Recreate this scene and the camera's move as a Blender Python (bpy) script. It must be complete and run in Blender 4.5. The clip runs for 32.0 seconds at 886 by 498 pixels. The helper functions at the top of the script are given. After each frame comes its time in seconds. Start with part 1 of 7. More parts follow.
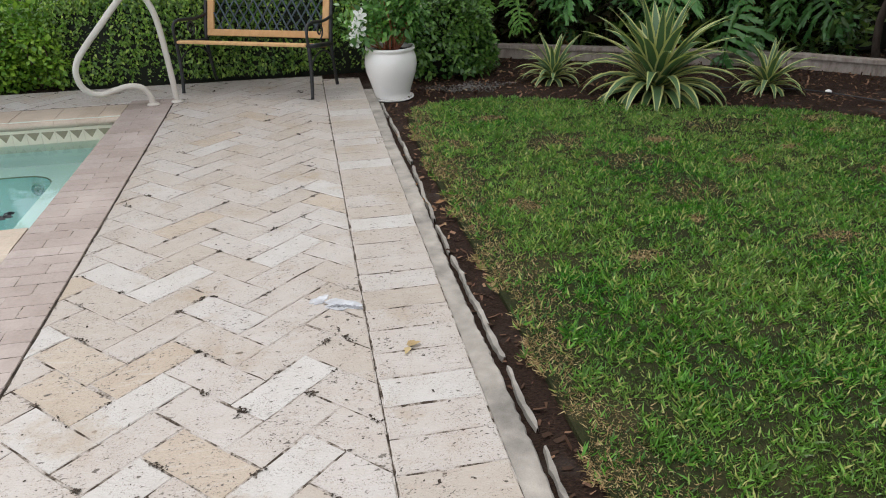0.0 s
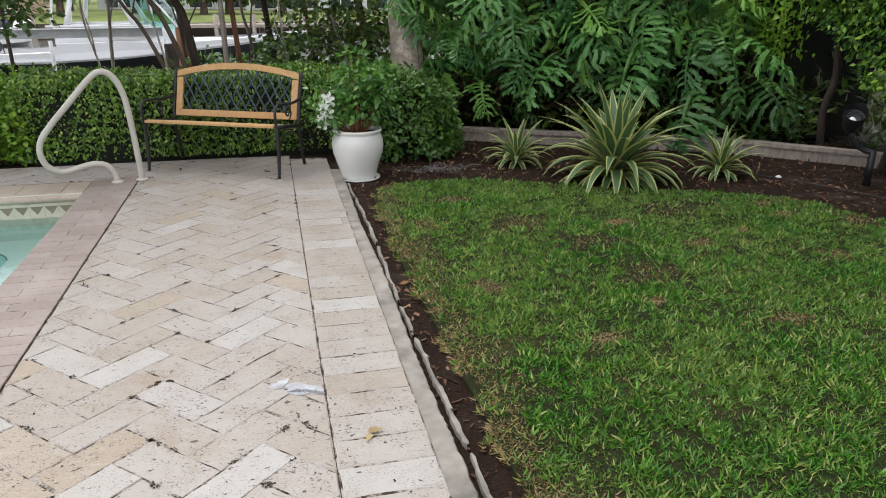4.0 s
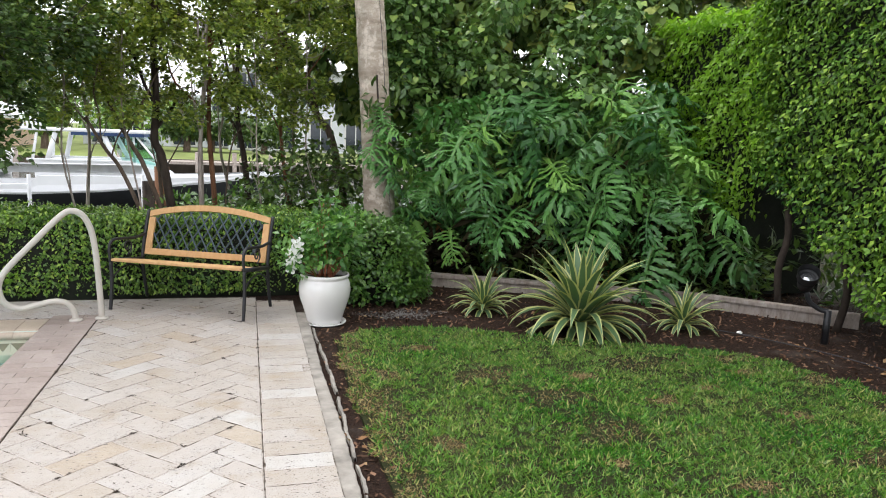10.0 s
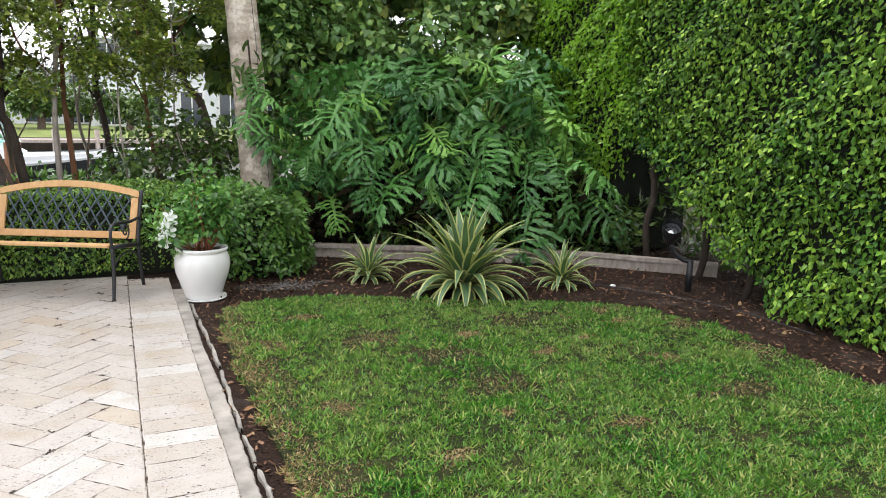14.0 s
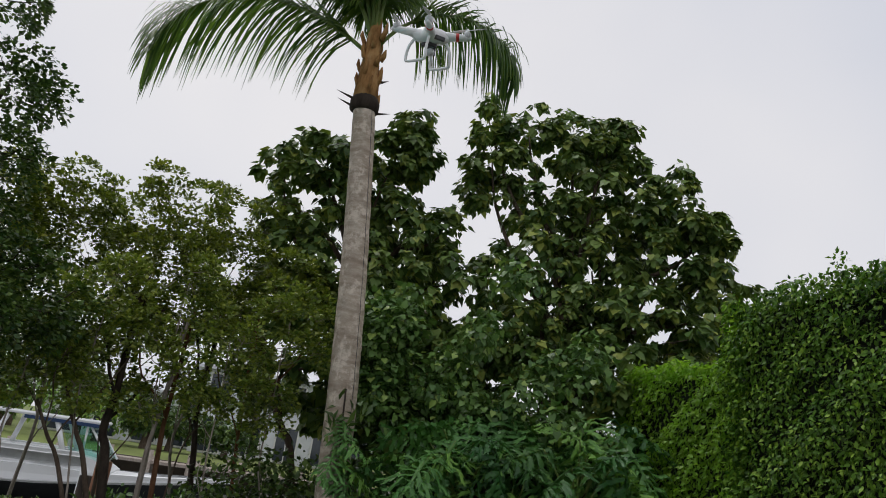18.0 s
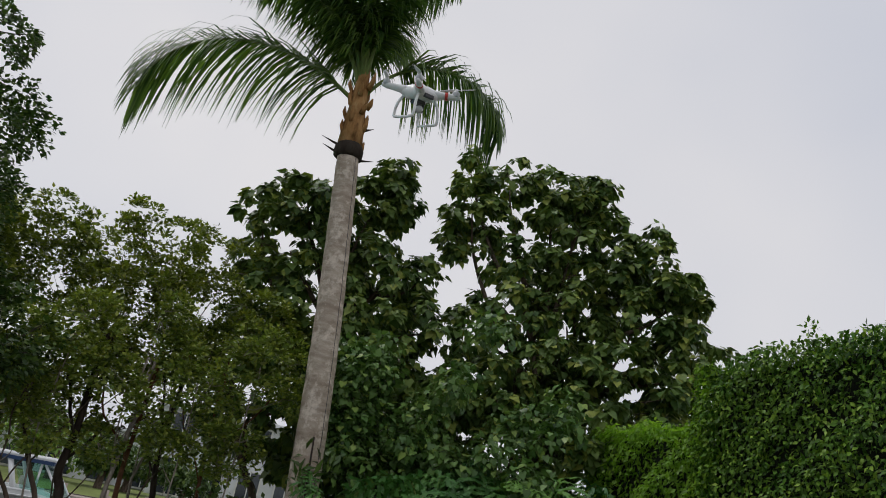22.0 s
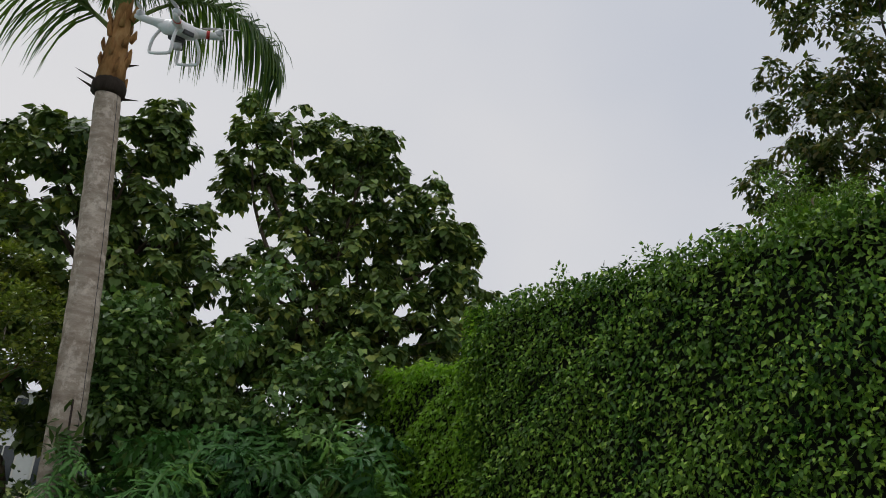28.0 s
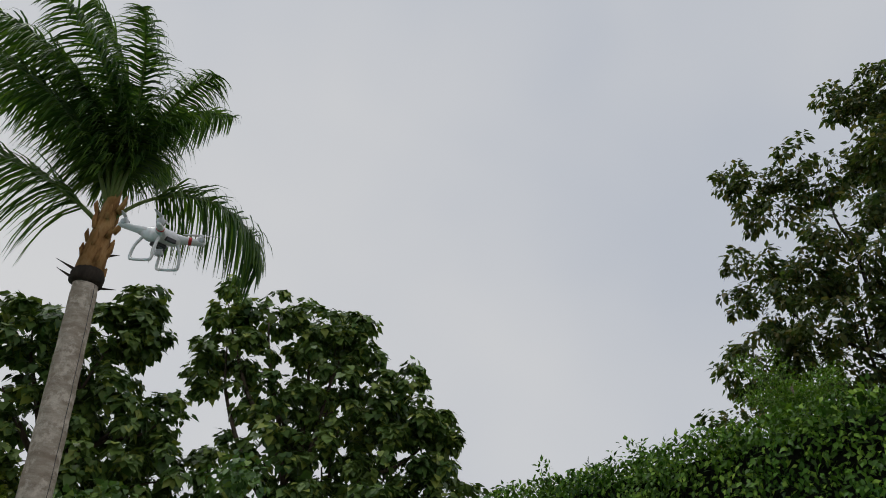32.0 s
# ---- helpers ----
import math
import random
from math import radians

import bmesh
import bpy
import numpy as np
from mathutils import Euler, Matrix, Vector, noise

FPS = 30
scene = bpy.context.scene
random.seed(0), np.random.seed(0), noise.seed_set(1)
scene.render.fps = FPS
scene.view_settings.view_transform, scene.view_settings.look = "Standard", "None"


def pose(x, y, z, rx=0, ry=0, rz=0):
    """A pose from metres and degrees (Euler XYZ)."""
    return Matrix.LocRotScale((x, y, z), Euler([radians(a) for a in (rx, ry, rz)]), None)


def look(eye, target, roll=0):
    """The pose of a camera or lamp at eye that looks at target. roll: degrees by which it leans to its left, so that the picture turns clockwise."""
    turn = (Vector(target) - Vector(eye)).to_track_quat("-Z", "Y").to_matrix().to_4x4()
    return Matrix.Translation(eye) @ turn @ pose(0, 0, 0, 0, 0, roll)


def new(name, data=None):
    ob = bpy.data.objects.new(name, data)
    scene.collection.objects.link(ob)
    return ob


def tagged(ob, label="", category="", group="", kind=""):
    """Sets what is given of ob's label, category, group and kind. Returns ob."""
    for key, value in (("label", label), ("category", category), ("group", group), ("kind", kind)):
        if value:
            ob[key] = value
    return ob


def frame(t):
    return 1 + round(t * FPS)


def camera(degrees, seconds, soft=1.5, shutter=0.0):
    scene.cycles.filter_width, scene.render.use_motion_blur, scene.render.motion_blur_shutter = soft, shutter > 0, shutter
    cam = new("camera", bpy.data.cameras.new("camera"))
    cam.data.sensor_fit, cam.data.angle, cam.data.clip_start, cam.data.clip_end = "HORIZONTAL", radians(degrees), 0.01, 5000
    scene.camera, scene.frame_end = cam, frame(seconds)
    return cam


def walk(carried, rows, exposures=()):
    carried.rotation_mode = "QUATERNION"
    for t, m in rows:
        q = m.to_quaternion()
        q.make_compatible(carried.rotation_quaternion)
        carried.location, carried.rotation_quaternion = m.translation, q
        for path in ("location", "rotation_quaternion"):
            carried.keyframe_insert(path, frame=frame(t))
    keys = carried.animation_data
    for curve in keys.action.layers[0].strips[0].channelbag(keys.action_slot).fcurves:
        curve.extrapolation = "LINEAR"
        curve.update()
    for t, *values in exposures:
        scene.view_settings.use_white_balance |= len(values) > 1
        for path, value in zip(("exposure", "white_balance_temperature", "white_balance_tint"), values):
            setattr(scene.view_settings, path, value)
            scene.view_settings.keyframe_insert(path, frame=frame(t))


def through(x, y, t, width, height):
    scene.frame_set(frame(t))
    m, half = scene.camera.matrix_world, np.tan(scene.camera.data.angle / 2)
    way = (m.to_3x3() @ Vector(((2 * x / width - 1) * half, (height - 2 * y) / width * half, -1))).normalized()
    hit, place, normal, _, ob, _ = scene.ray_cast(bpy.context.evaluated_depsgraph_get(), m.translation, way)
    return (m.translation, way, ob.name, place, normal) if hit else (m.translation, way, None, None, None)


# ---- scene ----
cam = camera(64.5, 32.0, 1.0)
PATH = [
    (0, (-0.126, -1.163, 1.481), (0.199, 0.599, 0.592), -1.3),
    (0.5, (-0.126, -1.162, 1.486), (0.208, 0.605, 0.612), -1.3),
    (1, (-0.121, -1.162, 1.487), (0.221, 0.605, 0.615), -1.2),
    (1.5, (-0.125, -1.159, 1.486), (0.225, 0.615, 0.63), -1.0),
    (2, (-0.124, -1.149, 1.504), (0.253, 0.655, 0.729), 0.2),
    (2.5, (-0.125, -1.159, 1.514), (0.301, 0.657, 0.792), 0.7),
    (4.5, (-0.112, -1.158, 1.507), (0.325, 0.667, 0.815), 0.1),
    (5, (-0.115, -1.156, 1.503), (0.318, 0.671, 0.814), 0.1),
    (5.5, (-0.115, -1.15, 1.528), (0.324, 0.714, 0.951), 1.2),
    (6, (-0.117, -1.132, 1.543), (0.298, 0.768, 1.075), 2.0),
    (6.5, (-0.125, -1.126, 1.553), (0.226, 0.802, 1.156), 1.5),
    (7, (-0.13, -1.138, 1.545), (0.144, 0.807, 1.172), 0.4),
    (7.5, (-0.139, -1.138, 1.553), (0.1, 0.81, 1.168), -0.2),
    (8, (-0.136, -1.152, 1.557), (0.091, 0.794, 1.155), -0.6),
    (8.5, (-0.131, -1.14, 1.542), (0.105, 0.802, 1.127), -0.6),
    (9, (-0.125, -1.138, 1.547), (0.19, 0.786, 1.102), 0.3),
    (9.5, (-0.109, -1.149, 1.543), (0.301, 0.757, 1.096), 1.1),
    (10, (-0.069, -1.142, 1.59), (0.466, 0.76, 1.277), 2.3),
    (10.5, (-0.072, -1.124, 1.576), (0.59, 0.746, 1.322), 3.1),
    (11, (-0.063, -1.143, 1.555), (0.697, 0.69, 1.304), 3.3),
    (11.5, (-0.064, -1.146, 1.541), (0.782, 0.645, 1.264), 3.2),
    (12, (-0.052, -1.149, 1.533), (0.808, 0.628, 1.214), 2.9),
    (12.5, (-0.045, -1.153, 1.522), (0.818, 0.618, 1.18), 2.3),
    (13, (-0.046, -1.154, 1.516), (0.812, 0.615, 1.146), 1.5),
    (13.5, (-0.046, -1.156, 1.514), (0.806, 0.609, 1.112), 1.1),
    (15.5, (-0.048, -1.139, 1.576), (0.657, 0.732, 1.624), 4.1),
    (16, (-0.051, -1.118, 1.561), (0.641, 0.739, 1.832), 4.3),
    (16.5, (-0.026, -1.112, 1.544), (0.659, 0.74, 1.86), 4.3),
    (17, (-0.007, -1.103, 1.554), (0.619, 0.763, 1.907), 4.9),
    (17.5, (0.028, -1.068, 1.57), (0.571, 0.783, 2.099), 6.5),
    (18, (0.035, -1.058, 1.589), (0.54, 0.786, 2.174), 8.4),
    (18.5, (0.021, -1.063, 1.577), (0.51, 0.783, 2.173), 8.6),
    (19, (0.02, -1.061, 1.57), (0.505, 0.784, 2.173), 8.4),
    (19.5, (0.017, -1.069, 1.573), (0.525, 0.77, 2.173), 8.2),
    (20, (0.01, -1.074, 1.574), (0.544, 0.763, 2.156), 8.3),
    (20.5, (0.023, -1.076, 1.56), (0.57, 0.768, 2.107), 9.5),
    (21, (0.0, -1.072, 1.598), (0.545, 0.767, 2.162), 10.1),
    (21.5, (-0.004, -1.073, 1.602), (0.531, 0.748, 2.233), 10.4),
    (22, (0.004, -1.062, 1.63), (0.54, 0.726, 2.348), 10.6),
    (22.5, (0.003, -1.048, 1.631), (0.51, 0.701, 2.458), 11.2),
    (23, (-0.003, -1.054, 1.647), (0.475, 0.67, 2.541), 10.0),
    (23.5, (0.014, -1.058, 1.623), (0.483, 0.662, 2.53), 8.0),
    (24, (0.032, -1.065, 1.62), (0.516, 0.652, 2.525), 7.1),
    (24.5, (0.035, -1.068, 1.623), (0.525, 0.656, 2.511), 6.8),
    (25, (0.054, -1.059, 1.606), (0.57, 0.678, 2.453), 6.4),
    (25.5, (0.05, -1.067, 1.584), (0.623, 0.683, 2.363), 6.2),
    (26, (0.063, -1.069, 1.571), (0.733, 0.684, 2.262), 6.4),
    (26.5, (0.102, -1.062, 1.574), (0.979, 0.595, 2.27), 6.5),
    (28.5, (0.049, -1.175, 1.656), (1.157, 0.351, 2.323), 4.5),
    (29, (0.025, -1.173, 1.699), (1.111, 0.291, 2.521), 4.9),
    (29.5, (0.03, -1.181, 1.701), (1.106, 0.246, 2.599), 5.1),
    (30, (0.009, -1.19, 1.693), (1.064, 0.21, 2.657), 4.5),
    (30.5, (0.032, -1.178, 1.719), (1.069, 0.197, 2.737), 4.1),
    (31, (0.046, -1.168, 1.726), (1.066, 0.194, 2.778), 3.9),
    (31.5, (0.04, -1.157, 1.733), (1.044, 0.186, 2.823), 3.9),
    (32, (0.052, -1.161, 1.747), (1.036, 0.181, 2.856), 3.6),
]
EXPOSURES = [(0, 0.4, 6500, 10), (2.5, 0.4, 6500, 10), (4.5, 0.46, 6500, 10), (6, 0.7, 6500, 10), (9, 0.84, 6500, 10), (13.5, 1.05, 6500, 10), (15.5, 0.79, 6500, 10), (15.9, 0.24, 6200, 2), (16.2, 0.04, 6200, 2), (16.7, -0.16, 6450, 7), (17.5, -0.46, 6500, 10), (19, -0.66, 6500, 10), (22, -0.7, 6500, 10), (24, -0.93, 6450, 7), (26.5, -0.83, 6450, 7), (28.5, -0.72, 6500, 9), (30, -0.77, 6500, 9), (32, -0.9, 6450, 7)]
walk(cam, [(t, look(eye, target, roll)) for t, eye, target, roll in PATH], EXPOSURES)

# ---- light: overcast sky with a weak, wide sun behind thin cloud ----
SUN_EL, SUN_AZ = radians(64), radians(-48)
world = bpy.data.worlds.new("overcast_sky")
scene.world = world
world.use_nodes = True
wt = world.node_tree
wt.nodes.clear()
w_out = wt.nodes.new("ShaderNodeOutputWorld")
w_sky = wt.nodes.new("ShaderNodeTexSky")
w_sky.sky_type = "NISHITA"
w_sky.sun_disc = False
w_sky.sun_elevation, w_sky.sun_rotation = SUN_EL, SUN_AZ
w_clear = wt.nodes.new("ShaderNodeBackground")
w_clear.inputs["Strength"].default_value = 0.12
w_cloud = wt.nodes.new("ShaderNodeBackground")
w_cloud.inputs["Strength"].default_value = 1.0
w_co = wt.nodes.new("ShaderNodeTexCoord")
w_noise = wt.nodes.new("ShaderNodeTexNoise")
w_noise.inputs["Scale"].default_value = 1.6
w_noise.inputs["Detail"].default_value = 3.0
w_ramp = wt.nodes.new("ShaderNodeValToRGB")
w_ramp.color_ramp.elements[0].position, w_ramp.color_ramp.elements[0].color = 0.3, (1.00, 1.035, 1.15, 1)
w_ramp.color_ramp.elements[1].position, w_ramp.color_ramp.elements[1].color = 0.72, (1.30, 1.27, 1.28, 1)
w_mix = wt.nodes.new("ShaderNodeMixShader")
w_mix.inputs[0].default_value = 0.9
wt.links.new(w_co.outputs["Generated"], w_noise.inputs["Vector"])
wt.links.new(w_noise.outputs["Fac"], w_ramp.inputs[0])
wt.links.new(w_ramp.outputs[0], w_cloud.inputs["Color"])
wt.links.new(w_sky.outputs[0], w_clear.inputs["Color"])
wt.links.new(w_clear.outputs[0], w_mix.inputs[1])
wt.links.new(w_cloud.outputs[0], w_mix.inputs[2])
wt.links.new(w_mix.outputs[0], w_out.inputs["Surface"])
sun = new("sun", bpy.data.lights.new("sun", "SUN"))
sun.data.energy, sun.data.angle, sun.data.color = 1.4, radians(26), (1.0, 0.985, 0.96)
sun.matrix_world = look((10 * math.sin(SUN_AZ) * math.cos(SUN_EL), 10 * math.cos(SUN_AZ) * math.cos(SUN_EL), 10 * math.sin(SUN_EL)), (0, 0, 0))


# ---- materials ----
def node(mat, kind, **values):
    n = mat.node_tree.nodes.new(kind)
    for k, v in values.items():
        n.inputs[k.replace("_", " ")].default_value = v
    return n


def wire(mat, a, b):
    mat.node_tree.links.new(a, b)


def base_material(name, rough=0.6, metal=0.0, spec=0.4):
    mat = bpy.data.materials.new(name)
    mat.use_nodes = True
    bsdf = mat.node_tree.nodes["Principled BSDF"]
    bsdf.inputs["Roughness"].default_value = rough
    bsdf.inputs["Metallic"].default_value = metal
    bsdf.inputs["Specular IOR Level"].default_value = spec
    return mat, bsdf


def ramp(mat, fac, stops):
    r = mat.node_tree.nodes.new("ShaderNodeValToRGB")
    e = r.color_ramp.elements
    while len(e) < len(stops):
        e.new(0.5)
    for el, (p, c) in zip(e, stops):
        el.position, el.color = p, (*c, 1)
    wire(mat, fac, r.inputs[0])
    return r.outputs[0]


def mixed(mat, fac, a, b, mode="MIX"):
    m = mat.node_tree.nodes.new("ShaderNodeMix")
    m.data_type, m.blend_type = "RGBA", mode
    for sock, v in ((m.inputs[0], fac), (m.inputs[6], a), (m.inputs[7], b)):
        if isinstance(v, (int, float)):
            sock.default_value = v
        elif isinstance(v, tuple):
            sock.default_value = (*v, 1)
        else:
            wire(mat, v, sock)
    return m.outputs[2]


def coords(mat):
    return mat.node_tree.nodes.new("ShaderNodeNewGeometry").outputs["Position"]


def noisy(mat, scale, detail=4.0, rough=0.6, vec=None, stretch=None):
    n = node(mat, "ShaderNodeTexNoise", Scale=scale, Detail=detail, Roughness=rough)
    v = vec if vec is not None else coords(mat)
    if stretch:
        mp = node(mat, "ShaderNodeMapping", Scale=stretch)
        wire(mat, v, mp.inputs[0])
        v = mp.outputs[0]
    wire(mat, v, n.inputs["Vector"])
    return n.outputs["Fac"]


def bumped(mat, bsdf, height, strength=0.3, dist=0.01):
    b = node(mat, "ShaderNodeBump", Strength=strength, Distance=dist)
    wire(mat, height, b.inputs["Height"])
    wire(mat, b.outputs[0], bsdf.inputs["Normal"])


def plain(name, colour, rough=0.5, metal=0.0, spec=0.4, vary=0.12, scale=25.0, bump=0.08):
    """A surface of one paint or metal with light wear at two scales."""
    mat, bsdf = base_material(name, rough, metal, spec)
    dark = tuple(c * (1 - vary) for c in colour)
    lite = tuple(min(1, c * (1 + vary * 0.6)) for c in colour)
    big, fine = noisy(mat, scale * 0.2, 3), noisy(mat, scale * 6, 3)
    c = ramp(mat, big, [(0.3, dark), (0.7, lite)])
    c = mixed(mat, 0.12, c, ramp(mat, fine, [(0.35, dark), (0.65, lite)]))
    wire(mat, c, bsdf.inputs["Base Color"])
    if bump:
        bumped(mat, bsdf, fine, bump, 0.003)
    return mat


def leafy(name, stops, rough=0.42, through=0.32, spec=0.45, glow=(1.25, 1.35, 0.7), whole=0.12, each=1.0):
    """Leaves: each one its own shade, thin enough to let some light through."""
    mat, bsdf = base_material(name, rough, 0.0, spec)
    geo = mat.node_tree.nodes.new("ShaderNodeNewGeometry")
    info = mat.node_tree.nodes.new("ShaderNodeObjectInfo")
    add = mat.node_tree.nodes.new("ShaderNodeMath")
    add.operation = "MULTIPLY_ADD"
    add.inputs[1].default_value = whole
    piece = mat.node_tree.nodes.new("ShaderNodeMath")
    piece.operation = "MULTIPLY"
    piece.inputs[1].default_value = each
    wire(mat, geo.outputs["Random Per Island"], piece.inputs[0])
    wire(mat, info.outputs["Random"], add.inputs[0])
    wire(mat, piece.outputs[0], add.inputs[2])
    c = ramp(mat, add.outputs[0], stops)
    patch = noisy(mat, 1.3, 3)
    c = mixed(mat, ramp(mat, patch, [(0.35, (0, 0, 0)), (0.7, (0.22, 0.22, 0.22))]), c, tuple(min(1, v * 1.2) for v in stops[-1][1]))
    wire(mat, c, bsdf.inputs["Base Color"])
    tr = mat.node_tree.nodes.new("ShaderNodeBsdfTranslucent")
    wire(mat, mixed(mat, 1.0, c, glow, "MULTIPLY"), tr.inputs["Color"])
    mix = mat.node_tree.nodes.new("ShaderNodeMixShader")
    mix.inputs[0].default_value = through
    wire(mat, bsdf.outputs[0], mix.inputs[1])
    wire(mat, tr.outputs[0], mix.inputs[2])
    wire(mat, mix.outputs[0], mat.node_tree.nodes["Material Output"].inputs["Surface"])
    return mat


def travertine_material(name, stops, pitted=1.0):
    mat, bsdf = base_material(name, 0.44, 0, 0.55)
    bsdf.inputs["Sheen Weight"].default_value = 0.2
    bsdf.inputs["Sheen Roughness"].default_value = 0.35
    info = mat.node_tree.nodes.new("ShaderNodeObjectInfo")
    shade = ramp(mat, info.outputs["Random"], stops)
    cloud = noisy(mat, 7, 5, 0.65)
    c = mixed(mat, ramp(mat, cloud, [(0.35, (0, 0, 0)), (0.75, (0.38, 0.38, 0.38))]), shade, (0.34, 0.27, 0.205))
    veins = noisy(mat, 9, 5, 0.7, stretch=(1.0, 4.0, 1.0))
    c = mixed(mat, ramp(mat, veins, [(0.52, (0, 0, 0)), (0.66, (0.4, 0.4, 0.4))]), c, (0.46, 0.435, 0.41))
    pits = noisy(mat, 75, 3, 0.55, stretch=(1.0, 1.5, 1.0))
    where = noisy(mat, 4.5, 6, 0.75)
    holes = ramp(mat, pits, [(0.375, (1, 1, 1)), (0.405, (0, 0, 0))])
    zone = ramp(mat, where, [(0.48, (0, 0, 0)), (0.55, (pitted, pitted, pitted))])
    both = mixed(mat, 1.0, holes, zone, "MULTIPLY")
    c = mixed(mat, both, c, (0.05, 0.036, 0.025))
    tiny = ramp(mat, noisy(mat, 150, 5, 0.75), [(0.40, (0.85, 0.85, 0.85)), (0.435, (0, 0, 0))])
    tiny = mixed(mat, 1.0, tiny, ramp(mat, noisy(mat, 11, 5, 0.7), [(0.42, (0, 0, 0)), (0.55, (1, 1, 1))]), "MULTIPLY")
    c = mixed(mat, tiny, c, (0.12, 0.09, 0.065))
    big = mixed(mat, 1.0, ramp(mat, noisy(mat, 24, 3, 0.6, stretch=(1.0, 1.8, 1.0)), [(0.335, (1, 1, 1)), (0.36, (0, 0, 0))]), ramp(mat, noisy(mat, 3.1, 3), [(0.42, (0, 0, 0)), (0.5, (1, 1, 1))]), "MULTIPLY")
    c = mixed(mat, big, c, (0.045, 0.033, 0.022))
    tan = ramp(mat, noisy(mat, 2.3, 5, 0.7), [(0.545, (0, 0, 0)), (0.66, (0.6, 0.6, 0.6))])
    c = mixed(mat, tan, c, (0.31, 0.235, 0.15))
    cracks = noisy(mat, 26, 6, 0.7, stretch=(1.0, 4.5, 1.0))
    split = mixed(mat, 1.0, ramp(mat, cracks, [(0.485, (0, 0, 0)), (0.5, (0.85, 0.85, 0.85)), (0.515, (0, 0, 0))]), ramp(mat, noisy(mat, 5.2, 4, 0.7), [(0.60, (0, 0, 0)), (0.68, (1, 1, 1))]), "MULTIPLY")
    c = mixed(mat, split, c, (0.12, 0.09, 0.065))
    crumbs = ramp(mat, noisy(mat, 120, 3, 0.7), [(0.64, (0, 0, 0)), (0.68, (0.8, 0.8, 0.8))])
    c = mixed(mat, mixed(mat, 1.0, crumbs, ramp(mat, noisy(mat, 3.5, 4), [(0.5, (0, 0, 0)), (0.62, (1, 1, 1))]), "MULTIPLY"), c, (0.10, 0.065, 0.04))
    stain = noisy(mat, 1.1, 4)
    c = mixed(mat, ramp(mat, stain, [(0.5, (0, 0, 0)), (0.75, (0.35, 0.35, 0.35))]), c, (0.30, 0.25, 0.20))
    wire(mat, c, bsdf.inputs["Base Color"])
    bumped(mat, bsdf, mixed(mat, 0.75, pits, both, "SUBTRACT"), 0.55, 0.004)
    return mat


def mulch_material():
    mat, bsdf = base_material("mulch", 0.9, 0, 0.15)
    chips = noisy(mat, 60, 4, 0.7, stretch=(1, 2.2, 1))
    big = noisy(mat, 2.2, 4)
    c = ramp(mat, chips, [(0.3, (0.009, 0.006, 0.0045)), (0.55, (0.038, 0.021, 0.014)), (0.8, (0.11, 0.058, 0.036))])
    c = mixed(mat, ramp(mat, big, [(0.55, (0, 0, 0)), (0.75, (0.5, 0.5, 0.5))]), c, (0.13, 0.11, 0.095))
    wire(mat, c, bsdf.inputs["Base Color"])
    bumped(mat, bsdf, chips, 0.9, 0.03)
    return mat


def turf_material():
    mat, bsdf = base_material("turf", 0.9, 0, 0.1)
    fine, big = noisy(mat, 45, 4, 0.7), noisy(mat, 1.5, 4)
    c = ramp(mat, fine, [(0.3, (0.010, 0.013, 0.005)), (0.7, (0.036, 0.040, 0.015))])
    c = mixed(mat, ramp(mat, big, [(0.5, (0, 0, 0)), (0.75, (0.45, 0.45, 0.45))]), c, (0.09, 0.065, 0.035))
    wire(mat, c, bsdf.inputs["Base Color"])
    bumped(mat, bsdf, fine, 0.8, 0.02)
    return mat


def bark_material(name, stops, scale=14, rings=0.0, bump=0.5):
    mat, bsdf = base_material(name, 0.85, 0, 0.2)
    grain = noisy(mat, scale, 5, 0.7, stretch=(1, 1, 0.35) if not rings else (0.8, 0.8, 2.0))
    big = noisy(mat, 1.8, 4, 0.6)
    c = ramp(mat, grain, stops)
    c = mixed(mat, ramp(mat, big, [(0.4, (0, 0, 0)), (0.7, (0.5, 0.5, 0.5))]), c, stops[0][1])
    if rings:
        wave = node(mat, "ShaderNodeTexWave", Scale=rings, Distortion=2.5, Detail=2.0)
        wave.bands_direction = "Z"
        wire(mat, coords(mat), wave.inputs["Vector"])
        c = mixed(mat, ramp(mat, wave.outputs["Fac"], [(0.0, (0.55, 0.55, 0.55)), (0.12, (0, 0, 0))]), c, stops[0][1])
        lichen = ramp(mat, noisy(mat, 5.5, 6, 0.72), [(0.50, (0, 0, 0)), (0.60, (0.75, 0.75, 0.75))])
        c = mixed(mat, lichen, c, tuple(min(1, v * 1.12) for v in stops[-1][1]))
        stain = ramp(mat, noisy(mat, 3.1, 6, 0.75), [(0.54, (0, 0, 0)), (0.68, (0.7, 0.7, 0.7))])
        c = mixed(mat, stain, c, tuple(v * 0.75 for v in stops[0][1]))
    wire(mat, c, bsdf.inputs["Base Color"])
    bumped(mat, bsdf, grain, bump, 0.02)
    return mat


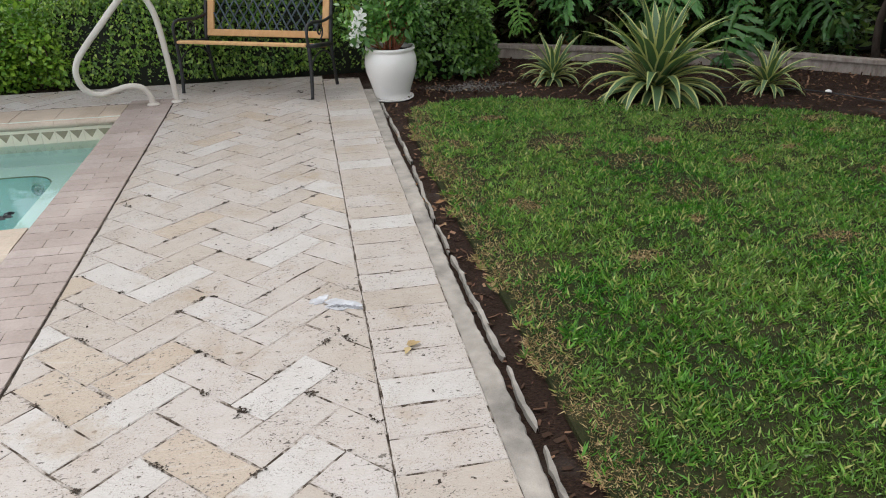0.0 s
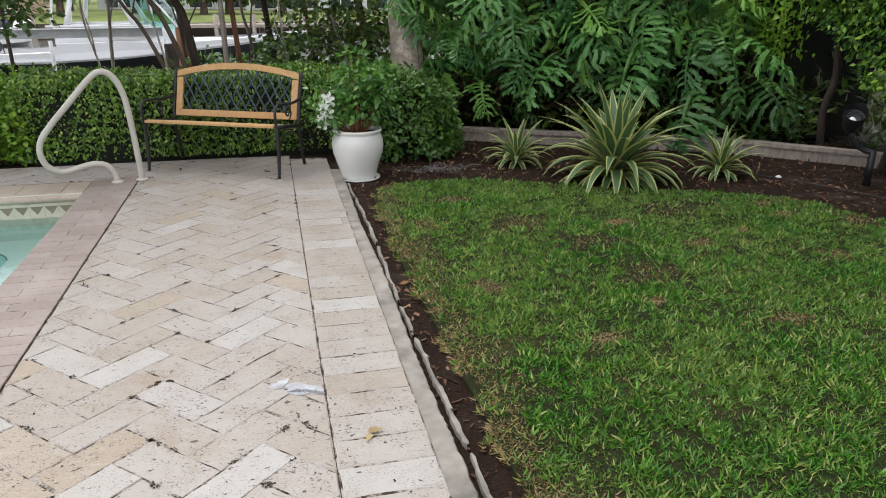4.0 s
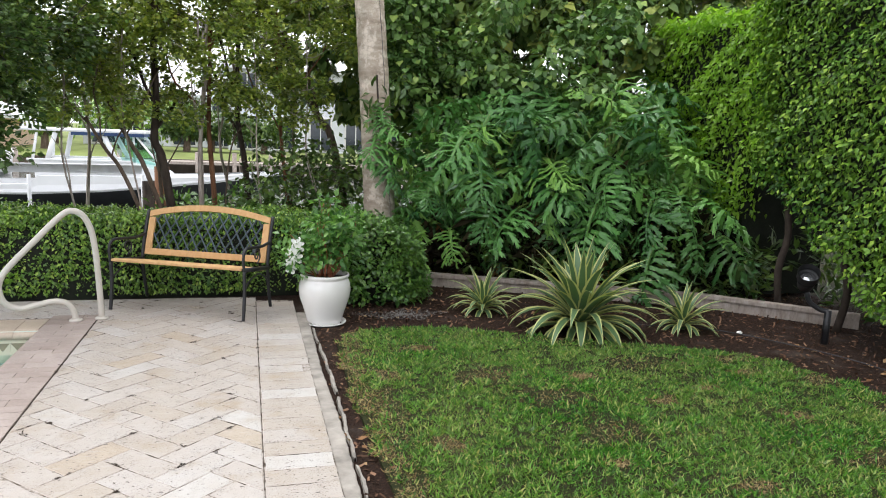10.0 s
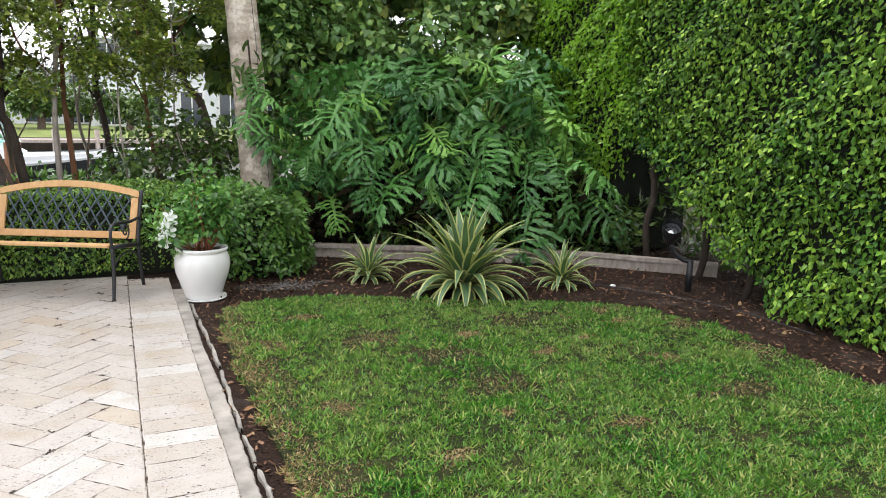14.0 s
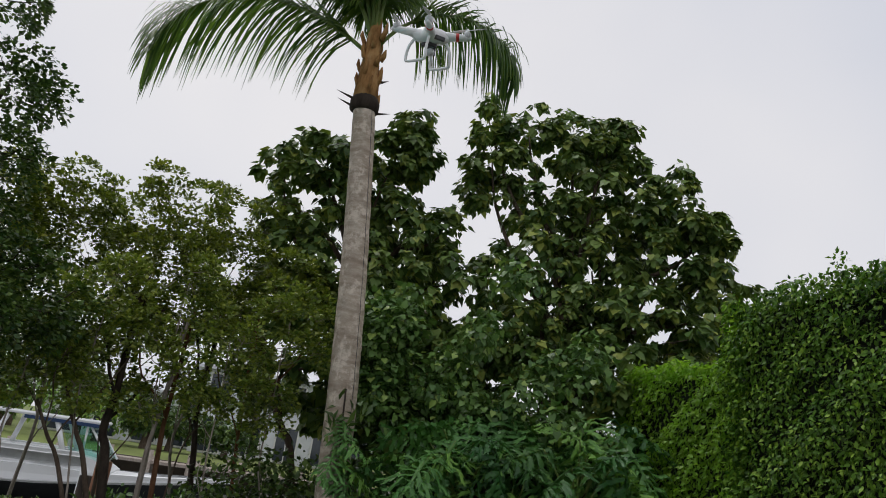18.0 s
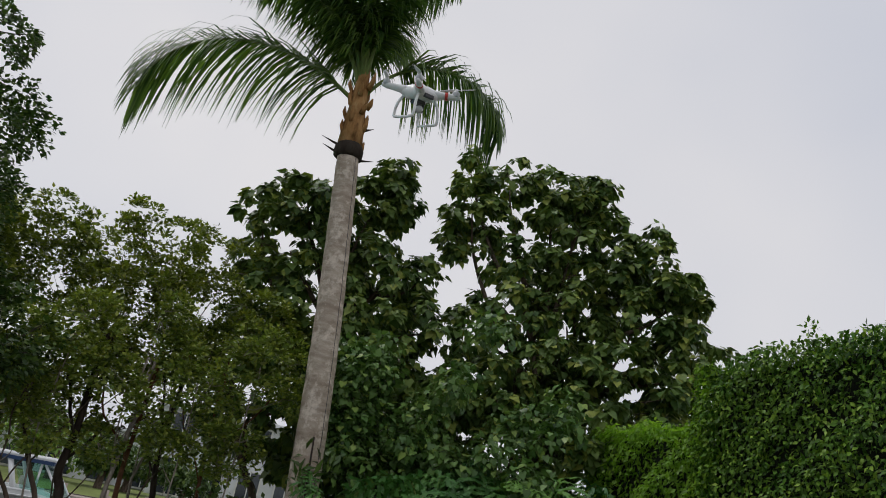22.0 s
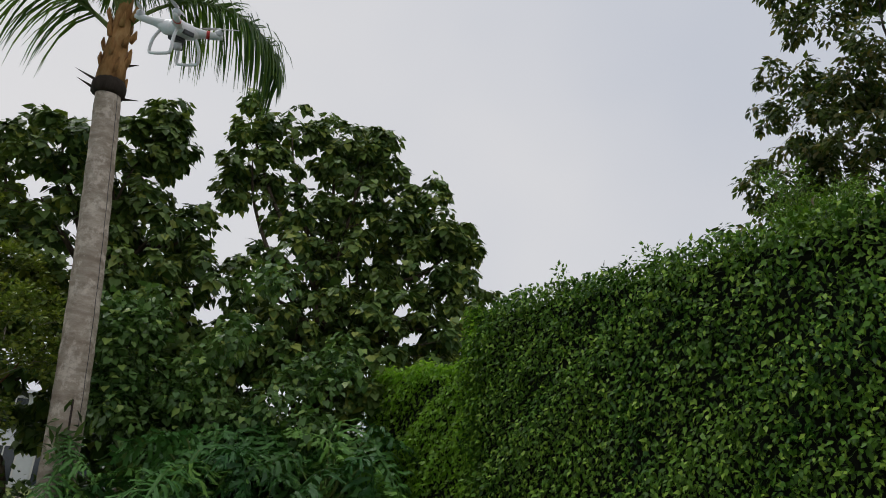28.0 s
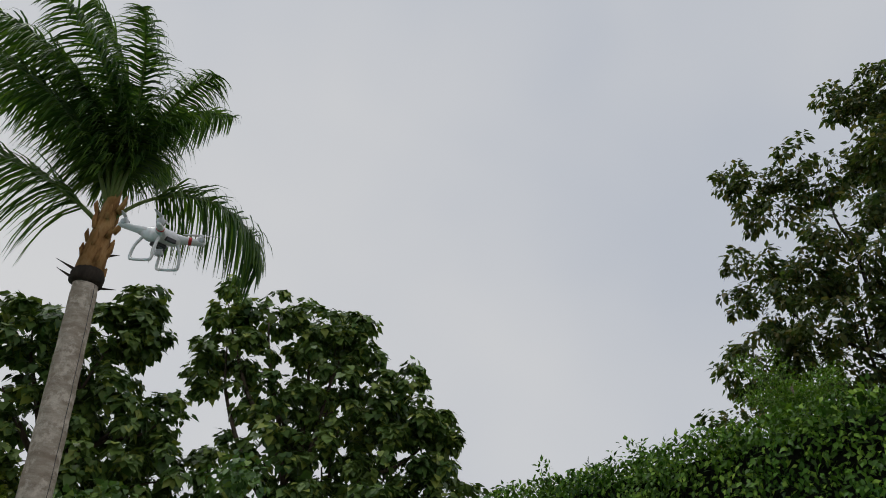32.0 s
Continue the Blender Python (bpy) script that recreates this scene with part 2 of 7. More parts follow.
def brick_material(name, a, b, bump=0.3):
    mat, bsdf = base_material(name, 0.6, 0, 0.45)
    info = mat.node_tree.nodes.new("ShaderNodeObjectInfo")
    shade = ramp(mat, info.outputs["Random"], [(0.0, a), (1.0, b)])
    fine, big = noisy(mat, 70, 4, 0.7), noisy(mat, 3, 4)
    c = mixed(mat, ramp(mat, fine, [(0.4, (0, 0, 0)), (0.75, (0.45, 0.45, 0.45))]), shade, tuple(v * 0.6 for v in a))
    c = mixed(mat, ramp(mat, big, [(0.45, (0, 0, 0)), (0.7, (0.5, 0.5, 0.5))]), c, tuple(min(1, v * 1.25) for v in b))
    wire(mat, c, bsdf.inputs["Base Color"])
    bumped(mat, bsdf, fine, bump, 0.004)
    return mat


def water_material(name, tint, wave_scale, bump, gloss=0.03):
    mat = bpy.data.materials.new(name)
    mat.use_nodes = True
    mat.node_tree.nodes.remove(mat.node_tree.nodes["Principled BSDF"])
    tr = node(mat, "ShaderNodeBsdfTransparent", Color=(*tint, 1))
    gl = node(mat, "ShaderNodeBsdfGlossy", Roughness=gloss, Color=(0.9, 0.95, 1, 1))
    fr = node(mat, "ShaderNodeFresnel", IOR=1.33)
    b = node(mat, "ShaderNodeBump", Strength=bump, Distance=0.02)
    wire(mat, noisy(mat, wave_scale, 3), b.inputs["Height"])
    wire(mat, b.outputs[0], gl.inputs["Normal"])
    wire(mat, b.outputs[0], fr.inputs["Normal"])
    mix = mat.node_tree.nodes.new("ShaderNodeMixShader")
    wire(mat, fr.outputs[0], mix.inputs[0])
    wire(mat, tr.outputs[0], mix.inputs[1])
    wire(mat, gl.outputs[0], mix.inputs[2])
    wire(mat, mix.outputs[0], mat.node_tree.nodes["Material Output"].inputs["Surface"])
    return mat


TRAV = travertine_material("travertine", [(0.0, (0.37, 0.324, 0.272)), (0.12, (0.389, 0.348, 0.304)), (0.5, (0.407, 0.371, 0.336)), (0.85, (0.426, 0.393, 0.363)), (1.0, (0.445, 0.421, 0.395))])
TRAV_PALE = travertine_material("pale_travertine", [(0.0, (0.44, 0.421, 0.395)), (1.0, (0.478, 0.463, 0.439))], 0.4)
TRAV_TAN = travertine_material("tan_travertine", [(0.0, (0.374, 0.306, 0.231)), (1.0, (0.398, 0.338, 0.267))])
MULCH = mulch_material()
TURF = turf_material()
JOINT, bsdf_j = base_material("joint_sand", 0.95, 0, 0.2)
wire(JOINT, ramp(JOINT, noisy(JOINT, 11, 5, 0.75), [(0.43, (0.045, 0.033, 0.024)), (0.48, (0.20, 0.17, 0.14)), (0.56, (0.40, 0.365, 0.33))]), bsdf_j.inputs["Base Color"])
GAP, bsdf_g = base_material("dirt_filled_gap", 0.95, 0, 0.15)
wire(GAP, ramp(GAP, noisy(GAP, 16, 5, 0.75), [(0.42, (0.022, 0.017, 0.013)), (0.58, (0.06, 0.047, 0.036)), (0.70, (0.20, 0.17, 0.14))]), bsdf_g.inputs["Base Color"])
CONC = plain("concrete", (0.20, 0.185, 0.165), 0.95, vary=0.5, scale=40, bump=0.8)
MORTAR = plain("pale_mortar", (0.30, 0.275, 0.24), 0.95, vary=0.5, scale=30, bump=0.9)
FARTURF = plain("far_lawn", (0.17, 0.21, 0.055), 0.95, vary=0.3, scale=2)
SEAWALL = plain("weathered_sea_wall", (0.085, 0.068, 0.05), 0.95, vary=0.5, scale=3, bump=0.5)
SIDING = plain("pale_siding", (0.66, 0.68, 0.70), 0.8, vary=0.15, scale=4)
BRICK = brick_material("coping_brick", (0.285, 0.228, 0.197), (0.36, 0.303, 0.272))
NOSE = brick_material("bullnose_coping", (0.385, 0.31, 0.235), (0.44, 0.365, 0.285))
PLASTER = plain("pool_plaster", (0.60, 0.68, 0.61), 0.7, vary=0.08, scale=6)
BASIN = plain("basin_plaster", (0.28, 0.68, 0.74), 0.7, vary=0.15, scale=6)
WATER = water_material("pool_water", (0.87, 0.98, 0.965), 9, 0.12)
CANAL = plain("canal_water", (0.20, 0.21, 0.19), 0.12, spec=0.8, vary=0.15, scale=3, bump=0.3)
CREAM_TILE = plain("cream_tile", (0.60, 0.56, 0.43), 0.3, vary=0.12)
DARK_TILE = plain("dark_tile", (0.24, 0.215, 0.14), 0.3, vary=0.3)
WHITE_TILE = plain("white_tile", (0.75, 0.75, 0.70), 0.3, vary=0.1)
RAILM = plain("almond_powder_coat", (0.50, 0.465, 0.41), 0.35, vary=0.06)
IRON = plain("black_cast_iron", (0.018, 0.018, 0.02), 0.45, vary=0.3, bump=0.2)
LATTICE = plain("green_black_cast_iron", (0.04, 0.06, 0.075), 0.45, vary=0.3, bump=0.2)
OAK = bark_material("oiled_oak", [(0.3, (0.44, 0.26, 0.115)), (0.7, (0.60, 0.38, 0.19))], 30, bump=0.15)
GLAZE = plain("white_glazed_ceramic", (0.70, 0.69, 0.66), 0.16, spec=0.5, vary=0.04, scale=8, bump=0.0)
SOIL = plain("potting_soil", (0.035, 0.022, 0.015), 0.95, vary=0.5, bump=0.8)
PALMBARK = bark_material("palm_trunk", [(0.25, (0.275, 0.216, 0.165)), (0.5, (0.455, 0.38, 0.306)), (0.8, (0.65, 0.57, 0.485))], 9, rings=1.1)
BOOT = bark_material("palm_boot_fibre", [(0.25, (0.10, 0.045, 0.018)), (0.5, (0.42, 0.225, 0.085)), (0.8, (0.66, 0.43, 0.21))], 9)
BARK = bark_material("grey_brown_bark", [(0.25, (0.05, 0.036, 0.026)), (0.5, (0.13, 0.095, 0.07)), (0.8, (0.22, 0.17, 0.13))])
DARKBARK = bark_material("dark_bark", [(0.25, (0.02, 0.015, 0.012)), (0.5, (0.05, 0.038, 0.03)), (0.8, (0.09, 0.07, 0.055))])
REDBARK = bark_material("reddish_bark", [(0.25, (0.10, 0.045, 0.025)), (0.5, (0.18, 0.085, 0.045)), (0.8, (0.27, 0.15, 0.09))])
GREYWOOD = bark_material("weathered_timber", [(0.25, (0.20, 0.16, 0.13)), (0.5, (0.36, 0.31, 0.27)), (0.8, (0.52, 0.47, 0.42))], 20)
GELCOAT = plain("white_gelcoat", (0.78, 0.79, 0.80), 0.25, spec=0.5, vary=0.05, scale=4, bump=0)
NAVY = plain("navy_canvas", (0.02, 0.05, 0.13), 0.6, vary=0.2)
HULLDARK = plain("dark_bottom_paint", (0.02, 0.022, 0.026), 0.6, vary=0.3)
TINT = water_material("tinted_glazing", (0.55, 0.80, 0.74), 1.0, 0.0)
ALU = plain("galvanised_aluminium", (0.56, 0.57, 0.58), 0.45, metal=0.15, vary=0.2)
GREYBOX = plain("grey_enamel", (0.50, 0.51, 0.51), 0.4, vary=0.08)
STUCCO_W = plain("white_stucco", (0.74, 0.73, 0.71), 0.85, vary=0.06, scale=4)
STUCCO_P = plain("peach_stucco", (0.78, 0.58, 0.47), 0.85, vary=0.08, scale=4)
ROOF = plain("pale_roof_tile", (0.74, 0.75, 0.77), 0.8, vary=0.15, scale=8)
GLASS_D = plain("dark_window_glass", (0.03, 0.04, 0.05), 0.08, spec=0.6, vary=0.2, bump=0)
SHELL = plain("white_drone_plastic", (0.80, 0.80, 0.79), 0.22, spec=0.5, vary=0.03, bump=0)
DGREY = plain("dark_grey_plastic", (0.06, 0.06, 0.065), 0.4, vary=0.15)
REDLED = plain("red_band", (0.55, 0.05, 0.04), 0.4)
PETAL = plain("white_petal", (0.82, 0.82, 0.78), 0.6, vary=0.05)
STEEL = plain("polished_lamp_steel", (0.55, 0.56, 0.57), 0.2, metal=0.9, vary=0.1)

L_HEDGE = leafy("clipped_ficus_leaf", [(0.0, (0.0077, 0.0356, 0.004)), (0.45, (0.0381, 0.1202, 0.0111)), (0.8, (0.1094, 0.2404, 0.0253)), (1.1, (0.2664, 0.4094, 0.0513))], 0.42, 0.16, 0.22)
L_MID = leafy("dark_shrub_leaf", [(0.0, (0.0168, 0.0578, 0.0114)), (0.5, (0.047, 0.1238, 0.0206)), (1.0, (0.1342, 0.2528, 0.0433))], 0.32, 0.15, 0.45)
L_BROWN = leafy("olive_brown_leaf", [(0.0, (0.016, 0.036, 0.012)), (0.5, (0.045, 0.085, 0.022)), (0.85, (0.095, 0.14, 0.034)), (1.1, (0.16, 0.14, 0.05))], 0.45, 0.42, 0.3)
L_LIME = leafy("sunlit_yellow_green_leaf", [(0.0, (0.0633, 0.1103, 0.022)), (0.5, (0.1552, 0.2258, 0.04)), (1.0, (0.345, 0.3885, 0.075))], 0.28, 0.3, 0.45)
POSTWOOD = bark_material("pale_post_timber", [(0.25, (0.36, 0.30, 0.24)), (0.5, (0.50, 0.44, 0.37)), (0.8, (0.62, 0.56, 0.49))], 20)
L_HEDGE2 = leafy("young_ficus_leaf", [(0.0, (0.112, 0.24, 0.016)), (0.5, (0.2, 0.376, 0.032)), (1.0, (0.304, 0.48, 0.064))], 0.4, 0.5)
L_BUSH = leafy("clipped_shrub_leaf", [(0.0, (0.0181, 0.0643, 0.0102)), (0.5, (0.0722, 0.1756, 0.024)), (0.85, (0.1806, 0.317, 0.0471)), (1.1, (0.3251, 0.437, 0.0728))], 0.3, 0.18, 0.45)
L_POT = leafy("potted_shrub_leaf", [(0.0, (0.026, 0.090, 0.022)), (0.5, (0.075, 0.195, 0.044)), (1.0, (0.190, 0.350, 0.085))], 0.3, 0.35)
L_SOFT = leafy("soft_shrub_leaf", [(0.0, (0.046, 0.132, 0.017)), (0.5, (0.1104, 0.2452, 0.0255)), (1.0, (0.2484, 0.3961, 0.0425))], 0.36, 0.22, 0.45)
L_WOOD = leafy("buttonwood_leaf", [(0.0, (0.0429, 0.0755, 0.0144)), (0.5, (0.1288, 0.1839, 0.0252)), (0.9, (0.2469, 0.3098, 0.0432)), (1.1, (0.3221, 0.3388, 0.054))], 0.28, 0.26, 0.45)
L_DARK = leafy("dark_fig_leaf", [(0.0, (0.0182, 0.0484, 0.0136)), (0.6, (0.0557, 0.1113, 0.0232)), (1.0, (0.1316, 0.1984, 0.0387))], 0.36, 0.2, 0.45)
L_HEART = leafy("heart_leaf", [(0.0, (0.0293, 0.0677, 0.0206)), (0.5, (0.0774, 0.1481, 0.0395)), (0.9, (0.1537, 0.238, 0.0585)), (1.1, (0.2803, 0.328, 0.0687))], 0.4, 0.14, 0.22)
L_PHILO = leafy("split_leaf", [(0.0, (0.0175, 0.0739, 0.0252)), (0.4, (0.0481, 0.1557, 0.0425)), (0.8, (0.109, 0.2725, 0.0581)), (1.15, (0.229, 0.4184, 0.0822))], 0.32, 0.14, 0.4, whole=0.95, each=0.2)
L_PALM = leafy("palm_leaflet", [(0.0, (0.022, 0.056, 0.020)), (0.5, (0.055, 0.118, 0.028)), (1.0, (0.140, 0.225, 0.040))], 0.4, 0.35)
L_GRASS = leafy("grass_blade", [(0.0, (0.0047, 0.0399, 0.0029)), (0.4, (0.0247, 0.133, 0.0095)), (0.7, (0.0712, 0.2565, 0.0209)), (0.9, (0.1568, 0.3657, 0.0475)), (1.1, (0.399, 0.399, 0.1425))], 0.36, 0.25, 0.4)
L_DRY = leafy("dry_grass_blade", [(0.0, (0.140, 0.085, 0.040)), (0.5, (0.280, 0.190, 0.090)), (1.0, (0.460, 0.360, 0.200))], 0.7, 0.2, 0.2)
L_DEAD = leafy("fallen_leaf", [(0.0, (0.1008, 0.045, 0.02)), (0.5, (0.216, 0.1125, 0.048)), (1.0, (0.3312, 0.2325, 0.128))], 0.7, 0.15, 0.2)
AG_GREEN = leafy("agave_green", [(0.0, (0.045, 0.1, 0.042)), (1.0, (0.095, 0.17, 0.07))], 0.42, 0.1)
AG_YELL = leafy("agave_margin", [(0.0, (0.34, 0.37, 0.12)), (1.0, (0.5, 0.5, 0.2))], 0.42, 0.15)
L_VINE = leafy("vine_leaf", [(0.0, (0.0315, 0.0824, 0.0255)), (0.5, (0.0799, 0.169, 0.0484)), (0.9, (0.1513, 0.2746, 0.0749)), (1.1, (0.2783, 0.3907, 0.0923))], 0.34, 0.16, 0.32)
CHIPS = leafy("bark_chip", [(0.0, (0.012, 0.008, 0.006)), (0.5, (0.045, 0.024, 0.015)), (0.85, (0.11, 0.058, 0.036)), (1.1, (0.22, 0.13, 0.08))], 0.85, 0.02, 0.15)
# near-black filler colour for the shade inside the philodendron clumps
CLUMP_SHADE = leafy("clump_shade", [(0.0, (0.006, 0.005, 0.003)), (0.6, (0.016, 0.013, 0.007)), (1.0, (0.05, 0.04, 0.02))], 0.9, 0.05, 0.1)
STEM = leafy("green_stem", [(0.0, (0.09, 0.165, 0.039)), (1.0, (0.21, 0.27, 0.065))], 0.45, 0.1, 0.45)
REDSTEM = leafy("red_stem", [(0.0, (0.20, 0.05, 0.03)), (1.0, (0.34, 0.12, 0.06))], 0.5, 0.1)


# ---- mesh helpers ----
def mesh_of(name, verts, faces, mats, index=None, smooth=False):
    me = bpy.data.meshes.new(name)
    me.from_pydata([tuple(v) for v in verts], [], [tuple(f) for f in faces])
    for m in mats if isinstance(mats, (list, tuple)) else [mats]:
        me.materials.append(m)
    if index is not None:
        me.polygons.foreach_set("material_index", np.asarray(index, np.int32))
    if smooth:
        me.polygons.foreach_set("use_smooth", np.ones(len(me.polygons), bool))
    me.update()
    return me


def fast_mesh(name, verts, faces, mats, index=None, smooth=False):
    """A mesh from arrays: verts (n, 3), faces (m, k) with one k."""
    me = bpy.data.meshes.new(name)
    verts, faces = np.asarray(verts, np.float32), np.asarray(faces, np.int32)
    m, k = faces.shape
    me.vertices.add(len(verts))
    me.vertices.foreach_set("co", verts.ravel())
    me.loops.add(m * k)
    me.loops.foreach_set("vertex_index", faces.ravel())
    me.polygons.add(m)
    me.polygons.foreach_set("loop_start", np.arange(0, m * k, k, dtype=np.int32))
    for mat in mats if isinstance(mats, (list, tuple)) else [mats]:
        me.materials.append(mat)
    if index is not None:
        me.polygons.foreach_set("material_index", np.asarray(index, np.int32))
    if smooth:
        me.polygons.foreach_set("use_smooth", np.ones(m, bool))
    me.update(calc_edges=True)
    return me


def place(name, me, parent=None, label="", at=None):
    ob = new(name, me)
    if parent is not None:
        ob.parent = parent
    if label:
        ob["label"] = label
    if at is not None:
        ob.matrix_local = at
    return ob


def thing(name, at, label, category, group="", kind=""):
    ob = new(name)
    ob.empty_display_size = 0.1
    ob.matrix_world = at
    return tagged(ob, label, category, group, kind)


class Shape:
    """Collects verts and faces of one mesh."""

    def __init__(self):
        self.v, self.f, self.i = [], [], []

    def add(self, verts, faces, slot=0):
        n = len(self.v)
        self.v += [tuple(p) for p in verts]
        self.f += [tuple(n + a for a in f) for f in faces]
        self.i += [slot] * len(faces)
        return self

    def box(self, x0, y0, z0, x1, y1, z1, c=0.0, slot=0, m=None):
        """A box with chamfered vertical and top edges when c > 0."""
        if c <= 0:
            v = [(x, y, z) for z in (z0, z1) for x, y in ((x0, y0), (x1, y0), (x1, y1), (x0, y1))]
            f = [(0, 3, 2, 1), (4, 5, 6, 7)] + [(a, (a + 1) % 4, 4 + (a + 1) % 4, 4 + a) for a in range(4)]
        else:
            ring = lambda d: [(x0 + c + d, y0 + d), (x1 - c - d, y0 + d), (x1 - d, y0 + c + d), (x1 - d, y1 - c - d), (x1 - c - d, y1 - d), (x0 + c + d, y1 - d), (x0 + d, y1 - c - d), (x0 + d, y0 + c + d)]
            v = []
            for d, z in ((c * 0.6, z0), (0, z0 + c), (0, z1 - c), (c * 0.6, z1)):
                v += [(x, y, z) for x, y in ring(d)]
            f = [tuple(range(7, -1, -1)), tuple(range(24, 32))]
            for k in range(3):
                f += [(k * 8 + a, k * 8 + (a + 1) % 8, k * 8 + 8 + (a + 1) % 8, k * 8 + 8 + a) for a in range(8)]
        if m is not None:
            v = [tuple(m @ Vector(p)) for p in v]
        return self.add(v, f, slot)

    def tube(self, path, radii, sides=8, slot=0, caps=True, flat=1.0):
        path = [Vector(p) for p in path]
        n = len(path)
        radii = [radii] * n if isinstance(radii, (int, float)) else radii
        side = None
        v, f = [], []
        for k, p in enumerate(path):
            t = (path[min(k + 1, n - 1)] - path[max(k - 1, 0)]).normalized()
            if side is None:
                side = t.orthogonal().normalized()
            side = (side - t * side.dot(t))
            side = side.normalized() if side.length > 1e-6 else t.orthogonal().normalized()
            up = t.cross(side)
            for a in range(sides):
                w = 2 * math.pi * a / sides
                v.append(p + side * (math.cos(w) * radii[k]) + up * (math.sin(w) * radii[k] * flat))
        for k in range(n - 1):
            f += [(k * sides + a, k * sides + (a + 1) % sides, k * sides + sides + (a + 1) % sides, k * sides + sides + a) for a in range(sides)]
        if caps:
            f += [tuple(range(sides - 1, -1, -1)), tuple(range((n - 1) * sides, n * sides))]
        return self.add(v, f, slot)

    def lathe(self, profile, sides=24, slot=0, centre=(0, 0), close=True):
        v, f = [], []
        for r, z in profile:
            v += [(centre[0] + r * math.cos(2 * math.pi * a / sides), centre[1] + r * math.sin(2 * math.pi * a / sides), z) for a in range(sides)]
        for k in range(len(profile) - 1):
            f += [(k * sides + a, k * sides + (a + 1) % sides, k * sides + sides + (a + 1) % sides, k * sides + sides + a) for a in range(sides)]
        if close:
            f += [tuple(range(sides - 1, -1, -1)), tuple(range((len(profile) - 1) * sides, len(profile) * sides))]
        return self.add(v, f, slot)

    def prism(self, poly, z0, z1, c=0.0, slot=0):
        """An upright slab over a convex outline, its top edge chamfered by c."""
        cx, cy = sum(p[0] for p in poly) / len(poly), sum(p[1] for p in poly) / len(poly)
        def inner(d):
            out = []
            for x, y in poly:
                r = math.hypot(x - cx, y - cy) or 1
                out.append((x - (x - cx) / r * d * 1.3, y - (y - cy) / r * d * 1.3))
            return out
        n = len(poly)
        v = [(x, y, z0) for x, y in poly] + [(x, y, z1 - c) for x, y in poly] + [(x, y, z1) for x, y in inner(c)]
        f = [tuple(range(n - 1, -1, -1)), tuple(range(2 * n, 3 * n))]
        for k in range(2):
            f += [(k * n + a, k * n + (a + 1) % n, k * n + n + (a + 1) % n, k * n + n + a) for a in range(n)]
        return self.add(v, f, slot)

    def mesh(self, name, mats, smooth=False):
        return mesh_of(name, self.v, self.f, mats, self.i, smooth)


def smooth_path(points, steps=6):
    """A Catmull-Rom curve through the points."""
    p = [Vector(points[0])] + [Vector(q) for q in points] + [Vector(points[-1])]
    out = []
    for k in range(1, len(p) - 2):
        for s in range(steps):
            t = s / steps
            a, b, c, d = p[k - 1], p[k], p[k + 1], p[k + 2]
            out.append(0.5 * ((2 * b) + (c - a) * t + (2 * a - 5 * b + 4 * c - d) * t * t + (3 * b - a - 3 * c + d) * t ** 3))
    out.append(p[-2])
    return out


RNG = np.random.default_rng(7)


def reseed(n):
    global RNG
    RNG = np.random.default_rng(n)


# leaf outlines: across, along, lift
OVAL = (np.array([(0, 0, 0), (-0.275, 0.42, 0.06), (0, 0.5, 0), (0.275, 0.42, 0.06), (0, 1, -0.08)]), np.array([(0, 2, 1), (0, 3, 2), (1, 2, 4), (2, 3, 4)]))
ROUND = (np.array([(0, 0, 0), (-0.36, 0.45, 0.08), (0, 0.5, 0), (0.36, 0.45, 0.08), (0, 1, -0.05)]), np.array([(0, 2, 1), (0, 3, 2), (1, 2, 4), (2, 3, 4)]))
LONG = (np.array([(0, 0, 0), (-0.15, 0.45, 0.04), (0, 0.5, 0), (0.15, 0.45, 0.04), (0, 1, -0.12)]), np.array([(0, 2, 1), (0, 3, 2), (1, 2, 4), (2, 3, 4)]))
HEART = (np.array([(0, 0.08, 0), (-0.3, -0.06, 0.03), (-0.46, 0.3, 0.03), (0, 0.4, -0.03), (0.46, 0.3, 0.03), (0.3, -0.06, 0.03), (0, 1, -0.18)]), np.array([(0, 3, 1), (1, 3, 2), (0, 5, 3), (5, 4, 3), (2, 3, 6), (3, 4, 6)]))
BLADE = (np.array([(-0.05, 0, 0), (0.05, 0, 0), (-0.04, 0.55, 0.02), (0.04, 0.55, 0.02), (0, 1, 0.2)]), np.array([(0, 1, 3), (0, 3, 2), (2, 3, 4)]))
CHIP = (np.array([(-0.3, 0, 0), (0.3, 0.1, 0), (0.25, 0.9, 0.1), (-0.25, 1, 0.05)]), np.array([(0, 1, 2), (0, 2, 3)]))


def unit(a):
    return a / np.maximum(np.linalg.norm(a, axis=-1, keepdims=True), 1e-9)


def scatter_mesh(name, pos, along, up, size, shape, mat, width=1.0):
    """Leaves of one outline joined into a mesh: each at pos, pointing along, its face to up."""
    tv, tf = shape
    a = unit(np.asarray(along, float))
    n = np.asarray(up, float)
    n = unit(n - (n * a).sum(-1, keepdims=True) * a)
    b = np.cross(a, n)
    s = np.asarray(size, float)[:, None, None]
    v = pos[:, None] + s * (tv[None, :, :1] * width * b[:, None] + tv[None, :, 1:2] * a[:, None] + tv[None, :, 2:] * n[:, None])
    f = (tf[None] + (np.arange(len(pos)) * len(tv))[:, None, None]).reshape(-1, tf.shape[1])
    return fast_mesh(name, v.reshape(-1, 3), f, mat)


def rand_dirs(n):
    return unit(RNG.normal(size=(n, 3)))


